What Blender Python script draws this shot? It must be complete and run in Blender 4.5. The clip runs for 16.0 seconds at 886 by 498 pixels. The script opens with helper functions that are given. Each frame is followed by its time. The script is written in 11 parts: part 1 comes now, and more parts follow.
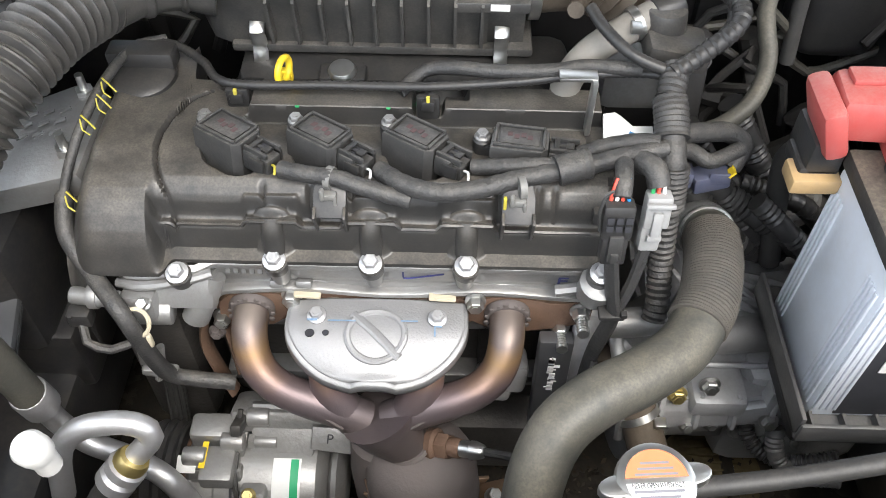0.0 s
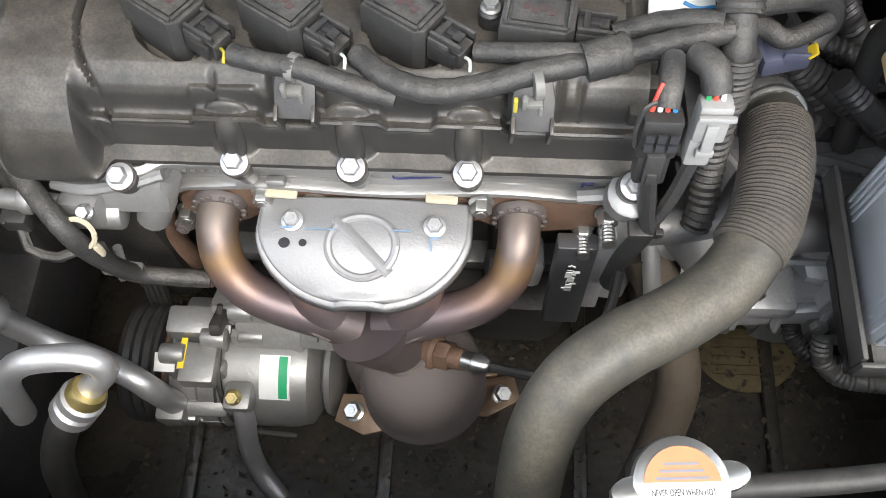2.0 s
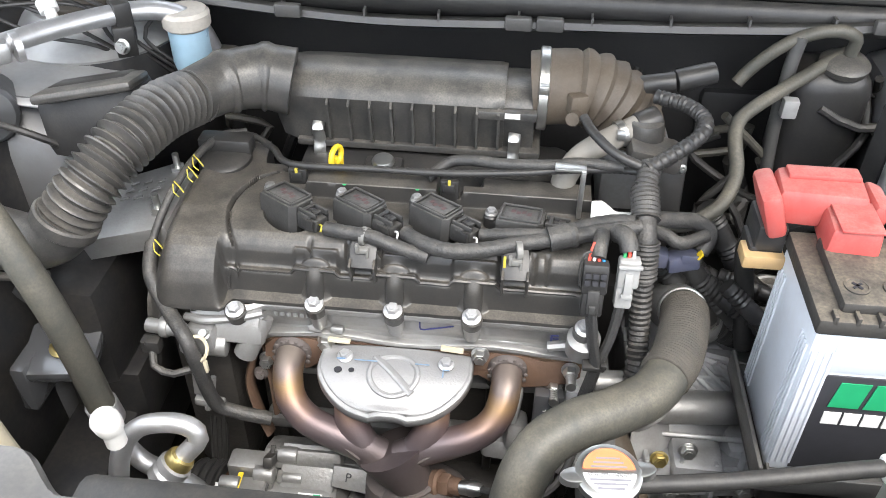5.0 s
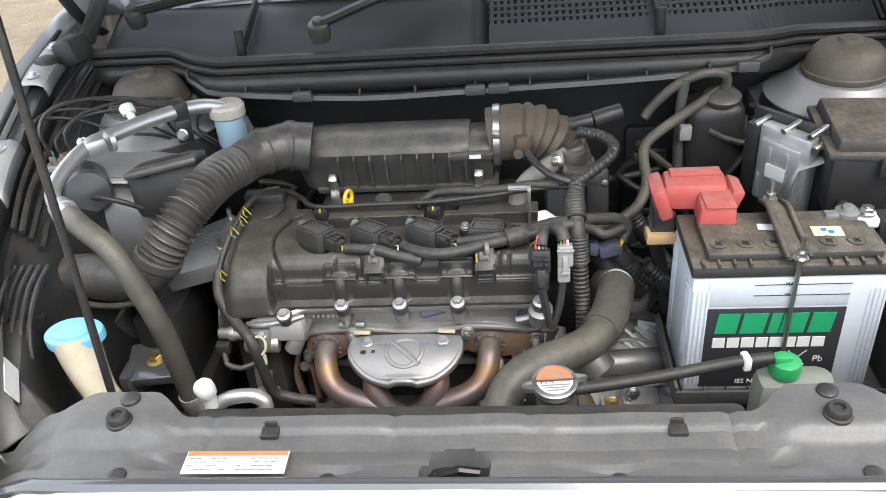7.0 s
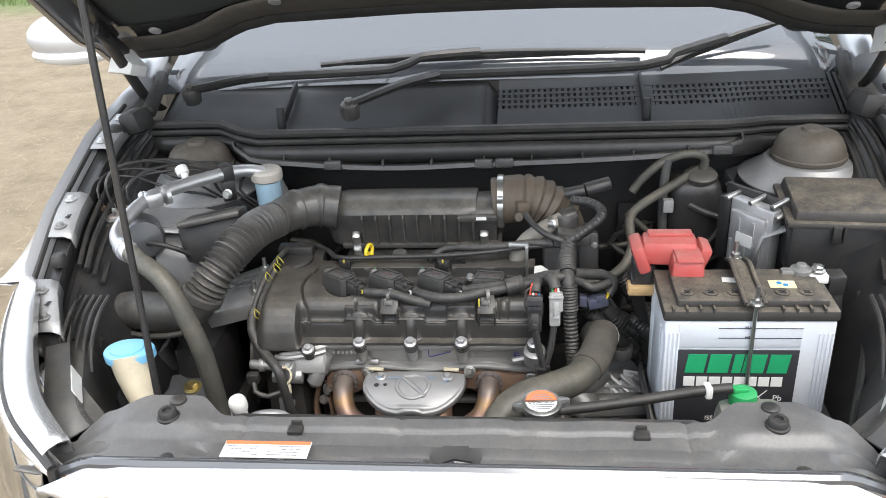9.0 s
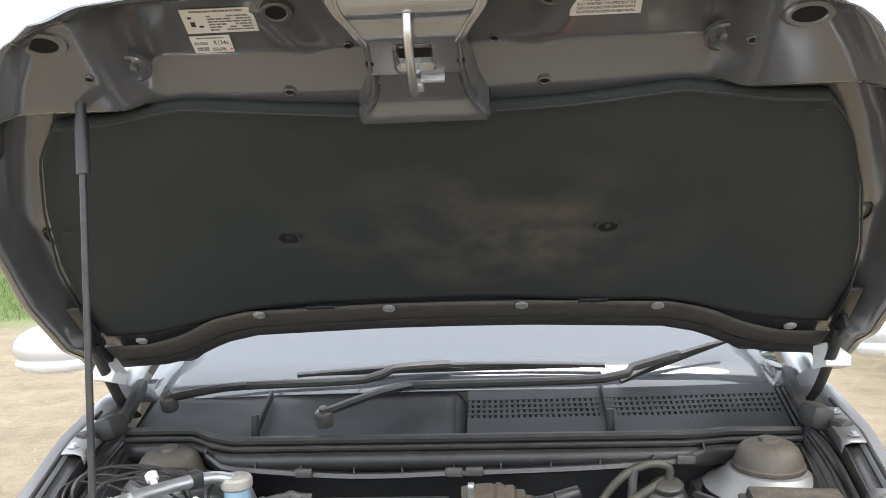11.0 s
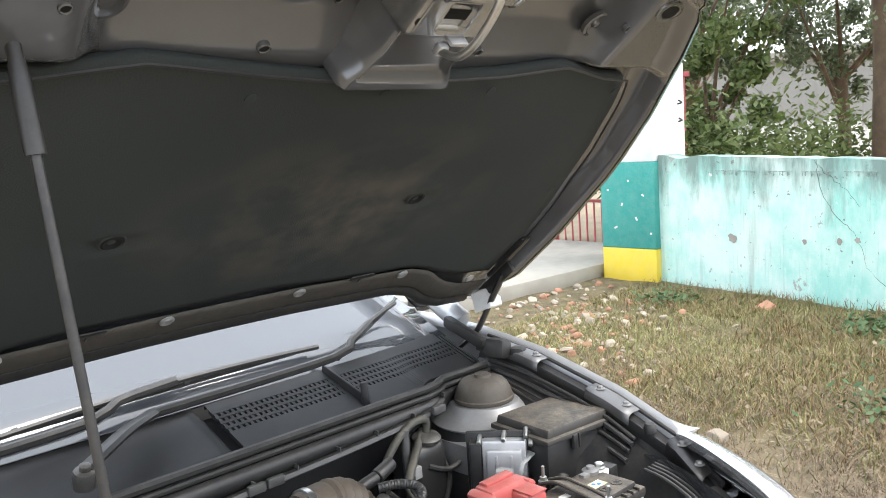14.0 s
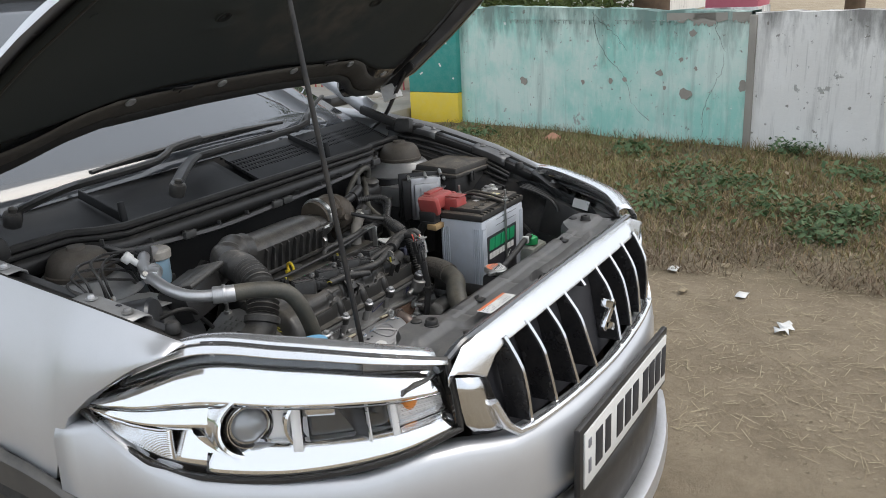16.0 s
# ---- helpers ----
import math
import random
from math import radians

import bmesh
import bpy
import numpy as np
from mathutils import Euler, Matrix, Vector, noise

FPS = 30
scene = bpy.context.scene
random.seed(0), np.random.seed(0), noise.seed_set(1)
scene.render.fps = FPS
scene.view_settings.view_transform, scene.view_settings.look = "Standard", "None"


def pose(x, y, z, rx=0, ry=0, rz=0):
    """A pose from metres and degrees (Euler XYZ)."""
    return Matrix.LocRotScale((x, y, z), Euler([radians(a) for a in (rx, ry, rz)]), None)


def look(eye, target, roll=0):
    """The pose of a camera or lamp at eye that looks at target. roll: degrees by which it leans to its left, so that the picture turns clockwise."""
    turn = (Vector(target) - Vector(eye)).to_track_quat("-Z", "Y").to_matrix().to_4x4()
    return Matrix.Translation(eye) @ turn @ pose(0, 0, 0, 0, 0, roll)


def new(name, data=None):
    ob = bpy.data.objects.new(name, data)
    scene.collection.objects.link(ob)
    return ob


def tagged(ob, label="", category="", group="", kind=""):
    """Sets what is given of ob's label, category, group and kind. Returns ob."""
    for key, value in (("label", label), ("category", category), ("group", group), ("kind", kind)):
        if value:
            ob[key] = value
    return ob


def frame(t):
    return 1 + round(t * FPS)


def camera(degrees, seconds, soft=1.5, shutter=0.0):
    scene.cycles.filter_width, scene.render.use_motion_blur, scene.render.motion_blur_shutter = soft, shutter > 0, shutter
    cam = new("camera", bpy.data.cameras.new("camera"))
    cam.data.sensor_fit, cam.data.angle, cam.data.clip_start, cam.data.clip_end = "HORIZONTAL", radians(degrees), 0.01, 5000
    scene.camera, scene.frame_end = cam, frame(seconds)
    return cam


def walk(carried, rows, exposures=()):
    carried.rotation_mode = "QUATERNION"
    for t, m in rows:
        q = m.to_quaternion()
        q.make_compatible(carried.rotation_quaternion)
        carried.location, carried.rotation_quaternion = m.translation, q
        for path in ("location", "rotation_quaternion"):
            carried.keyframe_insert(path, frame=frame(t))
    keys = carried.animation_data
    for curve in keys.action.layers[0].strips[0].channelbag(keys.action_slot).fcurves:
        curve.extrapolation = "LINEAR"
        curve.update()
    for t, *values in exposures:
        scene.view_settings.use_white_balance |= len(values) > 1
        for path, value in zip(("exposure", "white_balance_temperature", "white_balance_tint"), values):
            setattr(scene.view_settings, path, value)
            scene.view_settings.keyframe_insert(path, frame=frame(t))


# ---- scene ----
cam = camera(55.5, 16.0, 0.9)
PATH = [
    (0, (-0.04, -0.134, 1.392), (-0.056, 1.153, -0.139), 0.8),
    (0.5, (-0.018, -0.067, 1.378), (-0.009, 1.058, -0.276), 0.9),
    (1, (-0.007, 0.016, 1.364), (-0.046, 0.967, -0.395), -1.5),
    (1.5, (-0.009, 0.048, 1.351), (-0.089, 0.901, -0.457), -3.0),
    (2, (-0.015, 0.04, 1.343), (-0.099, 0.852, -0.483), -3.2),
    (2.5, (-0.018, 0.014, 1.364), (-0.102, 0.874, -0.439), -2.4),
    (3, (-0.02, -0.025, 1.388), (-0.11, 1.055, -0.294), -1.2),
    (3.5, (-0.025, -0.086, 1.409), (-0.104, 1.137, -0.171), -0.4),
    (4, (-0.026, -0.155, 1.418), (-0.103, 1.154, -0.092), -0.6),
    (4.5, (0.002, -0.221, 1.421), (-0.105, 1.225, 0.044), 0.8),
    (4.7, (0.007, -0.26, 1.421), (-0.131, 1.242, 0.107), 1.4),
    (6.8, (0.045, -0.622, 1.541), (-0.136, 1.028, 0.426), -5.0),
    (7, (0.067, -0.641, 1.55), (-0.113, 1.018, 0.449), -5.0),
    (7.5, (0.143, -0.676, 1.553), (-0.085, 1.008, 0.498), -4.7),
    (8, (0.166, -0.715, 1.573), (-0.123, 0.989, 0.567), -4.7),
    (8.2, (0.144, -0.742, 1.58), (-0.136, 0.98, 0.602), -4.4),
    (10.3, (0.083, -0.911, 1.552), (-0.049, 1.011, 1.014), -2.5),
    (10.5, (0.087, -0.913, 1.556), (-0.046, 1.038, 1.133), -2.1),
    (10.8, (0.092, -0.911, 1.573), (-0.04, 1.065, 1.298), -1.9),
    (11, (0.093, -0.907, 1.571), (-0.03, 1.081, 1.389), -2.0),
    (11.5, (0.085, -0.905, 1.576), (-0.028, 1.089, 1.475), -2.0),
    (12, (0.035, -0.898, 1.568), (-0.05, 1.098, 1.47), -2.4),
    (12.5, (-0.058, -0.823, 1.552), (-0.017, 1.175, 1.475), -2.1),
    (12.6, (-0.079, -0.789, 1.551), (0.054, 1.204, 1.457), -1.9),
    (13, (-0.234, -0.668, 1.544), (0.287, 1.258, 1.414), -1.6),
    (13.5, (-0.498, -0.614, 1.549), (0.53, 1.094, 1.38), -3.5),
    (14, (-0.722, -0.573, 1.579), (0.647, 0.861, 1.31), -3.9),
    (14.2, (-0.774, -0.546, 1.555), (0.66, 0.816, 1.256), -4.3),
    (14.5, (-0.876, -0.474, 1.528), (0.667, 0.718, 1.083), -5.9),
    (14.9, (-1.118, -0.463, 1.503), (0.529, 0.514, 0.928), -6.2),
    (15, (-1.179, -0.46, 1.521), (0.485, 0.471, 0.917), -5.7),
    (15.5, (-1.415, -0.563, 1.528), (0.259, 0.333, 0.899), -3.3),
    (16, (-1.593, -0.786, 1.521), (0.027, 0.216, 0.91), -2.8),
]
walk(cam, [(t, look(eye, target, roll)) for t, eye, target, roll in PATH], [(0, 1.6), (2, 1.58), (4.7, 1.85), (7, 1.2), (7.5, 1.2), (8.2, 1.12), (10.3, 1.3), (11, 1.42), (12.2, 1.38), (12.5, 1.45), (13, 1.65), (13.5, 1.56), (14, 1.36), (14.5, 1.2), (15, 0.72), (15.5, 0.42), (16, 0.08)])

# ---- light ----
SUN_ELEV, SUN_TURN = 58.0, 150.0
world = bpy.data.worlds.new("sky")
scene.world = world
world.use_nodes = True
wn = world.node_tree.nodes
sky = wn.new("ShaderNodeTexSky")
sky.sky_type = "NISHITA"
sky.sun_disc = False
sky.sun_elevation, sky.sun_rotation = radians(SUN_ELEV), radians(SUN_TURN)
sky.air_density, sky.dust_density, sky.ozone_density = 1.0, 6.0, 1.0
haze = wn.new("ShaderNodeMixRGB")
haze.inputs["Fac"].default_value = 0.75
haze.inputs["Color2"].default_value = (8.7, 9.35, 10.2, 1)
world.node_tree.links.new(sky.outputs["Color"], haze.inputs["Color1"])
world.node_tree.links.new(haze.outputs["Color"], wn["Background"].inputs["Color"])
wn["Background"].inputs["Strength"].default_value = 0.13
sun_data = bpy.data.lights.new("sun", "SUN")
sun_data.energy, sun_data.angle, sun_data.color = 1.2, radians(35), (1.0, 0.96, 0.9)
sun = new("sun", sun_data)
a, e = radians(SUN_TURN), radians(SUN_ELEV)
sun.matrix_world = look((0, 0, 0), (-math.sin(a) * math.cos(e), -math.cos(a) * math.cos(e), -math.sin(e)))

# ---- materials ----
MATS = {}


def mat(name, color, rough=0.5, metal=0.0, second=None, scale=8.0, amount=0.35, bump=0.15, fine=120.0, dust=0.0, dust_color=(0.15, 0.13, 0.105), coat=0.0, settle=0.0, vary=0.0, sheen=0.0, grain=0.0):
    """Principled surface with broad stains, fine grain, relief and an uneven film of dust."""
    m = bpy.data.materials.new(name)
    m.use_nodes = True
    nt = m.node_tree
    n, l = nt.nodes, nt.links
    b = n["Principled BSDF"]
    tc = n.new("ShaderNodeTexCoord")
    big = n.new("ShaderNodeTexNoise")
    big.inputs["Scale"].default_value, big.inputs["Detail"].default_value, big.inputs["Roughness"].default_value = scale, 6, 0.6
    small = n.new("ShaderNodeTexNoise")
    small.inputs["Scale"].default_value, small.inputs["Detail"].default_value = fine, 4
    l.new(tc.outputs["Object"], big.inputs["Vector"])
    l.new(tc.outputs["Object"], small.inputs["Vector"])
    ramp = n.new("ShaderNodeMapRange")
    ramp.inputs["From Min"].default_value, ramp.inputs["From Max"].default_value = 0.35, 0.68
    ramp.inputs["To Max"].default_value = amount
    l.new(big.outputs["Fac"], ramp.inputs["Value"])
    mix = n.new("ShaderNodeMixRGB")
    mix.inputs["Color1"].default_value = (*color, 1)
    s = second or tuple(c * 0.6 for c in color)
    mix.inputs["Color2"].default_value = (*s, 1)
    l.new(ramp.outputs["Result"], mix.inputs["Fac"])
    out = mix.outputs["Color"]
    if grain > 0:
        gm = n.new("ShaderNodeMapRange")
        gm.inputs["From Min"].default_value, gm.inputs["From Max"].default_value = 0.3, 0.7
        gm.inputs["To Min"].default_value, gm.inputs["To Max"].default_value = 1 - grain, 1 + grain
        l.new(small.outputs["Fac"], gm.inputs["Value"])
        gh = n.new("ShaderNodeHueSaturation")
        l.new(gm.outputs["Result"], gh.inputs["Value"])
        l.new(out, gh.inputs["Color"])
        out = gh.outputs["Color"]
    if dust > 0:
        spots = n.new("ShaderNodeTexNoise")
        spots.inputs["Scale"].default_value, spots.inputs["Detail"].default_value, spots.inputs["Roughness"].default_value = scale * 2.3, 8, 0.7
        l.new(tc.outputs["Object"], spots.inputs["Vector"])
        r2 = n.new("ShaderNodeMapRange")
        r2.inputs["From Min"].default_value, r2.inputs["From Max"].default_value, r2.inputs["To Max"].default_value = 0.3, 0.75, dust
        l.new(spots.outputs["Fac"], r2.inputs["Value"])
        dm = n.new("ShaderNodeMixRGB")
        dm.inputs["Color2"].default_value = (*dust_color, 1)
        speck = n.new("ShaderNodeTexNoise")
        speck.inputs["Scale"].default_value, speck.inputs["Detail"].default_value = min(fine * 1.2, 500), 4
        l.new(tc.outputs["Object"], speck.inputs["Vector"])
        sr = n.new("ShaderNodeMapRange")
        sr.inputs["From Min"].default_value, sr.inputs["From Max"].default_value = 0.36, 0.6
        sr.inputs["To Min"].default_value, sr.inputs["To Max"].default_value = 0.66, 1.12
        l.new(speck.outputs["Fac"], sr.inputs["Value"])
        sm = n.new("ShaderNodeMath")
        sm.operation = "MULTIPLY"
        l.new(r2.outputs["Result"], sm.inputs[0])
        l.new(sr.outputs["Result"], sm.inputs[1])
        fac = sm.outputs["Value"]
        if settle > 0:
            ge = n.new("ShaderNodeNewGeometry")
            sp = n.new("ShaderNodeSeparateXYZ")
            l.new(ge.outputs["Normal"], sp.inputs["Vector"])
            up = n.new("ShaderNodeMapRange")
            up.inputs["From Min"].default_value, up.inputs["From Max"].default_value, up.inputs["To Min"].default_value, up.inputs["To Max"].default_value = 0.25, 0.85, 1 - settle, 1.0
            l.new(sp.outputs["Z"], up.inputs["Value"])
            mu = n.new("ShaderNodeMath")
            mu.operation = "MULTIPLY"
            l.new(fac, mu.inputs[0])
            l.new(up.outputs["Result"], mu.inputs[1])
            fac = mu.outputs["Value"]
        l.new(fac, dm.inputs["Fac"])
        l.new(out, dm.inputs["Color1"])
        out = dm.outputs["Color"]
    if vary > 0:
        oi = n.new("ShaderNodeObjectInfo")
        hs = n.new("ShaderNodeHueSaturation")
        r3 = n.new("ShaderNodeMapRange")
        r3.inputs["To Min"].default_value, r3.inputs["To Max"].default_value = 1 - vary, 1 + vary
        l.new(oi.outputs["Random"], r3.inputs["Value"])
        l.new(r3.outputs["Result"], hs.inputs["Value"])
        l.new(out, hs.inputs["Color"])
        out = hs.outputs["Color"]
    l.new(out, b.inputs["Base Color"])
    rr = n.new("ShaderNodeMapRange")
    rr.inputs["To Min"].default_value, rr.inputs["To Max"].default_value = max(0.03, rough - 0.12), min(1, rough + 0.12)
    l.new(big.outputs["Fac"], rr.inputs["Value"])
    l.new(rr.outputs["Result"], b.inputs["Roughness"])
    b.inputs["Metallic"].default_value = metal
    b.inputs["Coat Weight"].default_value = coat
    b.inputs["Coat Roughness"].default_value = 0.05
    b.inputs["Sheen Weight"].default_value = sheen
    if bump > 0:
        bp = n.new("ShaderNodeBump")
        bp.inputs["Strength"].default_value, bp.inputs["Distance"].default_value = bump, 0.002
        l.new(small.outputs["Fac"], bp.inputs["Height"])
        l.new(bp.outputs["Normal"], b.inputs["Normal"])
    MATS[name] = m
    return m


def glass(name, color=(1, 1, 1), rough=0.0):
    m = bpy.data.materials.new(name)
    m.use_nodes = True
    b = m.node_tree.nodes["Principled BSDF"]
    b.inputs["Base Color"].default_value = (*color, 1)
    b.inputs["Roughness"].default_value = rough
    b.inputs["Transmission Weight"].default_value = 1.0
    b.inputs["IOR"].default_value = 1.45
    return m


PAINT = mat("silver_paint", (0.60, 0.61, 0.63), 0.36, 0.5, (0.56, 0.57, 0.59), 3, 0.5, 0.0, 900, dust=0.08, coat=0.6)
UNDERPAINT = mat("grey_undercoat_paint", (0.135, 0.139, 0.147), 0.18, 0.35, (0.095, 0.101, 0.11), 4, 0.6, 0.03, dust=0.25, dust_color=(0.13, 0.12, 0.105), coat=0.6)
# Near-black that paints the dark inside holes, slots and felt dimples.
HOLE = mat("hole_shade_black", (0.004, 0.004, 0.004), 0.95, 0.0, None, 30, 0.2, 0.0)
LATCHPAINT = mat("bright_grey_latch_paint", (0.36, 0.365, 0.37), 0.22, 0.85, (0.2, 0.205, 0.21), 10, 0.6, 0.03, dust=0.25, dust_color=(0.16, 0.15, 0.13), coat=0.3)
SATIN = mat("satin_bright_trim", (0.86, 0.865, 0.875), 0.22, 0.85, (0.8, 0.8, 0.81), 4, 0.3, 0.0)
# Near-white base colour stands for sky mirrored in lamp chrome.
LAMPSILVER = mat("sky_white_lamp_silver", (0.94, 0.945, 0.95), 0.2, 0.2, (0.9, 0.9, 0.91), 6, 0.3, 0.0)
PROJGLASS = mat("projector_glass", (0.3, 0.31, 0.32), 0.06, 0.25, (0.22, 0.23, 0.24), 8, 0.3, 0.0, coat=1.0)
LAMPCHROME = mat("mirror_lamp_chrome", (0.95, 0.955, 0.96), 0.05, 1.0, (0.93, 0.935, 0.94), 5, 0.3, 0.0)
# Dark tint that puts shade into the gaps of the headlamps.
LAMPDARK = mat("dark_lamp_gap", (0.16, 0.165, 0.17), 0.14, 0.7, (0.1, 0.105, 0.11), 6, 0.5, 0.0)
BAYPAINT = mat("dusty_bay_paint", (0.42, 0.425, 0.43), 0.4, 0.4, (0.27, 0.27, 0.27), 7, 0.7, 0.08, dust=0.4, dust_color=(0.2, 0.175, 0.14))
WINGPAINT = mat("dusty_wing_paint", (0.17, 0.174, 0.18), 0.36, 0.35, (0.1, 0.1, 0.103), 7, 0.6, 0.08, 200, dust=0.5, dust_color=(0.13, 0.115, 0.095))
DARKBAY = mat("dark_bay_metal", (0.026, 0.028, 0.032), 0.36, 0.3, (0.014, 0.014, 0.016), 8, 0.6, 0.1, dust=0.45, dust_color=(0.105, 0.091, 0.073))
CHROME = mat("chrome", (0.78, 0.79, 0.81), 0.14, 1.0, (0.72, 0.73, 0.75), 4, 0.3, 0.0)
GLOSSBLACK = mat("gloss_black_plastic", (0.012, 0.012, 0.014), 0.25, 0.0, None, 10, 0.3, 0.03, dust=0.1)
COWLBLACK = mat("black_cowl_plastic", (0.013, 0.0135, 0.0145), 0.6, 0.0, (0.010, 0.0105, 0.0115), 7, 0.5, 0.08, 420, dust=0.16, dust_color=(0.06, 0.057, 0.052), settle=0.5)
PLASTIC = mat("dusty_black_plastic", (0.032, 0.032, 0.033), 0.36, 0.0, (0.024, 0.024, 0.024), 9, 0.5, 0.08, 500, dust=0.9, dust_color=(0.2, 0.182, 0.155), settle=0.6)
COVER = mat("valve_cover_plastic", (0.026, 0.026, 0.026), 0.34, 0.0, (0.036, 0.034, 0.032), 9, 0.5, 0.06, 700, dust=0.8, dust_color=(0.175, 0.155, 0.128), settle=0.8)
CLIPGREY = mat("dusty_clip_plastic", (0.2, 0.2, 0.19), 0.45, 0.0, None, 40, 0.5, 0.1, 300, dust=0.4)
TIEYELLOW = mat("dull_yellow_tie", (0.55, 0.47, 0.05), 0.45, 0.0, (0.35, 0.3, 0.06), 60, 0.5, 0.05, dust=0.2)
FADEDRED = mat("faded_red_print", (0.1, 0.05, 0.05), 0.6, 0.0, (0.06, 0.05, 0.05), 200, 0.8, 0.0)
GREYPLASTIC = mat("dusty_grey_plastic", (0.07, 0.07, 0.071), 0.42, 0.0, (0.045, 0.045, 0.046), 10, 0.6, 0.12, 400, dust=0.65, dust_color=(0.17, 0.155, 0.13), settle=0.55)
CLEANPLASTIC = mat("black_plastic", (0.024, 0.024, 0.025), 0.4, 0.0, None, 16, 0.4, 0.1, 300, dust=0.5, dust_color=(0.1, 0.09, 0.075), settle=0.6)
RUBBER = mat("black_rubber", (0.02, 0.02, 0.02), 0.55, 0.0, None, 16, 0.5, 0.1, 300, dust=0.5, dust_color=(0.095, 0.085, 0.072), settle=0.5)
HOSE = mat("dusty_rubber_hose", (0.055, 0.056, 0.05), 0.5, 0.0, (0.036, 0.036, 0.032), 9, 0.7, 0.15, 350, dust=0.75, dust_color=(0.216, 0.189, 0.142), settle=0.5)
BRAID = mat("braided_sleeve", (0.05, 0.047, 0.042), 0.8, 0.0, (0.075, 0.066, 0.055), 20, 0.6, 0.6, 600, dust=0.5)
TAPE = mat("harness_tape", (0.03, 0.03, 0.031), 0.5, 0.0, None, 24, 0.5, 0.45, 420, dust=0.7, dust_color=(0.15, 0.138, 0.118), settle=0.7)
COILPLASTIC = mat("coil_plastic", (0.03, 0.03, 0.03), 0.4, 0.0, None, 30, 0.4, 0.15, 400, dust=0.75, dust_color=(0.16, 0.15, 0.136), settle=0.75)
BROWNRUBBER = mat("dusty_intake_rubber", (0.06, 0.045, 0.032), 0.6, 0.0, (0.1, 0.075, 0.05), 14, 0.6, 0.15, 300, dust=0.5)
ALU = mat("cast_aluminium", (0.36, 0.36, 0.357), 0.46, 0.65, (0.25, 0.247, 0.24), 16, 0.6, 0.2, 260, dust=0.45, dust_color=(0.24, 0.22, 0.19))
DARKALU = mat("stained_aluminium", (0.34, 0.34, 0.34), 0.45, 0.5, (0.16, 0.16, 0.155), 12, 0.7, 0.3, 220, dust=0.4, dust_color=(0.15, 0.13, 0.1))
BRIGHTALU = mat("bright_aluminium", (0.62, 0.62, 0.63), 0.42, 0.75, (0.54, 0.54, 0.54), 24, 0.4, 0.12, 260, dust=0.12)
GEARALU = mat("stained_gearbox_casting", (0.5, 0.505, 0.51), 0.42, 0.35, (0.22, 0.22, 0.22), 12, 0.6, 0.2, 240, dust=0.3, dust_color=(0.2, 0.17, 0.13))
SHIELDALU = mat("matt_pressed_aluminium", (0.33, 0.33, 0.335), 0.48, 0.4, (0.27, 0.27, 0.27), 30, 0.5, 0.25, 420, dust=0.15, dust_color=(0.4, 0.38, 0.34))
PIPEALU = mat("matt_aluminium_pipe", (0.62, 0.62, 0.63), 0.42, 0.8, (0.5, 0.5, 0.5), 18, 0.4, 0.1, 300, dust=0.2)
ZINC = mat("zinc_steel", (0.62, 0.62, 0.6), 0.32, 0.95, (0.45, 0.44, 0.42), 60, 0.5, 0.1)
YELLOWZINC = mat("yellow_zinc", (0.6, 0.48, 0.18), 0.35, 0.9, (0.4, 0.33, 0.2), 60, 0.5, 0.1)
RUST = mat("rusty_steel", (0.17, 0.1, 0.065), 0.7, 0.4, (0.1, 0.06, 0.045), 30, 0.7, 0.4, 200, dust=0.2)
CATSTEEL = mat("heat_dulled_steel", (0.1, 0.088, 0.086), 0.7, 0.1, (0.13, 0.105, 0.095), 14, 0.6, 0.2, 220, dust=0.35, dust_color=(0.12, 0.1, 0.085))
# Casting colour with the shade behind manifold and compressor put into it.
CASEDARK = mat("recess_dark_casting", (0.05, 0.048, 0.046), 0.5, 0.3, (0.025, 0.024, 0.023), 14, 0.7, 0.3, 200, dust=0.4, dust_color=(0.09, 0.075, 0.06))
BROWNSTEEL = mat("tan_heat_steel", (0.34, 0.24, 0.16), 0.45, 0.7, (0.24, 0.16, 0.11), 20, 0.6, 0.15)
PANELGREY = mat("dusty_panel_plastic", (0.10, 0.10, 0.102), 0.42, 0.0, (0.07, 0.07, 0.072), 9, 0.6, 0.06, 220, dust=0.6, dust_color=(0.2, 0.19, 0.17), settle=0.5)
BATTERY = mat("white_battery_plastic", (0.62, 0.66, 0.72), 0.35, 0.0, (0.52, 0.55, 0.6), 10, 0.5, 0.05, dust=0.25, dust_color=(0.42, 0.38, 0.32))
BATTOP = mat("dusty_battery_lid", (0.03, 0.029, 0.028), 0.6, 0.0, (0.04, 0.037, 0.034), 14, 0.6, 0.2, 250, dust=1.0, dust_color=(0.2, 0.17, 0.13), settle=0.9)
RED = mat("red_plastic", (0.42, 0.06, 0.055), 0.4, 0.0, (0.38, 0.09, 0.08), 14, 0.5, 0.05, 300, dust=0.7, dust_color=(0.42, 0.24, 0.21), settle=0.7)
GREEN = mat("green_plastic", (0.02, 0.36, 0.11), 0.35, 0.0, None, 12, 0.3, 0.05, dust=0.2)
BLUECAP = mat("pale_blue_plastic", (0.16, 0.46, 0.72), 0.4, 0.0, (0.24, 0.52, 0.74), 14, 0.5, 0.05, dust=0.25, dust_color=(0.4, 0.42, 0.4))
CREAM = mat("cream_tank_plastic", (0.62, 0.56, 0.42), 0.45, 0.0, (0.5, 0.43, 0.3), 14, 0.5, 0.05, dust=0.3)
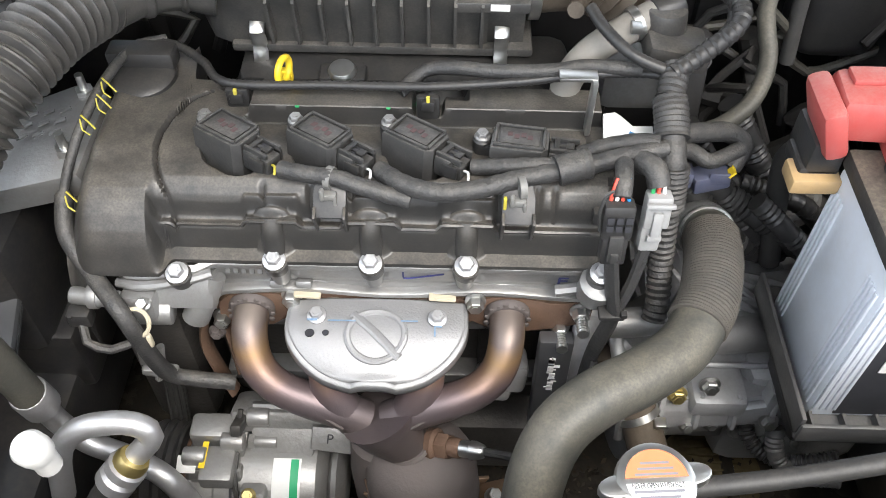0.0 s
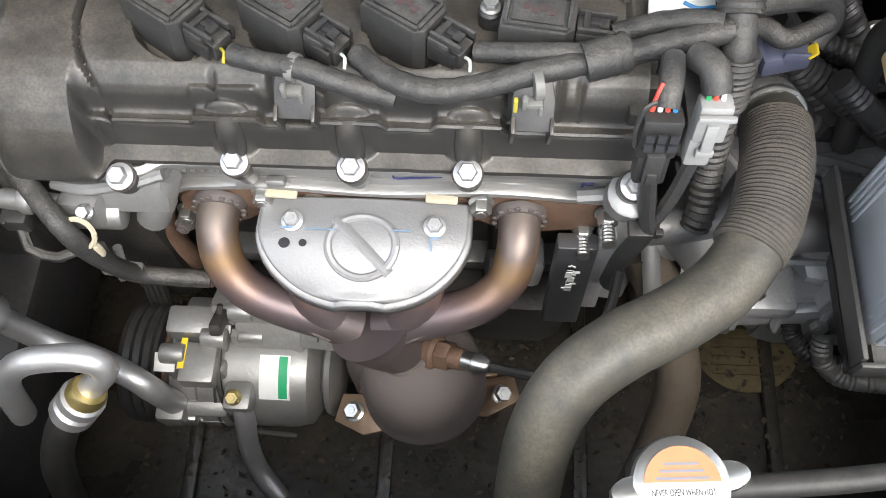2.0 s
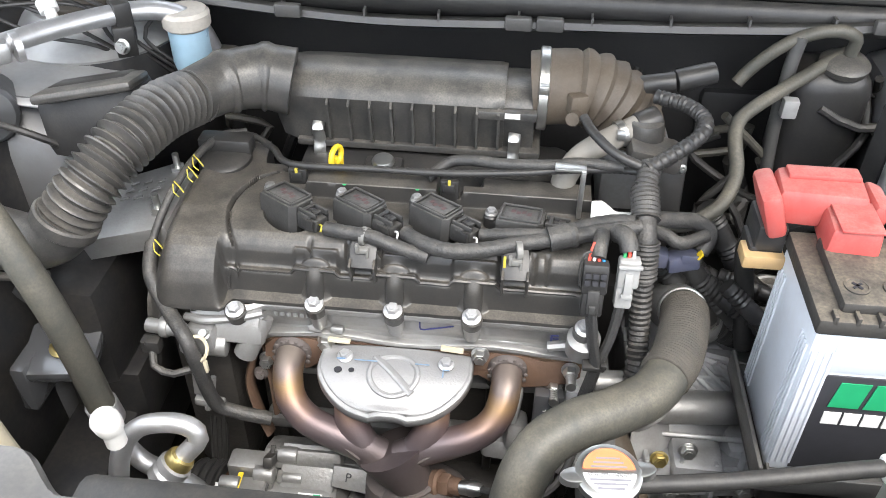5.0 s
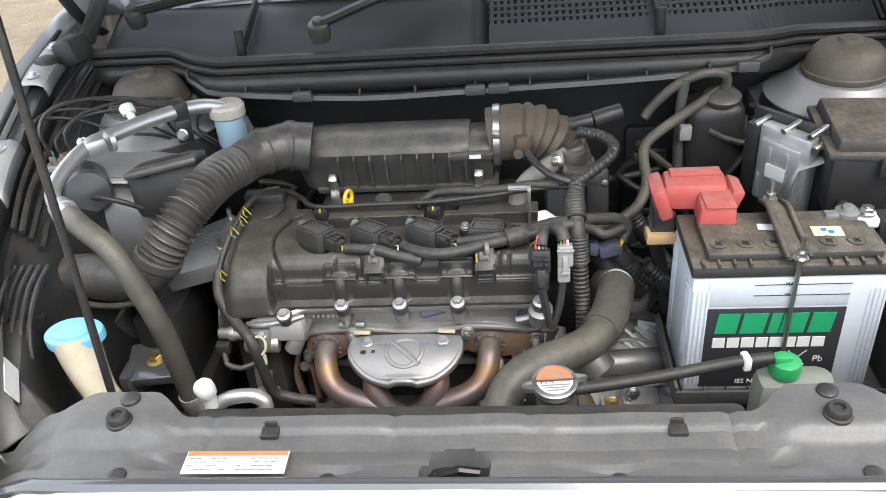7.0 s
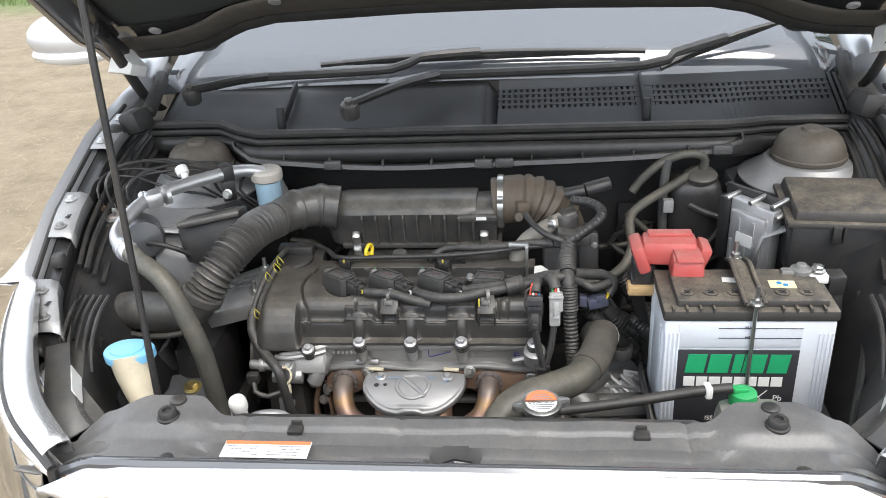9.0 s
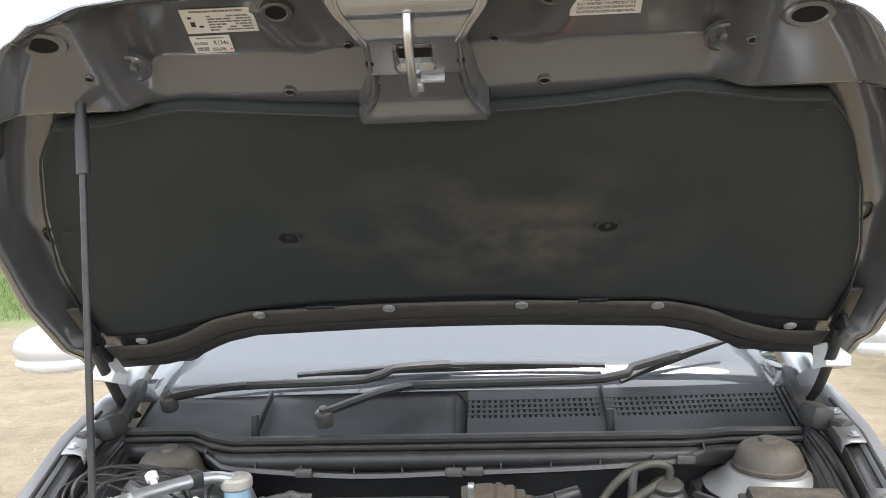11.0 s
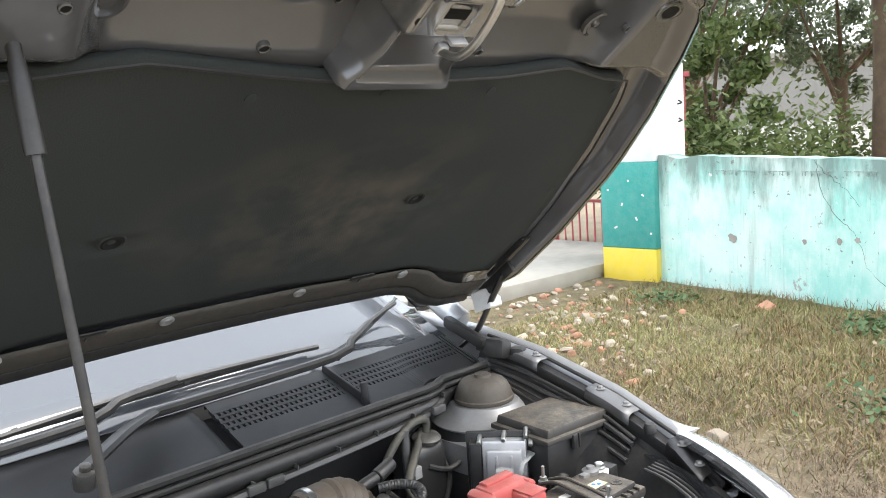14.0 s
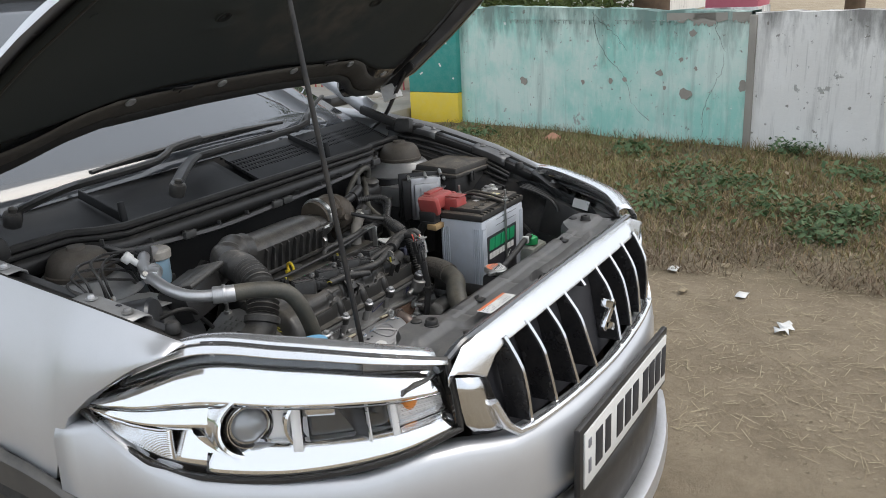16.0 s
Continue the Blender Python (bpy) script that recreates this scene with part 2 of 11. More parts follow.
WHITEPLASTIC = mat("white_plastic", (0.78, 0.78, 0.76), 0.4, 0.0, (0.66, 0.64, 0.6), 20, 0.4, 0.05, dust=0.15)
CAPWHITE = mat("dusty_white_cap", (0.6, 0.56, 0.5), 0.5, 0.0, (0.45, 0.4, 0.34), 20, 0.5, 0.1, dust=0.4)
BLUEFLUID = mat("translucent_blue_tank", (0.42, 0.6, 0.72), 0.3, 0.0, (0.3, 0.5, 0.65), 14, 0.5, 0.03, dust=0.15)
YELLOW = mat("yellow_plastic", (0.78, 0.56, 0.03), 0.4, 0.0, (0.6, 0.42, 0.03), 40, 0.3, 0.05)
ORANGE = mat("amber_plastic", (0.85, 0.3, 0.06), 0.35, 0.0, None, 30, 0.3, 0.05)
TANPLASTIC = mat("tan_fuse_plastic", (0.48, 0.32, 0.15), 0.45, 0.0, None, 30, 0.4, 0.05, dust=0.3)
BLUECON = mat("grey_blue_connector", (0.075, 0.085, 0.14), 0.5, 0.0, None, 30, 0.4, 0.05, dust=0.35)
GREYCON = mat("light_grey_connector", (0.36, 0.36, 0.355), 0.5, 0.0, None, 30, 0.4, 0.05, dust=0.35)
PAPER = mat("white_label_paper", (0.76, 0.76, 0.74), 0.5, 0.0, (0.68, 0.67, 0.64), 30, 0.4, 0.0, dust=0.1)
# For print; also paints the dark of holes, slots and plug cavities.
INK = mat("print_and_hole_black", (0.03, 0.03, 0.035), 0.6, 0.0, None, 30, 0.2, 0.0)
GREYINK = mat("grey_ink", (0.2, 0.2, 0.22), 0.6, 0.0, None, 30, 0.2, 0.0)
REDINK = mat("red_ink", (0.65, 0.08, 0.05), 0.5, 0.0, None, 30, 0.2, 0.0)
ORANGEINK = mat("orange_ink", (0.72, 0.19, 0.07), 0.5, 0.0, None, 30, 0.3, 0.0, dust=0.2, dust_color=(0.6, 0.36, 0.25))
BLUEINK = mat("blue_ink", (0.03, 0.22, 0.5), 0.5, 0.0, None, 30, 0.2, 0.0)
PENBLUE = mat("faint_blue_pen", (0.16, 0.27, 0.42), 0.5, 0.0, (0.28, 0.34, 0.4), 200, 0.7, 0.0)
MARKER = mat("dark_blue_marker", (0.04, 0.045, 0.16), 0.6, 0.0, None, 60, 0.4, 0.0)
GREENINK = mat("green_print", (0.02, 0.34, 0.14), 0.45, 0.0, None, 30, 0.3, 0.0)
MOTORGREY = mat("dull_grey_motor", (0.16, 0.165, 0.175), 0.35, 0.7, (0.1, 0.105, 0.11), 14, 0.5, 0.05, dust=0.3)
DARKFILL = mat("dark_cavity_fill", (0.02, 0.02, 0.022), 0.7, 0.0, None, 10, 0.4, 0.1)
TYRE = mat("tyre_rubber", (0.025, 0.025, 0.025), 0.8, 0.0, None, 10, 0.5, 0.3, 200, dust=0.5)
WINDGLASS = glass("windscreen_glass", (0.1, 0.108, 0.12))
WINDGLASS.node_tree.nodes["Principled BSDF"].inputs["IOR"].default_value = 1.95
WINDGLASS.node_tree.nodes["Principled BSDF"].inputs["Transmission Weight"].default_value = 0.3
WINDGLASS.node_tree.nodes["Principled BSDF"].inputs["Roughness"].default_value = 0.0
LENS = glass("clear_lens", (1, 1, 1))
LENS.node_tree.nodes["Principled BSDF"].inputs["IOR"].default_value = 1.12


def heat_material():
    """Steel pipe tinted gold near the ports and purple-brown towards the collector."""
    m = mat("heat_tinted_steel", (0.2, 0.14, 0.13), 0.46, 0.6, (0.13, 0.09, 0.085), 18, 0.6, 0.12, 200)
    nt = m.node_tree
    n, l = nt.nodes, nt.links
    b = n["Principled BSDF"]
    tc = n.new("ShaderNodeTexCoord")
    sep = n.new("ShaderNodeSeparateXYZ")
    l.new(tc.outputs["Object"], sep.inputs["Vector"])
    nz = n.new("ShaderNodeTexNoise")
    nz.inputs["Scale"].default_value = 25
    l.new(tc.outputs["Object"], nz.inputs["Vector"])
    add = n.new("ShaderNodeMath")
    add.operation = "MULTIPLY_ADD"
    add.inputs[1].default_value = 0.03
    l.new(nz.outputs["Fac"], add.inputs[0])
    l.new(sep.outputs["Z"], add.inputs[2])
    mr = n.new("ShaderNodeMapRange")
    mr.inputs["From Min"].default_value, mr.inputs["From Max"].default_value = 0.655, 0.75
    l.new(add.outputs["Value"], mr.inputs["Value"])
    cr = n.new("ShaderNodeValToRGB")
    el = cr.color_ramp.elements
    el[0].position, el[0].color = 0.0, (0.125, 0.104, 0.1, 1)
    el[1].position, el[1].color = 1.0, (0.26, 0.22, 0.19, 1)
    for p, c in ((0.3, (0.135, 0.11, 0.116, 1)), (0.48, (0.165, 0.122, 0.122, 1)), (0.62, (0.25, 0.16, 0.115, 1)), (0.72, (0.3, 0.19, 0.1, 1)), (0.84, (0.18, 0.14, 0.125, 1))):
        k = el.new(p)
        k.color = c
    l.new(mr.outputs["Result"], cr.inputs["Fac"])
    l.new(cr.outputs["Color"], b.inputs["Base Color"])
    return m


HEAT = heat_material()


def felt_material():
    """Black felt with brown dust rubbed into its middle."""
    m = mat("black_felt_insulation", (0.028, 0.0345, 0.0335), 0.92, 0.0, (0.037, 0.0435, 0.042), 5, 0.7, 0.5, 420)
    nt = m.node_tree
    n, l = nt.nodes, nt.links
    b = n["Principled BSDF"]
    tc = n.new("ShaderNodeTexCoord")
    mp = n.new("ShaderNodeMapping")
    mp.inputs["Location"].default_value, mp.inputs["Scale"].default_value = (-0.25, -1.5, 0), (2.6, 3.9, 0.2)
    gr = n.new("ShaderNodeTexGradient")
    gr.gradient_type = "SPHERICAL"
    nz = n.new("ShaderNodeTexNoise")
    nz.inputs["Scale"].default_value, nz.inputs["Detail"].default_value, nz.inputs["Roughness"].default_value = 7, 7, 0.6
    mr = n.new("ShaderNodeMapRange")
    mr.inputs["From Min"].default_value, mr.inputs["From Max"].default_value = 0.42, 0.68
    mu = n.new("ShaderNodeMath")
    mu.operation = "MULTIPLY"
    l.new(tc.outputs["Object"], mp.inputs["Vector"])
    l.new(mp.outputs["Vector"], gr.inputs["Vector"])
    l.new(tc.outputs["Object"], nz.inputs["Vector"])
    l.new(nz.outputs["Fac"], mr.inputs["Value"])
    l.new(mr.outputs["Result"], mu.inputs[0])
    l.new(gr.outputs["Fac"], mu.inputs[1])
    mx = n.new("ShaderNodeMixRGB")
    mx.inputs["Color2"].default_value = (0.13, 0.108, 0.085, 1)
    l.new(mu.outputs["Value"], mx.inputs["Fac"])
    l.new(b.inputs["Base Color"].links[0].from_socket, mx.inputs["Color1"])
    l.new(mx.outputs["Color"], b.inputs["Base Color"])
    return m


INSULATION = felt_material()


# ---- mesh tools ----
class Geo:
    """Vertices and faces of one part."""

    def __init__(self):
        self.v, self.f = [], []

    def add(self, verts, faces, m=None):
        k = len(self.v)
        if m is not None:
            verts = [m @ Vector(p) for p in verts]
        self.v += [tuple(p) for p in verts]
        self.f += [tuple(k + i for i in f) for f in faces]
        return self

    def bm(self, b, m=None):
        b.verts.index_update()
        self.add([v.co.copy() for v in b.verts], [[v.index for v in f.verts] for f in b.faces], m)
        b.free()
        return self

    def box(self, c, s, bev=0.0, m=None, rot=(0, 0, 0), taper=1.0, seg=2):
        b = bmesh.new()
        bmesh.ops.create_cube(b, size=1)
        for v in b.verts:
            k = taper if v.co.z > 0 else 1.0
            v.co = Vector((v.co.x * s[0] * k, v.co.y * s[1] * k, v.co.z * s[2]))
        if bev > 0:
            bmesh.ops.bevel(b, geom=b.edges[:], offset=min(bev, min(s) * 0.45), segments=seg, profile=0.5, affect="EDGES")
        q = pose(*c, *rot)
        return self.bm(b, m @ q if m is not None else q)

    def rings(self, rings, closed=True, caps=True):
        n = len(rings[0])
        vs = [p for r in rings for p in r]
        fs = []
        for i in range(len(rings) - 1):
            for j in range(n if closed else n - 1):
                k = (j + 1) % n
                fs.append((i * n + j, i * n + k, (i + 1) * n + k, (i + 1) * n + j))
        if caps and closed:
            fs.append(tuple(range(n - 1, -1, -1)))
            fs.append(tuple((len(rings) - 1) * n + j for j in range(n)))
        return self.add(vs, fs)

    def tube(self, pts, r, seg=14, step=0.012, smooth=True, caps=True, flat=1.0, inner=None):
        """A pipe along points; r is a radius or a function of the length run (metres)."""
        path = spline(pts, step) if smooth else [Vector(p) for p in pts]
        up, out, run = Vector((0.123, 0.31, 0.94)), [], 0.0
        for i, p in enumerate(path):
            d = (path[min(i + 1, len(path) - 1)] - path[max(i - 1, 0)]).normalized()
            s = up.cross(d)
            if s.length < 1e-4:
                s = Vector((1, 0, 0)).cross(d)
            s.normalize()
            up = d.cross(s).normalized()
            if i:
                run += (p - path[i - 1]).length
            rad = r(run) if callable(r) else r
            out.append([p + rad * (math.cos(2 * math.pi * j / seg) * s + flat * math.sin(2 * math.pi * j / seg) * up) for j in range(seg)])
        return self.rings(out, caps=caps)

    def cyl(self, p0, p1, r0, r1=None, seg=20, bev=0.0):
        r1 = r0 if r1 is None else r1
        p0, p1 = Vector(p0), Vector(p1)
        d = p1 - p0
        prof = [(r0, 0.0), (r1, 1.0)]
        if bev > 0:
            k = bev / d.length
            prof = [(r0 - bev, 0), (r0 - bev * 0.3, k * 0.3), (r0, k), (r1, 1 - k), (r1 - bev * 0.3, 1 - k * 0.3), (r1 - bev, 1)]
        return self.lathe([(a, b * d.length) for a, b in prof], p0, d, seg)

    def lathe(self, prof, base, axis=(0, 0, 1), seg=24, turn=0.0):
        """Turns (radius, height) pairs round an axis."""
        q = Vector(axis).normalized().to_track_quat("Z", "Y").to_matrix()
        base = Vector(base)
        rs = []
        for r, h in prof:
            rs.append([base + q @ Vector((r * math.cos(2 * math.pi * j / seg + turn), r * math.sin(2 * math.pi * j / seg + turn), h)) for j in range(seg)])
        return self.rings(rs)

    def prism(self, outline, z0, z1, m=None, bev=0.0):
        b = bmesh.new()
        lo = [b.verts.new((x, y, z0)) for x, y in outline]
        hi = [b.verts.new((x, y, z1)) for x, y in outline]
        n = len(lo)
        b.faces.new(lo[::-1])
        top = b.faces.new(hi)
        for i in range(n):
            b.faces.new((lo[i], lo[(i + 1) % n], hi[(i + 1) % n], hi[i]))
        bmesh.ops.recalc_face_normals(b, faces=b.faces[:])
        if bev > 0:
            bmesh.ops.bevel(b, geom=list(top.edges), offset=bev, segments=2, profile=0.5, affect="EDGES")
        return self.bm(b, m)

    def sheet(self, rows):
        """An open surface from rows of points."""
        return self.rings([[Vector(p) for p in r] for r in rows], closed=False, caps=False)

    def sphere(self, c, r, s=(1, 1, 1), seg=14):
        n = seg // 2
        return self.lathe_at(c, [(r * math.sin(math.pi * i / n) + 1e-5, -r * math.cos(math.pi * i / n)) for i in range(n + 1)], s, seg)

    def lathe_at(self, c, prof, s, seg):
        rs = [[Vector((c[0] + s[0] * q * math.cos(2 * math.pi * j / seg), c[1] + s[1] * q * math.sin(2 * math.pi * j / seg), c[2] + s[2] * h)) for j in range(seg)] for q, h in prof]
        return self.rings(rs)


def spline(pts, step):
    """Even points on a smooth curve through pts."""
    p = [Vector(q) for q in pts]
    p = [2 * p[0] - p[1]] + p + [2 * p[-1] - p[-2]]
    out = []
    for i in range(1, len(p) - 2):
        n = max(1, int((p[i + 1] - p[i]).length / step))
        for k in range(n):
            t = k / n
            out.append(0.5 * (2 * p[i] + (p[i + 1] - p[i - 1]) * t + (2 * p[i - 1] - 5 * p[i] + 4 * p[i + 1] - p[i + 2]) * t * t + (3 * p[i] - p[i - 1] - 3 * p[i + 1] + p[i + 2]) * t ** 3))
    out.append(p[-2])
    return out


def part(name, g, material, parent=None, label="", sharp=38, thick=0.0, m=None):
    """One mesh object from a Geo, under parent or at top level."""
    me = bpy.data.meshes.new(name)
    me.from_pydata(g.v, [], g.f)
    me.validate()
    b = bmesh.new()
    b.from_mesh(me)
    bmesh.ops.recalc_face_normals(b, faces=b.faces[:])
    b.to_mesh(me)
    b.free()
    me.polygons.foreach_set("use_smooth", [True] * len(me.polygons))
    me.set_sharp_from_angle(angle=radians(sharp))
    me.materials.append(material)
    ob = new(name, me)
    if thick:
        md = ob.modifiers.new("thickness", "SOLIDIFY")
        md.thickness, md.offset = thick, -1
    if parent is not None:
        ob.parent = parent
    if m is not None:
        ob.matrix_basis = m
    if label:
        ob["label"] = label
    return ob


def thing(name, label, category, group="", kind=""):
    """An Empty that holds the parts of one thing."""
    return tagged(new(name), label, category, group, kind)


def lettering(name, text, size, m, material, parent, align="CENTER", squeeze=1.0):
    cu = bpy.data.curves.new(name, "FONT")
    cu.body, cu.size, cu.align_x, cu.align_y, cu.extrude = text, size, align, "CENTER", 0.00025
    tmp = bpy.data.objects.new(name, cu)
    me = bpy.data.meshes.new_from_object(tmp)
    bpy.data.objects.remove(tmp)
    ob = new(name, me)
    me.materials.clear()
    me.materials.append(material)
    ob.parent = parent
    ob.matrix_basis = m @ Matrix.Diagonal((squeeze, 1, 1, 1))
    return ob


def face_pose(origin, right, up):
    """A pose whose x and y axes lie along right and up."""
    r = Vector(right).normalized()
    n = r.cross(Vector(up)).normalized()
    u = n.cross(r)
    return Matrix.Translation(origin) @ Matrix((r, u, n)).transposed().to_4x4()


def lerp(a, b, t):
    return a + (b - a) * t


def curve1(pairs, x):
    """Straight pieces between (x, y) pairs."""
    for (x0, y0), (x1, y1) in zip(pairs, pairs[1:]):
        if x <= x1:
            return lerp(y0, y1, max(0, (x - x0) / (x1 - x0)))
    return pairs[-1][1]


def soft(t):
    t = max(0.0, min(1.0, t))
    return t * t * (3 - 2 * t)


def hexbolt(g, base, axis=(0, 0, 1), r=0.0075, h=0.006, flange=0.011):
    a = Vector(axis).normalized()
    b = Vector(base)
    g.lathe([(flange, 0), (flange, 0.0015), (r * 1.05, 0.003)], b, a, 18)
    g.lathe([(r * 1.12, 0.002), (r * 1.12, h), (r * 0.95, h + 0.0015)], b, a, 6)
    g.lathe([(r * 0.55, h + 0.0012), (r * 0.5, h + 0.0022)], b, a, 10)
    return g

# ---- car body ----
car = thing("car", "silver hatchback with its bonnet propped open", "car")


def mirrored(f, *a):
    f(1, *a)
    f(-1, *a)


# plan of the nose at bumper height: (x, y), one side
NOSE = [(0.0, -0.225), (0.2, -0.215), (0.36, -0.18), (0.48, -0.125), (0.6, -0.03), (0.7, 0.115), (0.765, 0.27), (0.805, 0.42), (0.835, 0.5)]


def nose_full():
    pts = spline([(x, y, 0) for x, y in NOSE], 0.03)
    right = [Vector((p.x, p.y)) for p in pts]
    return [Vector((-p.x, p.y)) for p in right[:0:-1]] + right


def bumper_profile(ax):
    """(outward offset, height) rows from the top edge down, at distance ax from the middle."""
    top = curve1([(0, 0.715), (0.4, 0.722), (0.48, 0.742), (0.54, 0.745), (0.62, 0.722), (0.757, 0.722), (0.785, 0.752), (0.804, 0.815), (0.84, 0.80)], ax)
    return [(-0.03, top + 0.004), (0.0, top), (0.01, top - 0.014), (0.016, 0.665), (0.018, 0.60), (0.014, 0.55), (0.0, 0.50), (-0.015, 0.42), (0.02, 0.40), (0.03, 0.36), (0.015, 0.27), (-0.04, 0.22)]


plan = nose_full()
rows = []
for i, p in enumerate(plan):
    d = (plan[min(i + 1, len(plan) - 1)] - plan[max(i - 1, 0)]).normalized()
    nrm = Vector((d.y, -d.x))
    rows.append([Vector((p.x + nrm.x * o, p.y + nrm.y * o, z)) for o, z in bumper_profile(abs(p.x))])
part("bumper", Geo().sheet(rows), PAINT, car, thick=0.004, sharp=50)
g = Geo()
g.sheet([[(x, -0.255 + 0.06 * (abs(x) / 0.42) ** 2, z) for x in [i * 0.06 - 0.42 for i in range(15)]] for z in (0.56, 0.5, 0.43, 0.38)])
part("lower_grille", g, CLEANPLASTIC, car, "black lower intake panel", thick=0.006)
g = Geo()
g.sheet([[(x, -0.29 + 0.1 * (abs(x) / 0.5) ** 2 + dy, z) for x in [i * 0.06 - 0.54 for i in range(19)]] for dy, z in ((0.05, 0.40), (0.0, 0.385), (-0.005, 0.35), (0.03, 0.30))])
part("skid_lip", g, BRIGHTALU, car, "silver lower bumper lip", thick=0.006)


ARCH_Y, ARCH_Z, ARCH_R = 0.72, 0.345, 0.405


def fender_inner(y):
    """Place of the edge against the bonnet: x, z."""
    return curve1([(0.0, 0.58), (0.27, 0.715), (0.45, 0.755), (0.7, 0.79), (1.1, 0.80)], y), curve1([(0.0, 0.86), (0.27, 0.962), (0.45, 1.012), (0.7, 1.062), (0.9, 1.09), (1.1, 1.10)], y)


def fender(side):
    rows = []
    ys = [0.27 + 0.025 * i for i in range(36)]
    for y in ys:
        xi, zi = fender_inner(y)
        low = curve1([(0.27, 0.955), (0.33, 0.93), (0.42, 0.87), (0.475, 0.82), (0.5, 0.765)], y)
        if 0.5 <= y and abs(y - ARCH_Y) < ARCH_R:
            low = ARCH_Z + math.sqrt(ARCH_R ** 2 - (y - ARCH_Y) ** 2) if y > 0.5 else low
            low = max(low, 0.30)
        elif y >= 0.5:
            low = 0.30
        xo = curve1([(0.27, 0.768), (0.42, 0.812), (0.55, 0.85), (0.75, 0.878), (1.15, 0.885)], y)
        r = [(xi - 0.022, zi - 0.022), (xi, zi - 0.004), (xi + 0.006, zi)]
        for k in range(1, 8):
            t = k / 8
            z = lerp(zi, low, t)
            x = lerp(xi, xo, 1 - (1 - t) ** 2.2)
            r.append((x, z))
        r.append((xo, low))
        r.append((xo - 0.03, low - 0.002))
        rows.append([Vector((side * x, y, z)) for x, z in r])
    part("fender", Geo().sheet(rows), PAINT, car, thick=0.002, sharp=60)
    arch = []
    for k in range(25):
        an = math.pi * (k / 24) * 0.94 + 0.06
        y, z = ARCH_Y - math.cos(an) * ARCH_R, ARCH_Z + math.sin(an) * ARCH_R
        y1, z1 = ARCH_Y - math.cos(an) * (ARCH_R - 0.055), ARCH_Z + math.sin(an) * (ARCH_R - 0.055)
        y2, z2 = ARCH_Y - math.cos(an) * (ARCH_R + 0.01), ARCH_Z + math.sin(an) * (ARCH_R + 0.01)
        xo = 0.872 if y > 0.6 else 0.872 - (0.6 - y) * 0.25
        arch.append([Vector((side * (xo - 0.004), y2, z2)), Vector((side * (xo + 0.012), y, z)), Vector((side * (xo + 0.012), y1, z1)), Vector((side * (xo - 0.12), y1, z1))])
    part("wheel_arch_trim", Geo().sheet(arch), GREYPLASTIC, car, "dark grey plastic arch trim", thick=0.003)
    # liner and wheel
    line = []
    for k in range(17):
        an = math.pi * k / 16
        y, z = ARCH_Y - math.cos(an) * (ARCH_R - 0.04), ARCH_Z + math.sin(an) * (ARCH_R - 0.04) - 0.02
        line.append([Vector((side * 0.85, y, z)), Vector((side * 0.6, y, z))])
    part("wheel_liner", Geo().sheet(line), RUBBER, car, thick=0.004)
    w = part("wheel", Geo().lathe([(0.05, 0.0), (0.2, -0.03), (0.215, 0.02), (0.2, 0.06), (0.05, 0.05)], (side * 0.76, ARCH_Y, ARCH_Z - 0.02), (side, 0, 0), 40), BRIGHTALU, car, "alloy rim")
    g = Geo().lathe([(0.21, -0.1), (0.3, -0.11), (0.322, -0.09), (0.325, 0.09), (0.3, 0.11), (0.21, 0.1)], (side * 0.745, ARCH_Y, ARCH_Z - 0.02), (side, 0, 0), 64)
    for k in range(64):
        an = 2 * math.pi * k / 64
        c = Vector((side * 0.745, ARCH_Y + math.cos(an) * 0.324, ARCH_Z - 0.02 + math.sin(an) * 0.324))
        for s in (-0.05, 0.045):
            g.box((c.x + s, c.y, c.z), (0.07, 0.02, 0.012), 0, None, (math.degrees(an) - 90, 0, 0))
    part("tyre", g, TYRE, w, "black tyre with block tread")


mirrored(fender)


# doors, sills, roof and pillars behind the front wings
def body_side(side):
    rows = []
    for y in (1.15, 1.2, 1.6, 2.2, 2.8, 3.3):
        rows.append([Vector((side * x, y, z)) for x, z in ((0.70, 1.115), (0.80, 1.11), (0.872, 0.98), (0.888, 0.8), (0.885, 0.55), (0.86, 0.38), (0.80, 0.26))])
    part("door_side", Geo().sheet(rows), PAINT, car, thick=0.004)
    g = Geo().sheet([[Vector((side * x, y, z)) for x, z in ((0.80, 1.11), (0.70, 1.42), (0.60, 1.55))] for y in (1.75, 2.4, 3.0)])
    part("side_glass", g, GLOSSBLACK, car, "dark side window")
    g = Geo().tube([(side * 0.765, 0.93, 1.10), (side * 0.73, 1.2, 1.27), (side * 0.67, 1.5, 1.42), (side * 0.6, 1.75, 1.54)], 0.03, 10)
    part("windscreen_pillar", g, PAINT, car)
    m = part("door_mirror", Geo().sphere((side * 1.02, 1.13, 1.165), 0.1, (1.1, 0.7, 0.6), 20), PAINT, car, "silver mirror housing")
    part("mirror_trim", Geo().sphere((side * 1.02, 1.13, 1.128), 0.1, (1.06, 0.69, 0.28), 20), WHITEPLASTIC, m)
    part("mirror_foot", Geo().box((side * 0.88, 1.18, 1.11), (0.12, 0.06, 0.04), 0.012), CLEANPLASTIC, m)


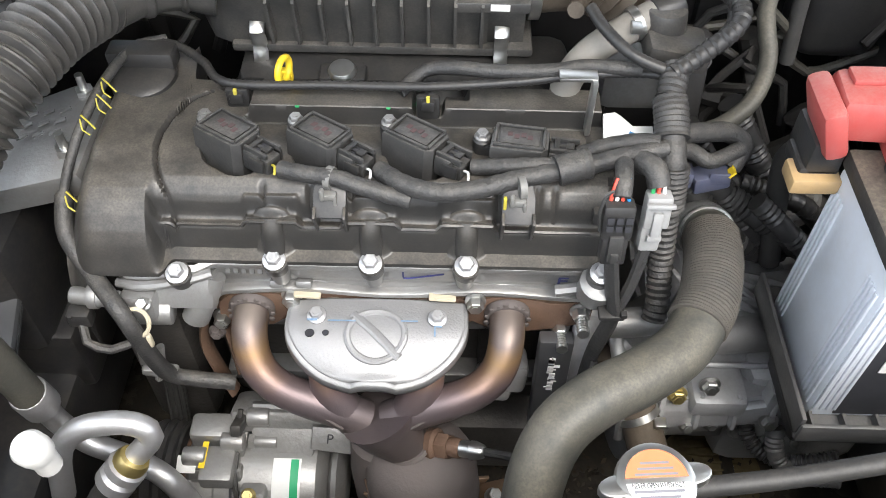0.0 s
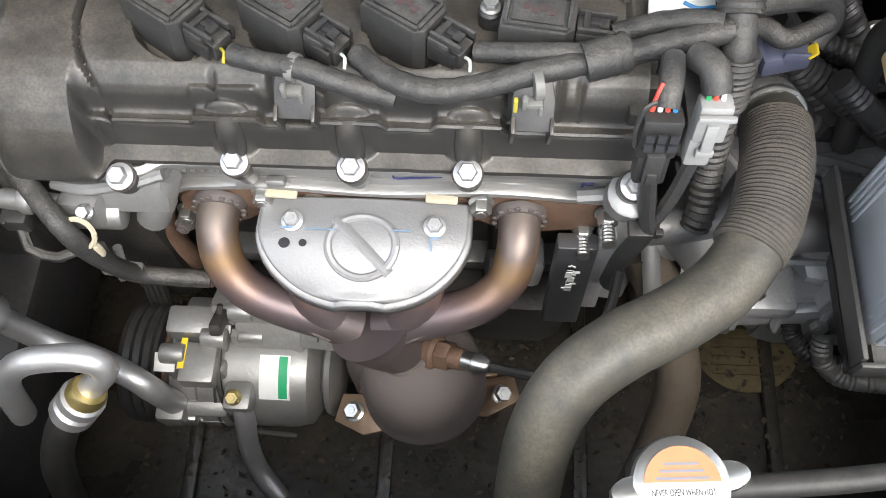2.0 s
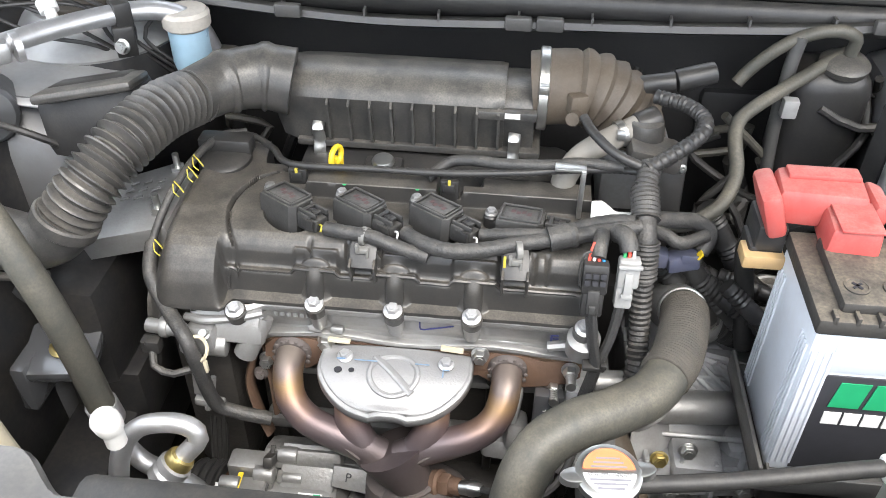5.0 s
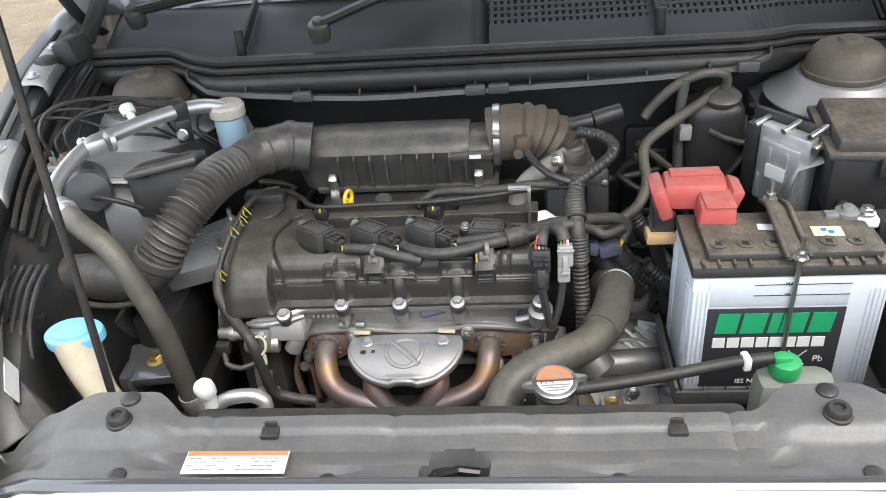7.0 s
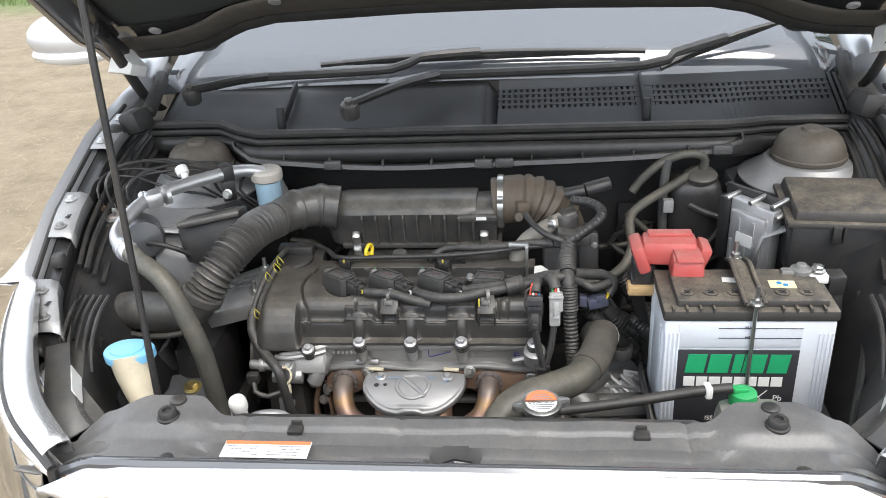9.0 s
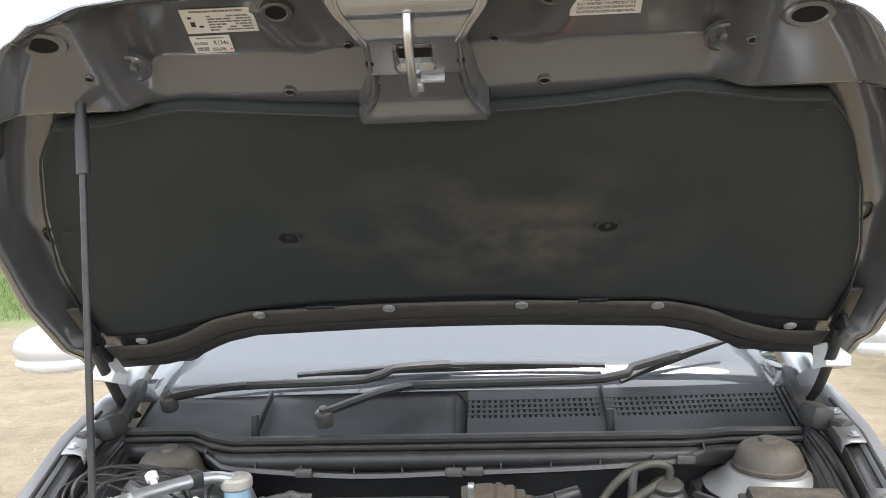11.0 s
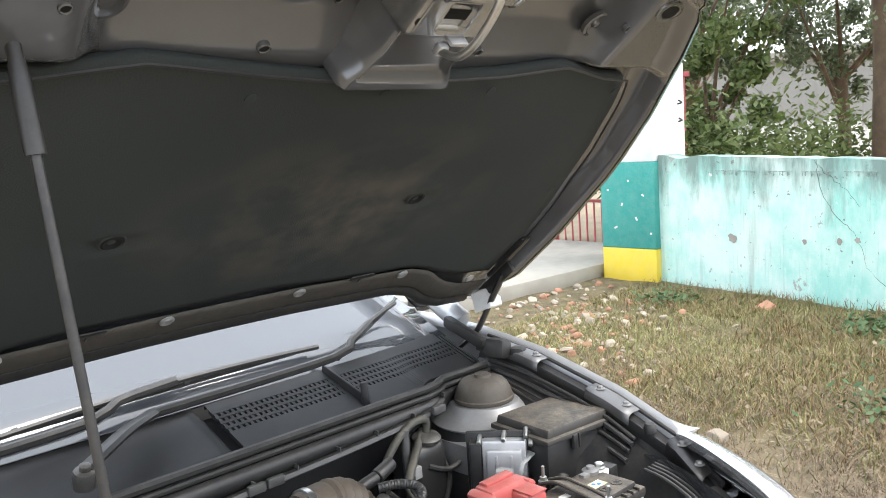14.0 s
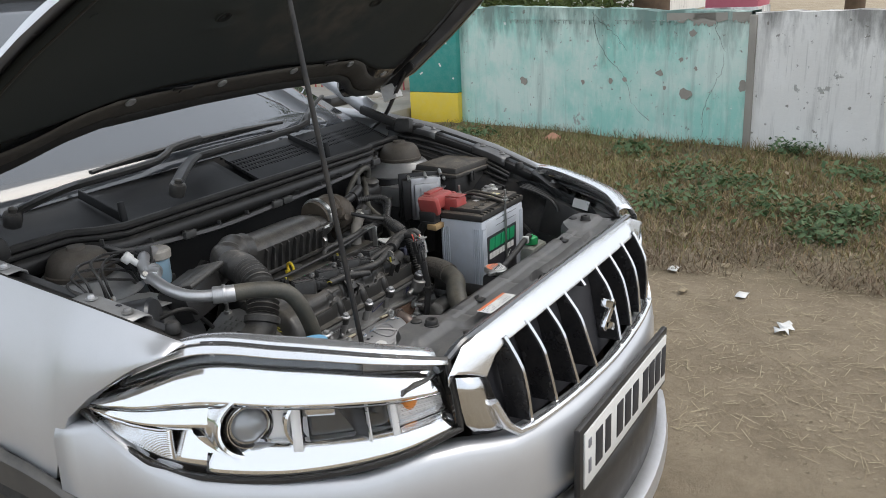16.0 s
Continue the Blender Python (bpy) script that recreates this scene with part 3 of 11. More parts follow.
mirrored(body_side)
g = Geo().sheet([[(x, y + 0.05 * (x / 0.6) ** 2, z - 0.05 * (x / 0.62) ** 2) for x in [-0.62 + 0.155 * i for i in range(9)]] for y, z in ((1.72, 1.55), (2.0, 1.59), (2.6, 1.585), (3.1, 1.53), (3.5, 1.15), (3.55, 0.5))])
part("roof", g, PAINT, car, thick=0.01)
g = Geo().box((0, 1.6, 0.9), (1.3, 0.9, 0.2), 0.05).box((0, 1.32, 1.03), (1.36, 0.5, 0.1), 0.04)
# Added dark block and slab keep light out of the unseen cabin.
g.box((0, 2.0, 1.1), (1.36, 0.3, 0.9), 0.05).box((0, 1.9, 1.52), (1.15, 0.5, 0.03), 0.01)
part("dashboard", g, DARKFILL, car, "dark dashboard with added blocks closing off the unseen cabin")



def windscreen_point(x, t):
    bow = 0.13 * (x / 0.74) ** 2
    return Vector((x * lerp(1.0, 0.83, t), lerp(0.915, 1.68, t) + bow * lerp(0.55, 1.0, t), lerp(1.09, 1.53, t) - 0.03 * (x / 0.74) ** 2 * (1 - t)))


g = Geo().sheet([[windscreen_point(-0.76 + 1.52 * i / 20, t / 8) for i in range(21)] for t in range(9)])
ws = part("windscreen", g, WINDGLASS, car, "clear windscreen reflecting the sky", thick=0.005)
ws.visible_shadow = False
# Added dark sheet stands in for the unlit cabin behind the glass.
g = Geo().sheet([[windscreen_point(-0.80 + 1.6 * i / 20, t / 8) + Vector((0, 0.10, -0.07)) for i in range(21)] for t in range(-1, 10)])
part("cabin_shade", g, DARKFILL, car, "added dark sheet painting the cabin's shade behind the glass", thick=0.01)

# ---- cowl panel, seal and wipers ----
cowl = thing("cowl_panel", "dusty black plastic cowl under the windscreen", "cowl panel")


def cowl_front(x):
    """y and z of the front lip."""
    ax = abs(x)
    k = soft((ax - 0.46) / 0.1)
    return 0.742 + 0.06 * k, 1.028 + (0.005 if x < 0 else -0.014) * k


xs = [-0.70 + 1.4 * i / 56 for i in range(57)]


def cowl_row(a, b):
    out = []
    for x in xs:
        y, z = cowl_front(x)
        out.append(Vector((x, y + a, z + b)))
    return out


g = Geo().sheet([cowl_row(-0.012, -0.012), cowl_row(-0.012, 0.0), cowl_row(0.0, 0.006), cowl_row(0.02, 0.002), cowl_row(0.026, -0.008)])
part("front_lip", g, COWLBLACK, cowl, thick=0.004)
g = Geo().sheet([cowl_row(-0.012, -0.012), cowl_row(-0.018, -0.03), cowl_row(-0.014, -0.05)])
part("front_wall", g, CLEANPLASTIC, cowl, thick=0.004)
g = Geo()
g.tube(cowl_row(-0.006, 0.012)[::2], 0.009, 8, 0.03)
g.tube(cowl_row(-0.016, -0.002)[::2], 0.006, 8, 0.03)
part("rubber_seal", g, RUBBER, cowl, "black rubber weather strip")
# trough with wiper wells; the right-hand stretch is open for the air grille
rows = []
for t in range(8):
    r = []
    for x in xs:
        y0, z0 = cowl_front(x)
        y1 = 0.925 + 0.07 * (x / 0.74) ** 2
        z1 = 1.085 - 0.015 * (x / 0.74) ** 2
        k = t / 7
        y, z = lerp(y0 + 0.024, y1, k), lerp(z0 - 0.004, z1, k)
        well = soft((x + 0.69) / 0.08) * soft((-0.41 - x) / 0.07) + soft((x + 0.40) / 0.08) * soft((-0.06 - x) / 0.12)
        z -= 0.017 * well * soft(k / 0.15) * soft((0.95 - k) / 0.2)
        if x > 0.01:
            z -= 0.03 * soft((x - 0.01) / 0.01)
        r.append(Vector((x, y, z)))
    rows.append(r)
part("trough", Geo().sheet([r[:29] for r in rows]), COWLBLACK, cowl, thick=0.004)
# Dark sheet paints the shade below the slots of the grille.
part("air_duct", Geo().sheet([r[28:] for r in rows]), DARKFILL, cowl, thick=0.004)


def grille_point(x, k):
    y0, z0 = cowl_front(x)
    return Vector((x, lerp(y0 + 0.03, 0.915 + 0.07 * (x / 0.74) ** 2, k), lerp(z0 + 0.006, 1.088 - 0.012 * (x / 0.74) ** 2, k)))


g = Geo()
gxs = [x for x in xs if x > 0.005]
for k0, k1 in ((0.0, 0.36), (0.425, 0.475), (0.54, 0.59), (0.655, 0.705), (0.77, 1.0)):
    top = [[grille_point(x, k) for x in gxs] for k in (k0, k1)]
    g.sheet([[p + Vector((0, 0.001, -0.010)) for p in top[0]], top[0], top[1], [p + Vector((0, -0.001, -0.010)) for p in top[1]]])
for i in range(58):
    x = 0.03 + i * 0.0121
    w = 0.0066 if i not in (23, 24, 25) else 0.013
    p, q = grille_point(x, 0.06), grille_point(x, 0.9)
    d = Vector((0, 0, -0.0006))
    g.add([p + Vector((-w / 2, 0, -0.01)), p + Vector((-w / 2, 0, 0)) + d, p + Vector((w / 2, 0, 0)) + d, p + Vector((w / 2, 0, -0.01)), q + Vector((-w / 2, 0, -0.01)), q + Vector((-w / 2, 0, 0)) + d, q + Vector((w / 2, 0, 0)) + d, q + Vector((w / 2, 0, -0.01))], [(0, 1, 5, 4), (1, 2, 6, 5), (2, 3, 7, 6)])
part("air_grille", g, COWLBLACK, cowl, "black slotted fresh-air grille")
# white wing tips beside the hinges
for s in (-1, 1):
    g = Geo().prism([(-0.03, -0.018), (0.028, -0.022), (0.034, 0.0), (-0.004, 0.035), (-0.018, 0.03)], 0, 0.05, pose(0.012 + s * 0.765, 0.88, 1.15, 70, 0, s * 12), 0.006)
    part("wing_tip", g, WHITEPLASTIC, car, "white rear wing tip")
for x in (-0.415, 0.316):
    g = Geo()
    g.cyl((x, 0.775, 1.03), (x, 0.78, 1.082), 0.009, 0.008, 14, 0.002)
    g.box((x, 0.85, 1.066), (0.006, 0.15, 0.022), 0.002, None, (17, 0, 0))
    part("rib_post", g, COWLBLACK, cowl)
for s in (-1, 1):
    g = Geo().box((s * 0.722, 0.775, 1.062), (0.05, 0.06, 0.05), 0.014, None, (0, s * 14, s * 12)).box((s * 0.712, 0.87, 1.092), (0.024, 0.16, 0.03), 0.008, None, (14, 0, s * -8)).box((s * 0.757, 0.74, 1.045), (0.04, 0.04, 0.04), 0.012, None, (0, 0, s * 25))
    part("end_block", g, RUBBER, cowl, "foam end block")

# lower cowl brace with its bright edge
g = Geo()
braces = [(-0.508, 0.738, 1.012), (-0.473, 0.725, 0.992), (-0.40, 0.715, 0.986), (-0.2, 0.71, 0.974), (0.0, 0.71, 0.978), (0.25, 0.712, 0.984), (0.44, 0.716, 0.995), (0.49, 0.73, 1.008)]
pth = spline(braces, 0.03)
g.sheet([[p + Vector((0, 0.006, 0.006)) for p in pth], [p + Vector((0, -0.005, 0.005)) for p in pth], [p + Vector((0, -0.008, -0.003)) for p in pth], [p + Vector((0, 0.004, -0.010)) for p in pth]])
for i, p in enumerate(pth):
    if i % 3 == 0:
        g.box((p.x, p.y, p.z + 0.009), (0.003, 0.012, 0.012), 0)
for x in (0.0, 0.04, -0.3, 0.45):
    g.box((x, 0.702, curve1([(q[0], q[2]) for q in braces], x) + 0.004), (0.035, 0.012, 0.018), 0.003)
part("lower_strip", g, GREYPLASTIC, cowl, "grey ribbed strip along the bulkhead edge", thick=0.003)


def wiper(pivot, bend, knee, tip, blade_a, blade_b):
    w = thing("windscreen_wiper", "black wiper arm and blade resting on the windscreen", "wiper", "pair of wipers")
    g = Geo()
    hub = Vector(pivot)
    g.lathe([(0.018, -0.03), (0.02, -0.008), (0.017, 0.0), (0.009, 0.002), (0.009, 0.010), (0.006, 0.012)], hub, (0, -0.35, 1), 20)
    part("pivot", g, PLASTIC, w)
    pts = [hub + Vector((0.0, 0.008, -0.004)), Vector(bend), Vector(knee)]
    part("arm", Geo().tube(pts, 0.0185, 8, 0.02, True, True, 0.5), CLEANPLASTIC, w)
    part("arm_rod", Geo().tube([Vector(knee), Vector(tip)] + [Vector(tip) + Vector((0.06, 0.012, 0.02)), (Vector(blade_a) + Vector(blade_b)) * 0.5 + Vector((0, -0.012, 0.016))], 0.0095, 8, 0.03), CLEANPLASTIC, w)
    a, b = Vector(blade_a), Vector(blade_b)
    g = Geo()
    n = 26
    g.tube([a.lerp(b, i / n) for i in range(n + 1)], 0.005, 6, 0.05, False)
    g.tube([a.lerp(b, i / n) + Vector((0, -0.006, 0.012 * math.sin(math.pi * i / n))) for i in range(n + 1)], 0.006, 6, 0.05, False)
    for i in range(2, n, 3):
        g.box(tuple(a.lerp(b, i / n) + Vector((0, -0.003, 0.004))), (0.012, 0.010, 0.010), 0.002)
    part("blade", g, CLEANPLASTIC, w)


wiper((-0.625, 0.846, 1.105), (-0.52, 0.86, 1.118), (-0.46, 0.875, 1.12), (-0.2, 0.90, 1.122), (-0.36, 0.945, 1.125), (0.33, 0.96, 1.13))
wiper((-0.266, 0.757, 1.092), (-0.17, 0.83, 1.108), (-0.10, 0.87, 1.115), (0.32, 0.885, 1.118), (0.36, 0.93, 1.10), (0.63, 1.04, 1.165))

# ---- bonnet ----
HOOD_O, HOOD_V, HOOD_N = Vector((0.01, 0.83, 1.19)), Vector((0, -0.8, 0.6)), Vector((0, -0.6, -0.8))
HOOD_M = Matrix.Translation(HOOD_O) @ Matrix((Vector((1, 0, 0)), HOOD_V, HOOD_N)).transposed().to_4x4()
hood = thing("bonnet", "open silver car bonnet with grey underside, propped up", "bonnet")
hood.matrix_basis = HOOD_M
# in the bonnet's own axes: x across, y from hinge to nose, z down towards the engine


def hood_half(t):
    return curve1([(0, 0.84), (0.15, 0.84), (0.35, 0.825), (0.55, 0.778), (0.62, 0.752), (0.75, 0.688), (0.88, 0.60), (0.95, 0.538), (1.0, 0.455)], t)


def hood_uv(s, t):
    x = s * hood_half(t)
    v0 = lerp(0.05, -0.095, soft((abs(x) - 0.42) / 0.2))
    v1 = 0.99 - 0.19 * x * x
    return x, lerp(v0, v1, t)


SN, TN = 120, 150


def hood_sheet(wf):
    return [[Vector((*hood_uv(-1 + 2 * i / SN, j / TN), wf(-1 + 2 * i / SN, j / TN))) for i in range(SN + 1)] for j in range(TN + 1)]


def outer_w(s, t):
    edge = 1 - abs(s) ** 5
    back = min(inner_w(s, t) - 0.006 * min(1, 8 * (1 - abs(s))) - 0.003, -0.012 - 0.085 * edge * (0.35 + 0.65 * math.sin(math.pi * min(1, t * 0.93 + 0.02)) ** 0.6) * (1 - soft((t - 0.70) / 0.28) * 0.9))
    return lerp(back, inner_w(s, t) - 0.0015, soft((t - 0.92) / 0.07))


def inner_w(s, t):
    """Pressed relief of the underside."""
    x, v = hood_uv(s, t)
    ax = abs(x)
    w = -0.026
    # two deep pans beside the latch, with a sloping lower wall
    pan = soft((0.425 - ax) / 0.06) * soft((0.968 - v) / 0.07)
    w -= 0.032 * pan * soft((v - 0.735) / 0.03)
    w -= 0.0265 * pan * min(1.0, max(0.0, (v - 0.752) / 0.055))
    # shallow dents that run down and outwards from the upper holes
    for cx in (-0.186, 0.163):
        dx = (x - cx) * (1 if cx < 0 else -1) - 0.5 * (0.875 - v)
        w += 0.007 * math.exp(-((dx + 0.01) / 0.02) ** 2) * pan * soft((v - 0.80) / 0.02) * soft((0.90 - v) / 0.02)
    w -= 0.035 * soft((0.70 - ax - 0.25 * v) / 0.1) * soft((v - 0.1) / 0.08) * soft((0.70 - v) / 0.06)
    w += 0.016 * soft((abs(s) - 0.88) / 0.10) * soft((t - 0.05) / 0.1)
    w -= 0.008 * soft((abs(s) - 0.87) / 0.03) * soft((0.95 - abs(s)) / 0.03) * soft((v - 0.02) / 0.1) * soft((0.5 - v) / 0.1)
    w += 0.012 * soft((t - 0.965) / 0.02)
    w -= 0.032 * soft((0.765 - v) / 0.03) * soft((0.985 - abs(s)) / 0.05) * soft((v + 0.12) / 0.05)
    return w


part("outer_skin", Geo().sheet(hood_sheet(outer_w)), PAINT, hood, "silver painted outer skin", sharp=60)
part("inner_panel", Geo().sheet(hood_sheet(inner_w)), UNDERPAINT, hood, "dusty grey pressed steel inner panel", sharp=50)
rim = []
for j in range(TN + 1):
    rim.append((-1.0, j / TN))
for i in range(1, SN + 1):
    rim.append((-1 + 2 * i / SN, 1.0))
for j in range(TN - 1, -1, -1):
    rim.append((1.0, j / TN))
for i in range(SN - 1, -1, -1):
    rim.append((-1 + 2 * i / SN, 0.0))
g = Geo().sheet([[Vector((*hood_uv(s, t), outer_w(s, t))) for s, t in rim], [Vector((*hood_uv(s * 1.006, t), (outer_w(s, t) + inner_w(s, t)) * 0.5)) for s, t in rim], [Vector((*hood_uv(s, t), inner_w(s, t) + 0.002)) for s, t in rim], [Vector((*hood_uv(s * 0.985, t), inner_w(s, t) + 0.002)) for s, t in rim]])
part("folded_rim", g, UNDERPAINT, hood, sharp=60)

# felt insulation with its wavy edge
top_edge = [(0.0, 0.727), (0.1, 0.728), (0.2, 0.737), (0.3, 0.751), (0.34, 0.756), (0.4, 0.744), (0.46, 0.730), (0.55, 0.724)]
low_edge = [(0.0, 0.168), (0.14, 0.168), (0.39, 0.153), (0.46, 0.132), (0.55, 0.085), (0.63, 0.052), (0.75, 0.036)]


def felt_half(t):
    return curve1([(0, 0.752), (0.2, 0.745), (0.44, 0.71), (0.7, 0.65), (0.9, 0.59), (0.97, 0.558), (1.0, 0.54)], t)


def felt_w(x, v):
    n1 = noise.noise(Vector((x * 4, v * 4, 1.7)))
    w = -0.040 + 0.006 * n1 - 0.012 * soft((0.55 - abs(x)) / 0.25) * math.sin(math.pi * soft((v - 0.15) / 0.6))
    for cx, cv in ((-0.277, 0.395), (0.277, 0.395)):
        d = math.hypot(x - cx, v - cv)
        w -= 0.02 * math.exp(-(d / 0.016) ** 2) - 0.005 * math.exp(-((d - 0.03) / 0.012) ** 2)
    return w


def felt_point(s, t):
    x = s * felt_half(t)
    v = lerp(curve1(low_edge, abs(x)), curve1(top_edge, abs(x)), t)
    return Vector((x, v, felt_w(x, v)))


FN = 44
rows = [[felt_point(-1 + 2 * i / FN, j / FN) for i in range(FN + 1)] for j in range(FN + 1)]
felt = part("insulation", Geo().sheet(rows), INSULATION, hood, "black felt insulation mat, dusty in the middle", sharp=60, thick=-0.012)
g = Geo()
edge = [felt_point(-1 + 2 * i / FN, 1.0) + Vector((0, 0.001, 0.011)) for i in range(FN + 1)]
side_l = [felt_point(-1, j / FN) + Vector((-0.001, 0, 0.011)) for j in range(FN + 1)]
side_r = [felt_point(1, j / FN) + Vector((0.001, 0, 0.011)) for j in range(FN + 1)]
for e in (edge, side_l, side_r):
    g.tube(e, 0.0022, 5, 0.05, False)
part("felt_hem", g, CLEANPLASTIC, felt)
for x, v in ((-0.672, 0.041), (-0.391, 0.146), (-0.129, 0.160), (0.132, 0.160), (0.396, 0.144), (0.676, 0.041)):
    g = Geo().lathe([(0.0125, 0), (0.0125, 0.003), (0.009, 0.005), (0.006, 0.004)], (x, v - 0.004, -0.031), (0, 0, 1), 16)
    part("retaining_clip", g, BRIGHTALU, hood, "pale round retaining clip")
for x, v in ((-0.52, 0.725), (-0.2, 0.70), (0.0, 0.705), (0.2, 0.71), (0.53, 0.70), (-0.64, 0.46), (0.64, 0.40), (-0.277, 0.395), (0.277, 0.395)):
    w = felt_w(x, v) + 0.012
    g = Geo().lathe([(0.008, 0), (0.008, 0.0012), (0.003, 0.002)], (x, v, w), (0, 0, 1), 14)
    part("felt_clip", g, INSULATION, hood)
for x, v in ((-0.262, 0.171), (0.268, 0.174)):
    g = Geo().box((x, v, -0.027), (0.056, 0.012, 0.003), 0.001).box((x, v - 0.012, -0.0275), (0.004, 0.016, 0.003), 0.001)
    part("hem_tab", g, CLEANPLASTIC, hood, "small raised hem tab")
# black discs that paint the dark of two dimples in the felt
for x, v in ((-0.277, 0.395), (0.277, 0.395)):
    w = felt_w(x + 0.02, v)
    b = part("felt_button", Geo().lathe([(0.017, -0.004), (0.0165, 0.0015), (0.013, 0.003), (0.008, 0.0005), (0.001, -0.001)], (x, v, w), (0, 0, 1), 24), HOLE, hood, "black disc for the dark of a felt dimple")
    part("button_rim", Geo().lathe([(0.021, -0.004), (0.019, 0.0025), (0.017, 0.003), (0.016, 0.0)], (x, v, w), (0, 0, 1), 24), INSULATION, b)
# rear rubber strip of the bonnet
low = [Vector((x, curve1([(0, 0.073), (0.15, 0.071), (0.42, 0.052), (0.5, 0.02), (0.58, -0.045), (0.66, -0.085), (0.78, -0.10)], abs(x)), -0.045)) for x in [-0.77 + 0.035 * i for i in range(45)]]
part("rear_seal", Geo().tube(low, 0.016, 8, 0.05, False, True, 0.8), RUBBER, hood, "black rubber seal on the rear edge")
g = Geo()
low2 = [p + Vector((0, 0.058, 0.003)) for p in low]
g.sheet([[p + Vector((0, -0.05, -0.004)) for p in low2], [p + Vector((0, -0.03, 0.004)) for p in low2], [p + Vector((0, -0.004, 0.006)) for p in low2], [p + Vector((0, 0.022, 0.008)) for p in low2], [p + Vector((0, 0.036, 0.006)) for p in low2]])
part("rear_channel", g, BRAID, hood, "dusty black edge channel", thick=0.002)
# holes of the pressing, painted dark with black discs, with their pressed rims
HOLES = ((-0.186, 0.88, 0.013, 0.0105), (0.163, 0.885, 0.013, 0.0105), (-0.472, 0.893, 0.0195, 0.0125), (0.462, 0.888, 0.0195, 0.0125), (-0.194, 0.755, 0.0055, 0.0045), (0.157, 0.757, 0.0055, 0.0045), (-0.44, 0.83, 0.004, 0.004), (0.41, 0.84, 0.005, 0.0045), (-0.105, 0.812, 0.004, 0.004), (0.09, 0.815, 0.004, 0.004))


def panel_w(x, v):
    """Height of the underside at a place given across and from hinge to nose."""
    best = None
    for j in range(0, TN + 1):
        t = j / TN
        h = hood_half(t)
        if abs(x) > h:
            continue
        d = abs(hood_uv(x / h, t)[1] - v)
        if best is None or d < best[0]:
            best = (d, inner_w(x / h, t))
    return best[1] if best else -0.026


for x, v, rx, rv in HOLES:
    w = panel_w(x, v)
    ring = [[Vector((x + rx * k * math.cos(a), v + rv * k * math.sin(a), w + dz)) for a in [2 * math.pi * i / 28 for i in range(28)]] for k, dz in ((1.75, -0.004), (1.6, 0.0025), (1.3, 0.0035), (1.05, 0.0025), (1.0, -0.001))]
    h = part("pressed_rim", Geo().rings(ring, caps=False), UNDERPAINT, hood)
    part("hole", Geo().rings([[Vector((x + rx * 1.04 * math.cos(a), v + rv * 1.04 * math.sin(a), w + dz)) for a in [2 * math.pi * i / 28 for i in range(28)]] for dz in (0.001, 0.002)]), HOLE, h, "black disc for the dark of an oval hole")
for x in (-0.393, 0.385):
    g = Geo().lathe([(0.025, -0.004), (0.0245, 0.003), (0.020, 0.004), (0.017, -0.002), (0.008, -0.001), (0.006, 0.004), (0.002, 0.005)], (x, 0.815, panel_w(x, 0.815) + 0.001), (0, 0, 1), 28)
    part("bump_stop_seat", g, UNDERPAINT, hood)
# Dark ovals paint the shade of dents in the side flanges.
for x in (-0.70, 0.70):
    w = panel_w(x, 0.40)
    g = Geo().rings([[Vector((x + 0.016 * k * math.cos(a), 0.40 + 0.026 * k * math.sin(a), w + dz)) for a in [2 * math.pi * i / 24 for i in range(24)]] for k, dz in ((1.2, -0.003), (1.1, 0.003), (0.9, 0.003), (0.8, 0.0), (0.2, -0.001))])
    part("rubber_plug", g, CLEANPLASTIC, hood, "dark oval painted for a dent in the flange")
for s in (-1, 1):
    g = Geo().box((s * 0.765, 0.10, -0.034), (0.03, 0.17, 0.012), 0.005, None, (0, 0, s * 6)).box((s * 0.765, 0.03, -0.012), (0.012, 0.13, 0.03), 0.004)
    g.tube([(s * 0.765, 0.06, -0.01), (s * 0.762, -0.02, 0.02), (s * 0.752, -0.10, 0.055), (s * 0.745, -0.17, 0.06)], 0.013, 8, 0.02, True, True, 0.45)
    part("hinge", g, DARKBAY, hood, "dark pressed steel hinge")
# latch reinforcement and striker: a stepped pressing with a bright upper plate
LX = -0.008


def latch_half(v):
    return curve1([(0.722, 0.084), (0.73, 0.094), (0.745, 0.093), (0.77, 0.078), (0.80, 0.069), (0.83, 0.066), (0.90, 0.064), (0.912, 0.067), (0.93, 0.08), (0.948, 0.096), (0.96, 0.102), (0.978, 0.101)], v)


def latch_w(u, v):
    k = abs(u)
    w = -0.012 + 0.012 * soft((v - 0.835) / 0.006) + 0.016 * soft((v - 0.898) / 0.012)
    w -= 0.012 * soft((v - 0.745) / 0.02) * soft((0.838 - v) / 0.02) * soft((0.86 - k) / 0.1)
    w -= 0.07 * soft((k - 0.94) / 0.06)
    w -= 0.34 * max(0.0, v - 0.92)
    w += 0.004 * soft((0.012 - abs(v - 0.955)) / 0.006) * soft((0.8 - k) / 0.1)
    w -= 0.035 * soft((0.733 - v) / 0.011)
    w -= 0.006 * soft((0.36 - k) / 0.05) * soft((v - 0.848) / 0.006) * soft((0.893 - v) / 0.006)
    return w


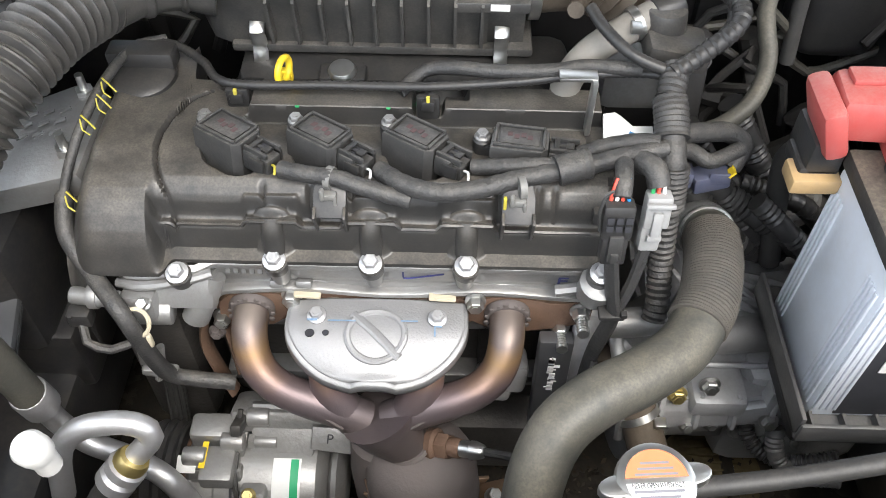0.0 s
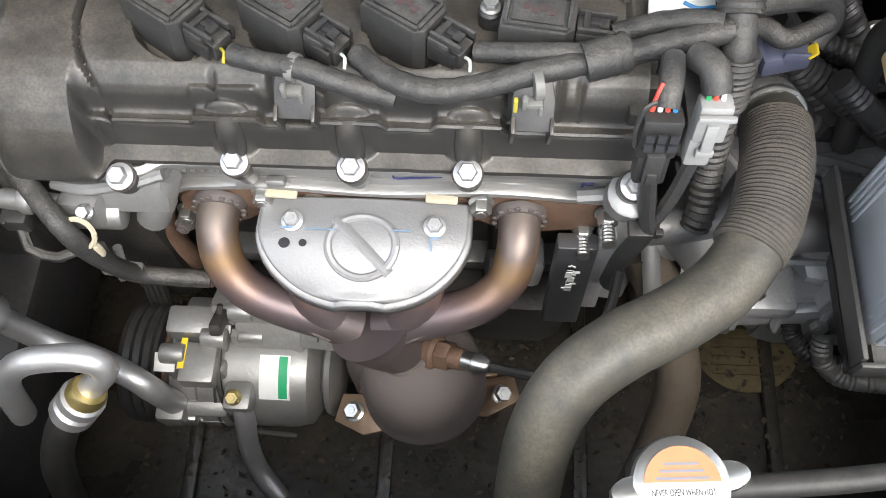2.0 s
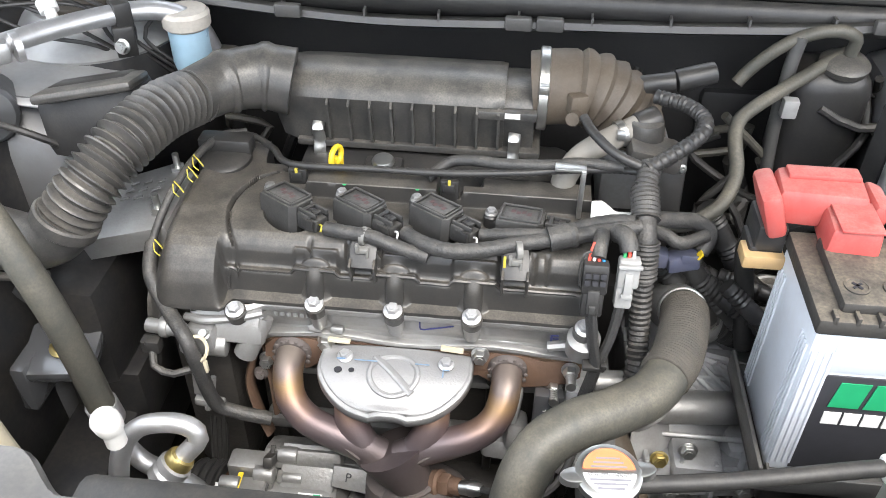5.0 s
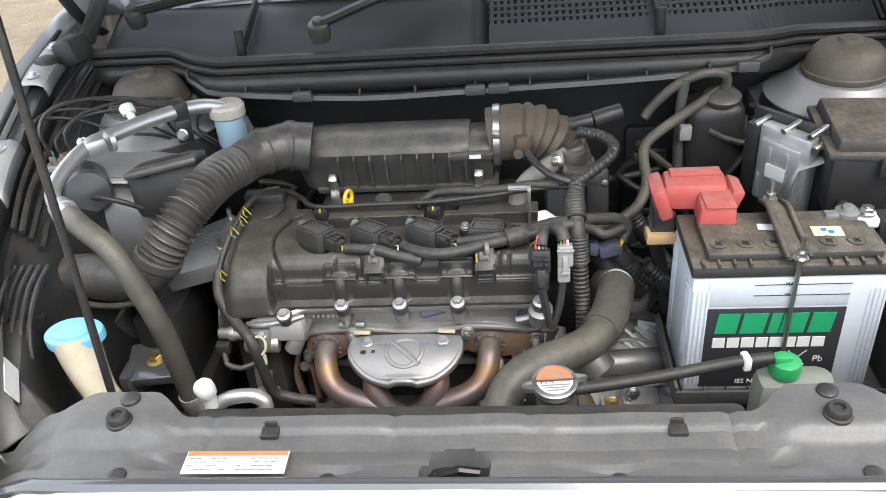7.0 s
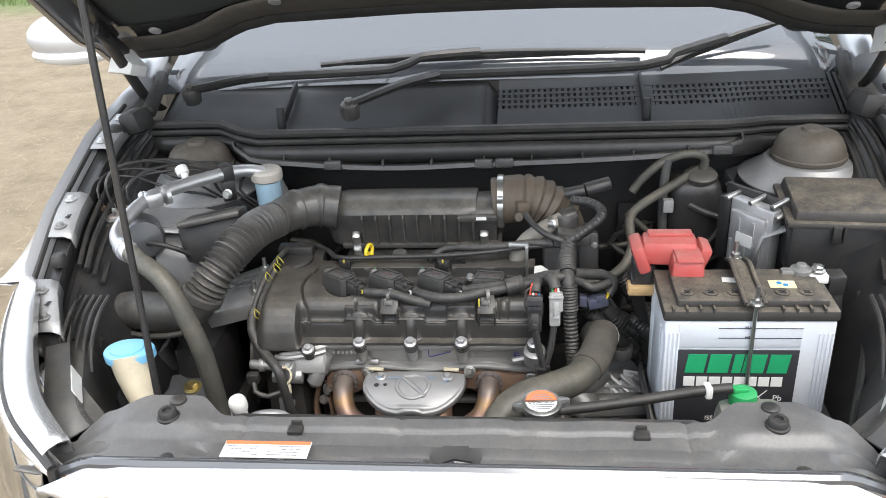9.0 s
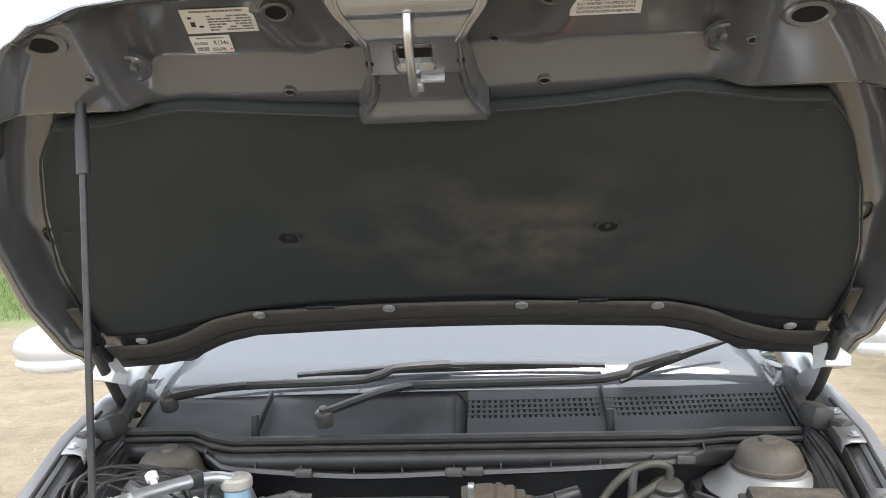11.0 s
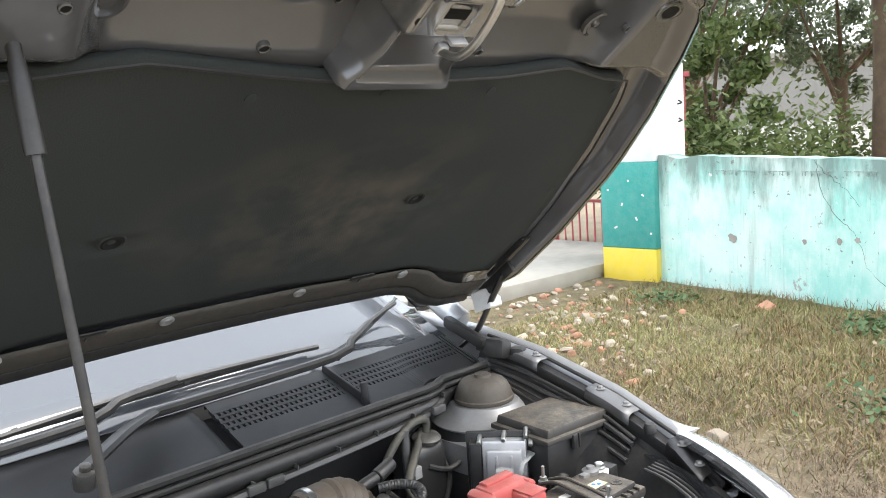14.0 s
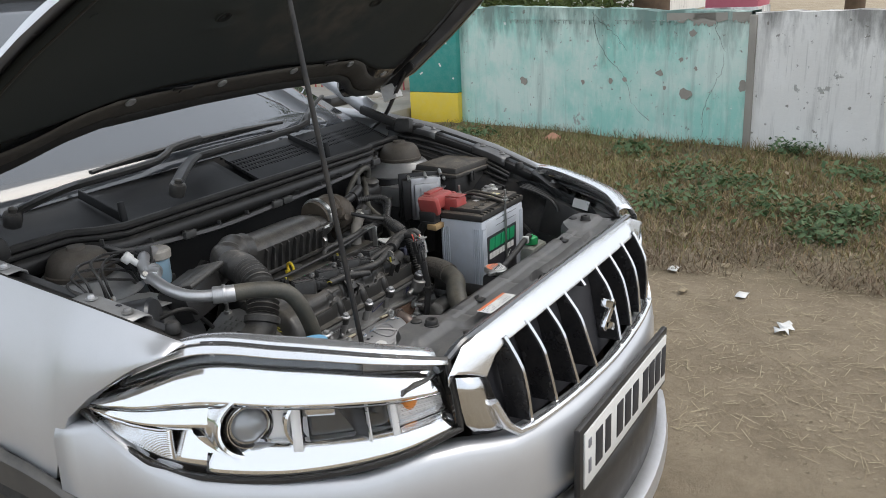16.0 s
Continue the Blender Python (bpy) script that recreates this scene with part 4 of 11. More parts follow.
vs = [0.722 + 0.256 * j / 64 for j in range(65)]
us = [-1 + 2 * i / 40 for i in range(41)]
latch = part("latch_bracket", Geo().sheet([[Vector((LX + u * latch_half(v), v, latch_w(u, v))) for u in us] for v in vs if v < 0.842]), UNDERPAINT, hood, "grey painted latch reinforcement pressing", sharp=45)
part("latch_plate", Geo().sheet([[Vector((LX + u * latch_half(v), v, latch_w(u, v) + 0.001)) for u in us] for v in vs if v > 0.836]), LATCHPAINT, latch, "shiny bright latch plate", sharp=45)
for v0, v1, k in ((0.905, 0.97, 0.8), (0.848, 0.90, 0.86)):
    run = [(LX + u * k * latch_half(v), v, latch_w(u * k, v) + 0.0015) for u, v in [(-1, v0 + (v1 - v0) * i / 10) for i in range(11)] + [(-1 + 0.2 * i, v1) for i in range(1, 11)] + [(1, v1 - (v1 - v0) * i / 10) for i in range(1, 11)]]
    part("pressed_bead", Geo().tube(run, 0.0026, 8, 0.006), LATCHPAINT, latch)
# Black box and discs paint the dark of the slot and bolt holes.
part("slot", Geo().box((LX, 0.872, -0.0056), (0.054, 0.016, 0.003), 0.001), HOLE, latch)
for x in (-0.047, 0.047):
    part("bolt_hole", Geo().lathe([(0.0055, 0), (0.0055, 0.0012)], (LX + x * 1.2, 0.862, -0.0002), (0, 0, 1), 16), HOLE, latch)
g = Geo().tube([(LX - 0.001, 0.95, 0.012), (LX - 0.001, 0.93, 0.034), (LX - 0.001, 0.88, 0.042), (LX - 0.002, 0.845, 0.036), (LX - 0.002, 0.828, 0.014), (LX - 0.002, 0.826, 0.002)], 0.0052, 12, 0.006)
part("striker", g, ZINC, latch, "bright steel striker")
g = Geo().box((LX + 0.02, 0.838, 0.004), (0.03, 0.006, 0.016), 0.002).box((LX, 0.826, 0.006), (0.016, 0.016, 0.012), 0.003)
part("striker_tab", g, BRIGHTALU, latch)


def sticker(name, x0, x1, v0, v1, w, label):
    return part(name, Geo().box(((x0 + x1) / 2, (v0 + v1) / 2, w), (x1 - x0, v1 - v0, 0.0012), 0.0003), PAPER, hood, label)


def bars(parent, x0, x1, ys, h, w, material=GREYINK, seed=1, gaps=0.25):
    rnd = random.Random(seed)
    g = Geo()
    for y in ys:
        x = x0
        while x < x1:
            n = min(x1 - x, rnd.uniform(0.004, 0.012))
            if rnd.random() > gaps * 0.4:
                g.box((x + n / 2, y, w), (n * 0.86, h, 0.0005), 0)
            x += n
    return part("print", g, material, parent)


def hood_text(text, size, x, v, w, material, parent, squeeze=1.0):
    """Lettering that reads upright from the front: x runs across, up is towards the nose."""
    m = Matrix.Translation((x, v, w)) @ pose(0, 0, 0)
    return lettering("print", text, size, m, material, parent, "CENTER", squeeze)


s1 = sticker("battery_sticker", -0.312, -0.217, 0.846, 0.887, -0.083, "white sticker with small printed battery instructions")
bars(s1, -0.28, -0.222, [0.8515 + 0.0046 * i for i in range(6)], 0.0022, -0.0822, GREYINK, 3)
bars(s1, -0.30, -0.23, [0.883], 0.0026, -0.0822, GREYINK, 4)
g = Geo().box((-0.300, 0.862, -0.0822), (0.006, 0.008, 0.0005)).box((-0.290, 0.858, -0.0822), (0.006, 0.003, 0.0005)).box((-0.302, 0.873, -0.0822), (0.005, 0.003, 0.0005))
part("diagram", g, INK, s1)
s2 = sticker("refrigerant_sticker", -0.313, -0.259, 0.811, 0.841, -0.083, "small white sticker about the refrigerant")
hood_text("USE ONLY", 0.0065, -0.300, 0.828, -0.0822, INK, s2, 0.62)
hood_text("R134a", 0.0105, -0.273, 0.8285, -0.0822, INK, s2, 0.75)
hood_text("DH-PR", 0.0085, -0.278, 0.8165, -0.0822, INK, s2, 0.75)
bars(s2, -0.309, -0.292, [0.8165, 0.82], 0.0022, -0.0822, GREYINK, 5)
bars(s2, -0.305, -0.266, [0.8375], 0.0022, -0.0822, GREYINK, 6)
part("dot", Geo().lathe([(0.0016, 0), (0.0016, 0.0004)], (-0.262, 0.817, -0.0823), (0, 0, 1), 10), REDINK, s2)
s3 = sticker("notice_sticker", 0.187, 0.277, 0.847, 0.886, -0.083, "white notice sticker with a blue heading")
part("heading", Geo().box((0.232, 0.8805, -0.0823), (0.088, 0.0085, 0.0006)), BLUEINK, s3)
hood_text("NOTICE", 0.0085, 0.232, 0.8805, -0.0818, PAPER, s3, 0.8)
for k, line in enumerate(("THIS VEHICLE USES SPECIAL BATTERY", "ONLY USE BATTERY TYPE APPROVED BY THE", "VEHICLE MANUFACTURER FOR THIS VEHICLE", "FOR MORE DETAILS REFER OWNERS MANUAL")):
    hood_text(line, 0.0058, 0.232, 0.8725 - 0.0066 * k, -0.0822, INK, s3, 0.62)

# prop rod
prop = thing("bonnet_prop", "thin grey steel rod propping the bonnet", "prop rod")
part("rod", Geo().tube([(-0.445, 0.107, 0.84), (-0.452, 0.155, 1.2), (-0.462, 0.215, 1.64)], 0.005, 10, 0.1), DARKBAY, prop)
part("sleeve", Geo().tube([(-0.4605, 0.209, 1.585), (-0.463, 0.219, 1.67), (-0.464, 0.223, 1.692)], lambda r: 0.0095 if r < 0.07 else 0.007, 12, 0.02), CLEANPLASTIC, prop, "black rubber sleeve")

# ---- nose: grille, lamps, number plate ----
grille = thing("grille", "black car grille with chrome slats and surround", "grille")
gx = [-0.43 + 0.86 * i / 30 for i in range(31)]
REAR = [(0.0, -0.100, 0.923), (0.2, -0.100, 0.922), (0.405, -0.099, 0.919), (0.438, -0.099, 0.912), (0.505, -0.110, 0.886)]
FRONT = [(0.0, -0.144, 0.896), (0.2, -0.143, 0.896), (0.345, -0.139, 0.894), (0.383, -0.136, 0.882), (0.415, -0.133, 0.848)]


def bar_edge(rows_, s):
    """Point of the bar's edge at s from -1 to 1."""
    a = min(0.9999, abs(s)) * (len(rows_) - 1)
    i = int(a)
    p = Vector(rows_[i]).lerp(Vector(rows_[i + 1]), a - i)
    return Vector((p.x if s >= 0 else -p.x, p.y, p.z))


def upper_bar():
    ss = [-1 + 2 * i / 64 for i in range(65)]
    rows = []
    for k, dz in ((0.0, -0.02), (0.0, -0.004), (0.03, 0.0), (0.25, 0.003), (0.5, 0.004), (0.75, 0.003), (0.97, 0.0), (1.0, -0.004)):
        rows.append([bar_edge(REAR, s).lerp(bar_edge(FRONT, s), k) + Vector((0, 0, dz)) for s in ss])
    rows.append([p + Vector((0, 0.012, -0.012)) for p in rows[-1]])
    return Geo().sheet(rows)


part("upper_bar", upper_bar(), SATIN, grille, "broad bright silver upper bar", sharp=40, thick=0.002)
g = Geo().sheet([[(x, -0.118 + 0.03 * (x / 0.43) ** 2, 0.90) for x in gx], [(x, -0.135 + 0.04 * (x / 0.43) ** 2, 0.85) for x in gx], [(x, -0.165 + 0.05 * (x / 0.43) ** 2, 0.70) for x in gx]])
part("backing", g, INK, grille, "black grille backing")
for k in range(9):
    x = 0.005 - 0.35 + k * 0.0875
    side = 1 if x > 0 else -1
    q = (x / 0.36) ** 2
    low = -0.207 + 0.03 * q
    pts = [(x, -0.136, 0.899), (x, -0.140, 0.893), (x - 0.002 * side, -0.166 + 0.006 * q, 0.858), (x - 0.003 * side, -0.176 + 0.008 * q, 0.84), (x - 0.006 * side, -0.192 + 0.016 * q, 0.79), (x - 0.014 * side, low, 0.735)]
    if abs(x - 0.005) < 0.02:
        pts = pts[:2] + [(x, -0.150, 0.88)]
    p = spline(pts, 0.012)
    g, c = Geo(), Geo()
    g.sheet([[w + Vector((-0.011, 0.045, 0)) for w in p], [w + Vector((-0.0068, 0, 0)) for w in p], [w + Vector((0.0068, 0, 0)) for w in p], [w + Vector((0.011, 0.045, 0)) for w in p]])
    s = part("slat", g, GLOSSBLACK, grille)
    c.tube([w + Vector((0, -0.0005, 0)) for w in p], 0.0072, 6, 0.05, False, True, 0.7)
    part("chrome_edge", c, CHROME, s)


def trim_low(x):
    q = (x / 0.36) ** 2
    return (x, -0.214 + 0.034 * q, 0.722 + 0.004 * q)


low = [(-0.412, -0.142, 0.80), (-0.392, -0.160, 0.748), (-0.372, -0.172, 0.728)] + [trim_low(x) for x in (-0.34, -0.2, 0.0, 0.2, 0.34)] + [(0.372, -0.172, 0.728), (0.392, -0.160, 0.748), (0.412, -0.142, 0.80)]
part("lower_trim", Geo().tube(low, 0.0125, 10, 0.02, True, True, 0.7), SATIN, grille, "thin bright lower trim")
for s in (-1, 1):
    edge_a = [(s * 0.414, -0.136, 0.85), (s * 0.408, -0.142, 0.82), (s * 0.400, -0.150, 0.785), (s * 0.392, -0.156, 0.755), (s * 0.386, -0.16, 0.738)]
    edge_b = [(s * 0.486, -0.114, 0.874), (s * 0.484, -0.117, 0.845), (s * 0.481, -0.121, 0.81), (s * 0.476, -0.125, 0.782), (s * 0.462, -0.132, 0.764)]
    mid = [tuple((Vector(p) + Vector(q)) / 2 + Vector((0, -0.004, 0))) for p, q in zip(edge_a, edge_b)]
    part("end_trim", Geo().sheet([[Vector(p) for p in e] for e in (edge_a, mid, edge_b)]), CHROME, grille, "polished corner of the surround", thick=0.004)
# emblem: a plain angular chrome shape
g = Geo()
for dx, dz, r in ((0.0, 0.024, 26), (0.0, -0.024, 26)):
    g.box((0.005 + dx, -0.203, 0.822 + dz), (0.062, 0.014, 0.018), 0.004, None, (0, r, 0))
g.box((0.005, -0.203, 0.822), (0.075, 0.014, 0.02), 0.004, None, (0, -38, 0))
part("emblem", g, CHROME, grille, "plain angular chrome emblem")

plate = thing("number_plate", "white number plate in a black frame", "number plate")
g = Geo().box((-0.012, -0.252, 0.63), (0.548, 0.014, 0.15), 0.005)
part("holder", g, CLEANPLASTIC, plate)
part("plate", Geo().box((-0.012, -0.2605, 0.63), (0.515, 0.004, 0.12), 0.001), PAPER, plate)
for k, (x, w) in enumerate(((-0.195, 0.036), (-0.145, 0.03), (-0.075, 0.036), (-0.025, 0.036), (0.025, 0.036), (0.092, 0.036), (0.137, 0.036), (0.182, 0.036), (0.226, 0.03))):
    part("bar", Geo().box((x - 0.002, -0.2632, 0.63), (w, 0.002, 0.075), 0.0005), INK, plate, "black bar in place of a character")
part("bar", Geo().box((-0.246, -0.2632, 0.612), (0.012, 0.002, 0.03), 0.0005), GREYINK, plate)
part("bar", Geo().box((-0.246, -0.2632, 0.662), (0.014, 0.002, 0.018), 0.0005), GREYINK, plate)

LAMP_TOP = [(0.487, -0.10, 0.905), (0.58, -0.02, 0.935), (0.655, 0.11, 0.954), (0.715, 0.255, 0.958), (0.775, 0.375, 0.905), (0.805, 0.47, 0.848)]
LAMP_LOW = [(0.482, -0.12, 0.775), (0.585, -0.04, 0.746), (0.69, 0.10, 0.728), (0.757, 0.26, 0.728), (0.79, 0.36, 0.762), (0.808, 0.472, 0.838)]


def lamp_grid(side, inset, nu=28, nv=12, bulge=0.028, a=0.0, b=1.0, lo=0.0, hi=1.0):
    top, low = spline(LAMP_TOP, 0.004), spline(LAMP_LOW, 0.004)
    rows = []
    for j in range(nv + 1):
        t = lerp(lo, hi, j / nv)
        r = []
        for i in range(nu + 1):
            u = lerp(a, b, i / nu)
            p = top[min(len(top) - 1, int(u * (len(top) - 1)))].lerp(low[min(len(low) - 1, int(u * (len(low) - 1)))], t)
            out = Vector((0.55 + 0.4 * u, -0.75 + 0.5 * u, 0)).normalized()
            k = math.sin(math.pi * t) ** 0.7 * math.sin(math.pi * min(1, u * 1.02)) ** 0.3 if 0 < t < 1 and u < 0.98 else 0
            p = p + out * (bulge * k - inset) + Vector((0, 0, inset * (0.5 - t) * -0.6))
            r.append(Vector((side * p.x, p.y, p.z)))
        rows.append(r)
    return rows


def lamp_rows(side, specs, a, b, nu=26, bulge=0.014):
    """Strip of the lamp's inside through rows given as (height, depth)."""
    return [lamp_grid(side, d, nu=nu, nv=1, bulge=bulge, a=a, b=b, lo=t, hi=t + 0.001)[0] for t, d in specs]


def head_lamp(side):
    lamp = thing("headlamp", "clear headlamp with chrome reflectors and projector", "headlamp", "pair of headlamps")
    part("lens", Geo().sheet(lamp_grid(side, 0.0)), LENS, lamp, "clear polycarbonate cover", thick=0.003).visible_shadow = False
    part("reflector", Geo().sheet(lamp_grid(side, 0.085, bulge=0.0)), LAMPDARK, lamp, "reflector back coloured dark so that gaps look shaded", sharp=25)
    rim = lamp_grid(side, 0.004)
    loop = rim[0] + [r[-1] for r in rim[1:]] + rim[-1][-2::-1] + [r[0] for r in rim[-2::-1]]
    part("gasket", Geo().tube(loop, 0.0068, 8, 0.02, False), CLEANPLASTIC, lamp, "black edge gasket")
    # Dark sheet paints the shaded gap below the crown.
    part("dark_strip", Geo().sheet(lamp_rows(side, ((0.05, 0.026), (0.09, 0.022), (0.13, 0.022), (0.16, 0.028)), 0.22, 0.86)), LAMPDARK, lamp, "dark strip painted for the gap under the clear crown", thick=0.003)
    brow = ((0.15, 0.030), (0.18, 0.026), (0.24, 0.021), (0.32, 0.014), (0.39, 0.010), (0.42, 0.010), (0.435, 0.014), (0.44, 0.034))
    part("upper_brow", Geo().sheet(lamp_rows(side, brow, 0.035, 0.955, 34)), LAMPCHROME, lamp, "mirror chrome brow", thick=0.003, sharp=40)
    part("brow_edge", Geo().tube(lamp_rows(side, ((0.437, 0.009),), 0.04, 0.95)[0], 0.0016, 6, 0.02, False), LAMPDARK, lamp, "fine dark seam")
    # Opaque pale strip paints the brightness seen through the clear lens edge.
    part("top_edge", Geo().sheet(lamp_grid(side, -0.0025, nv=6, bulge=0.028, lo=0.0, hi=0.055, b=0.8)), SATIN, lamp, "pale strip painting the brightness of the clear lens edge", thick=0.002)
    sweep = ((0.40, 0.026), (0.44, 0.021), (0.50, 0.015), (0.57, 0.009), (0.60, 0.009), (0.61, 0.014), (0.62, 0.03))
    part("side_sweep", Geo().sheet(lamp_rows(side, sweep, 0.60, 0.975)), LAMPCHROME, lamp, "mirror chrome outer reflector", thick=0.003, sharp=40)
    part("lower_mirror", Geo().sheet(lamp_rows(side, ((0.58, 0.045), (0.75, 0.035), (0.9, 0.022), (0.985, 0.012)), 0.56, 0.98)), LAMPCHROME, lamp, "mirror chrome lower reflector", thick=0.003)
    # Opaque pale crown paints reflections on the clear top of the lens.
    crown = []
    for inw, up in ((0.0, 0.001), (0.012, 0.008), (0.028, 0.010), (0.042, 0.006), (0.044, -0.012)):
        row = []
        for i in range(25):
            u = 0.03 + 0.87 * i / 24
            p = spline(LAMP_TOP, 0.004)
            p = p[int(u * (len(p) - 1))]
            o = Vector((0.55 + 0.4 * u, -0.75 + 0.5 * u, 0)).normalized()
            k = inw * math.sin(math.pi * min(1.0, u + 0.25)) ** 0.5 if u < 0.75 else inw * max(0.0, (0.9 - u) / 0.15) ** 0.5 * 0.3
            p = p - o * k + Vector((0, 0, up))
            row.append(Vector((side * p.x, p.y, p.z)))
        crown.append(row)
    part("lens_crown", Geo().sheet(crown), SATIN, lamp, "pale crown painting the reflections on the clear lens top", thick=0.002)
    rows_ = []
    for j in range(33):
        rows_.append(lamp_grid(side, 0.014 + (0.005 if j % 2 else 0.0), nu=20, nv=1, bulge=0.022, a=0.70, b=0.955, lo=0.62 + 0.29 * j / 32, hi=0.625 + 0.29 * j / 32)[0])
    part("side_ribs", Geo().sheet(rows_), LAMPCHROME, lamp, "finely ribbed side reflector", sharp=20, thick=0.002)
    part("lower_sweep", Geo().sheet(lamp_rows(side, ((0.80, 0.05), (0.83, 0.036), (0.87, 0.022), (0.91, 0.012), (0.95, 0.008), (0.975, 0.008)), 0.02, 0.62)), LAMPCHROME, lamp, "mirror chrome lower bezel", thick=0.003, sharp=40)
    # Pale sheet added behind the rings to brighten the lamp's inside.
    part("bezel", Geo().sheet(lamp_grid(side, 0.048, nu=30, bulge=0.0, a=0.02, b=0.66, lo=0.28, hi=0.9)), LAMPSILVER, lamp, "pale sheet added to brighten the lamp interior", thick=0.003)
    c = Vector((side * 0.676, 0.195, 0.811))
    ax = Vector((side * 0.5, -0.86, 0.04)).normalized()
    pr = part("projector", Geo().lathe([(0.085, -0.045), (0.074, -0.02), (0.066, 0.004), (0.0615, 0.012), (0.0605, 0.022), (0.057, 0.027), (0.052, 0.024), (0.047, 0.008), (0.040, 0.0)], c, ax, 40), LAMPCHROME, lamp, "chrome projector ring")
    part("shroud", Geo().lathe([(0.044, 0.004), (0.043, 0.018), (0.036, 0.02), (0.033, 0.006)], c, ax, 32), GLOSSBLACK, pr)
    part("bulb_lens", Geo().lathe([(0.035, 0.004), (0.033, 0.014), (0.026, 0.026), (0.016, 0.033), (0.006, 0.036), (0.001, 0.0365)], c, ax, 32), PROJGLASS, pr, "round projector glass")
    part("inner_ring", Geo().lathe([(0.041, 0.016), (0.0405, 0.022), (0.0385, 0.0225), (0.038, 0.016)], c, ax, 32), CHROME, pr)
    c2 = Vector((side * 0.620, 0.102, 0.812))
    ax2 = Vector((side * 0.5, -0.86, 0.04)).normalized()
    g = Geo().lathe([(0.048, -0.008), (0.05, 0.012), (0.046, 0.015), (0.04, 0.006), (0.026, -0.002), (0.008, -0.005)], c2, ax2, 36)
    part("main_beam_bowl", g, LAMPCHROME, lamp)
    # dark grey bowl behind a slanting chrome frame, then the indicator
    part("inner_bowl", Geo().sheet(lamp_grid(side, 0.040, nu=14, nv=6, bulge=0.0, a=0.17, b=0.37, lo=0.44, hi=0.80)), LAMPDARK, lamp, "dark grey bowl", thick=0.003)
    part("bowl_facet", Geo().sheet(lamp_grid(side, 0.030, nu=6, nv=3, bulge=0.0, a=0.30, b=0.38, lo=0.46, hi=0.58)), CHROME, lamp, "bright facet", thick=0.002)
    for u0, w in ((0.155, 0.012), (0.225, 0.008), (0.385, 0.024)):
        rows_ = lamp_grid(side, 0.022, nu=2, nv=8, bulge=0.004, a=u0, b=u0 + w, lo=0.40, hi=0.84)
        part("frame_bar", Geo().sheet(rows_), LAMPSILVER, lamp, "bright upright frame", thick=0.006)
    part("turn_bowl", Geo().sheet(lamp_grid(side, 0.045, nu=10, bulge=0.0, a=0.035, b=0.15, lo=0.36, hi=0.82)), LAMPSILVER, lamp, "silver indicator bowl", thick=0.003)
    at = lamp_grid(side, 0.030, nu=1, nv=1, bulge=0.0, a=0.115, b=0.12, lo=0.5, hi=0.52)[0][0]
    part("turn_bulb", Geo().sphere(at, 0.015, (1.0, 0.9, 1.5), 16), ORANGE, lamp, "amber indicator bulb")
    for k in range(9):
        g = Geo().sheet(lamp_grid(side, 0.019, nu=8, nv=1, bulge=0.0, a=0.03, b=0.145, lo=0.42 + 0.044 * k, hi=0.432 + 0.044 * k))
        part("turn_flute", g, LENS, lamp, "clear flute of the indicator", thick=0.002)


mirrored(head_lamp)

# ---- bay shell ----
shell = thing("engine_bay", "dark dusty car engine bay shell", "engine bay", kind="structure")
g = Geo().box((0, 0.83, 0.62), (1.5, 0.02, 0.78), 0.004)
for x in (-0.5, -0.2, 0.1, 0.35):
    g.box((x, 0.815, 0.7), (0.16, 0.02, 0.3), 0.012)
g.box((0, 0.80, 0.40), (1.4, 0.06, 0.2), 0.03)
part("firewall", g, mat("matt_black_firewall", (0.012, 0.0125, 0.014), 0.6, 0.0, (0.018, 0.017, 0.016), 8, 0.6, 0.15, 200, dust=0.2, dust_color=(0.06, 0.052, 0.045)), shell, "black painted firewall")
g = Geo().box((0, 0.4, 0.27), (1.4, 0.95, 0.015), 0)
for i in range(4):
    g.box((-0.36 + 0.24 * i, 0.3, 0.283), (0.018, 0.5, 0.012), 0.004)
g.box((0.1, 0.12, 0.284), (0.8, 0.014, 0.014), 0.004)
part("undertray", g, mat("dirty_splash_tray", (0.03, 0.029, 0.028), 0.28, 0.0, (0.018, 0.0175, 0.017), 10, 0.8, 0.4, 90, dust=0.5, dust_color=(0.15, 0.125, 0.09)), shell, "black splash tray with dried mud")
g = Geo().lathe([(0.072, 0.0), (0.072, 0.004), (0.066, 0.006), (0.001, 0.006)], (0.335, 0.40, 0.279), (0, 0, 1), 32)
for i in range(9):
    g.box((0.335, 0.352 + 0.012 * i, 0.2865), (0.09, 0.003, 0.003), 0)
part("drain_mesh", g, mat("muddy_mesh", (0.2, 0.155, 0.075), 0.8, 0, (0.1, 0.08, 0.045), 40, 0.8, 0.6, 120), shell, "muddy brown mesh over the drain")
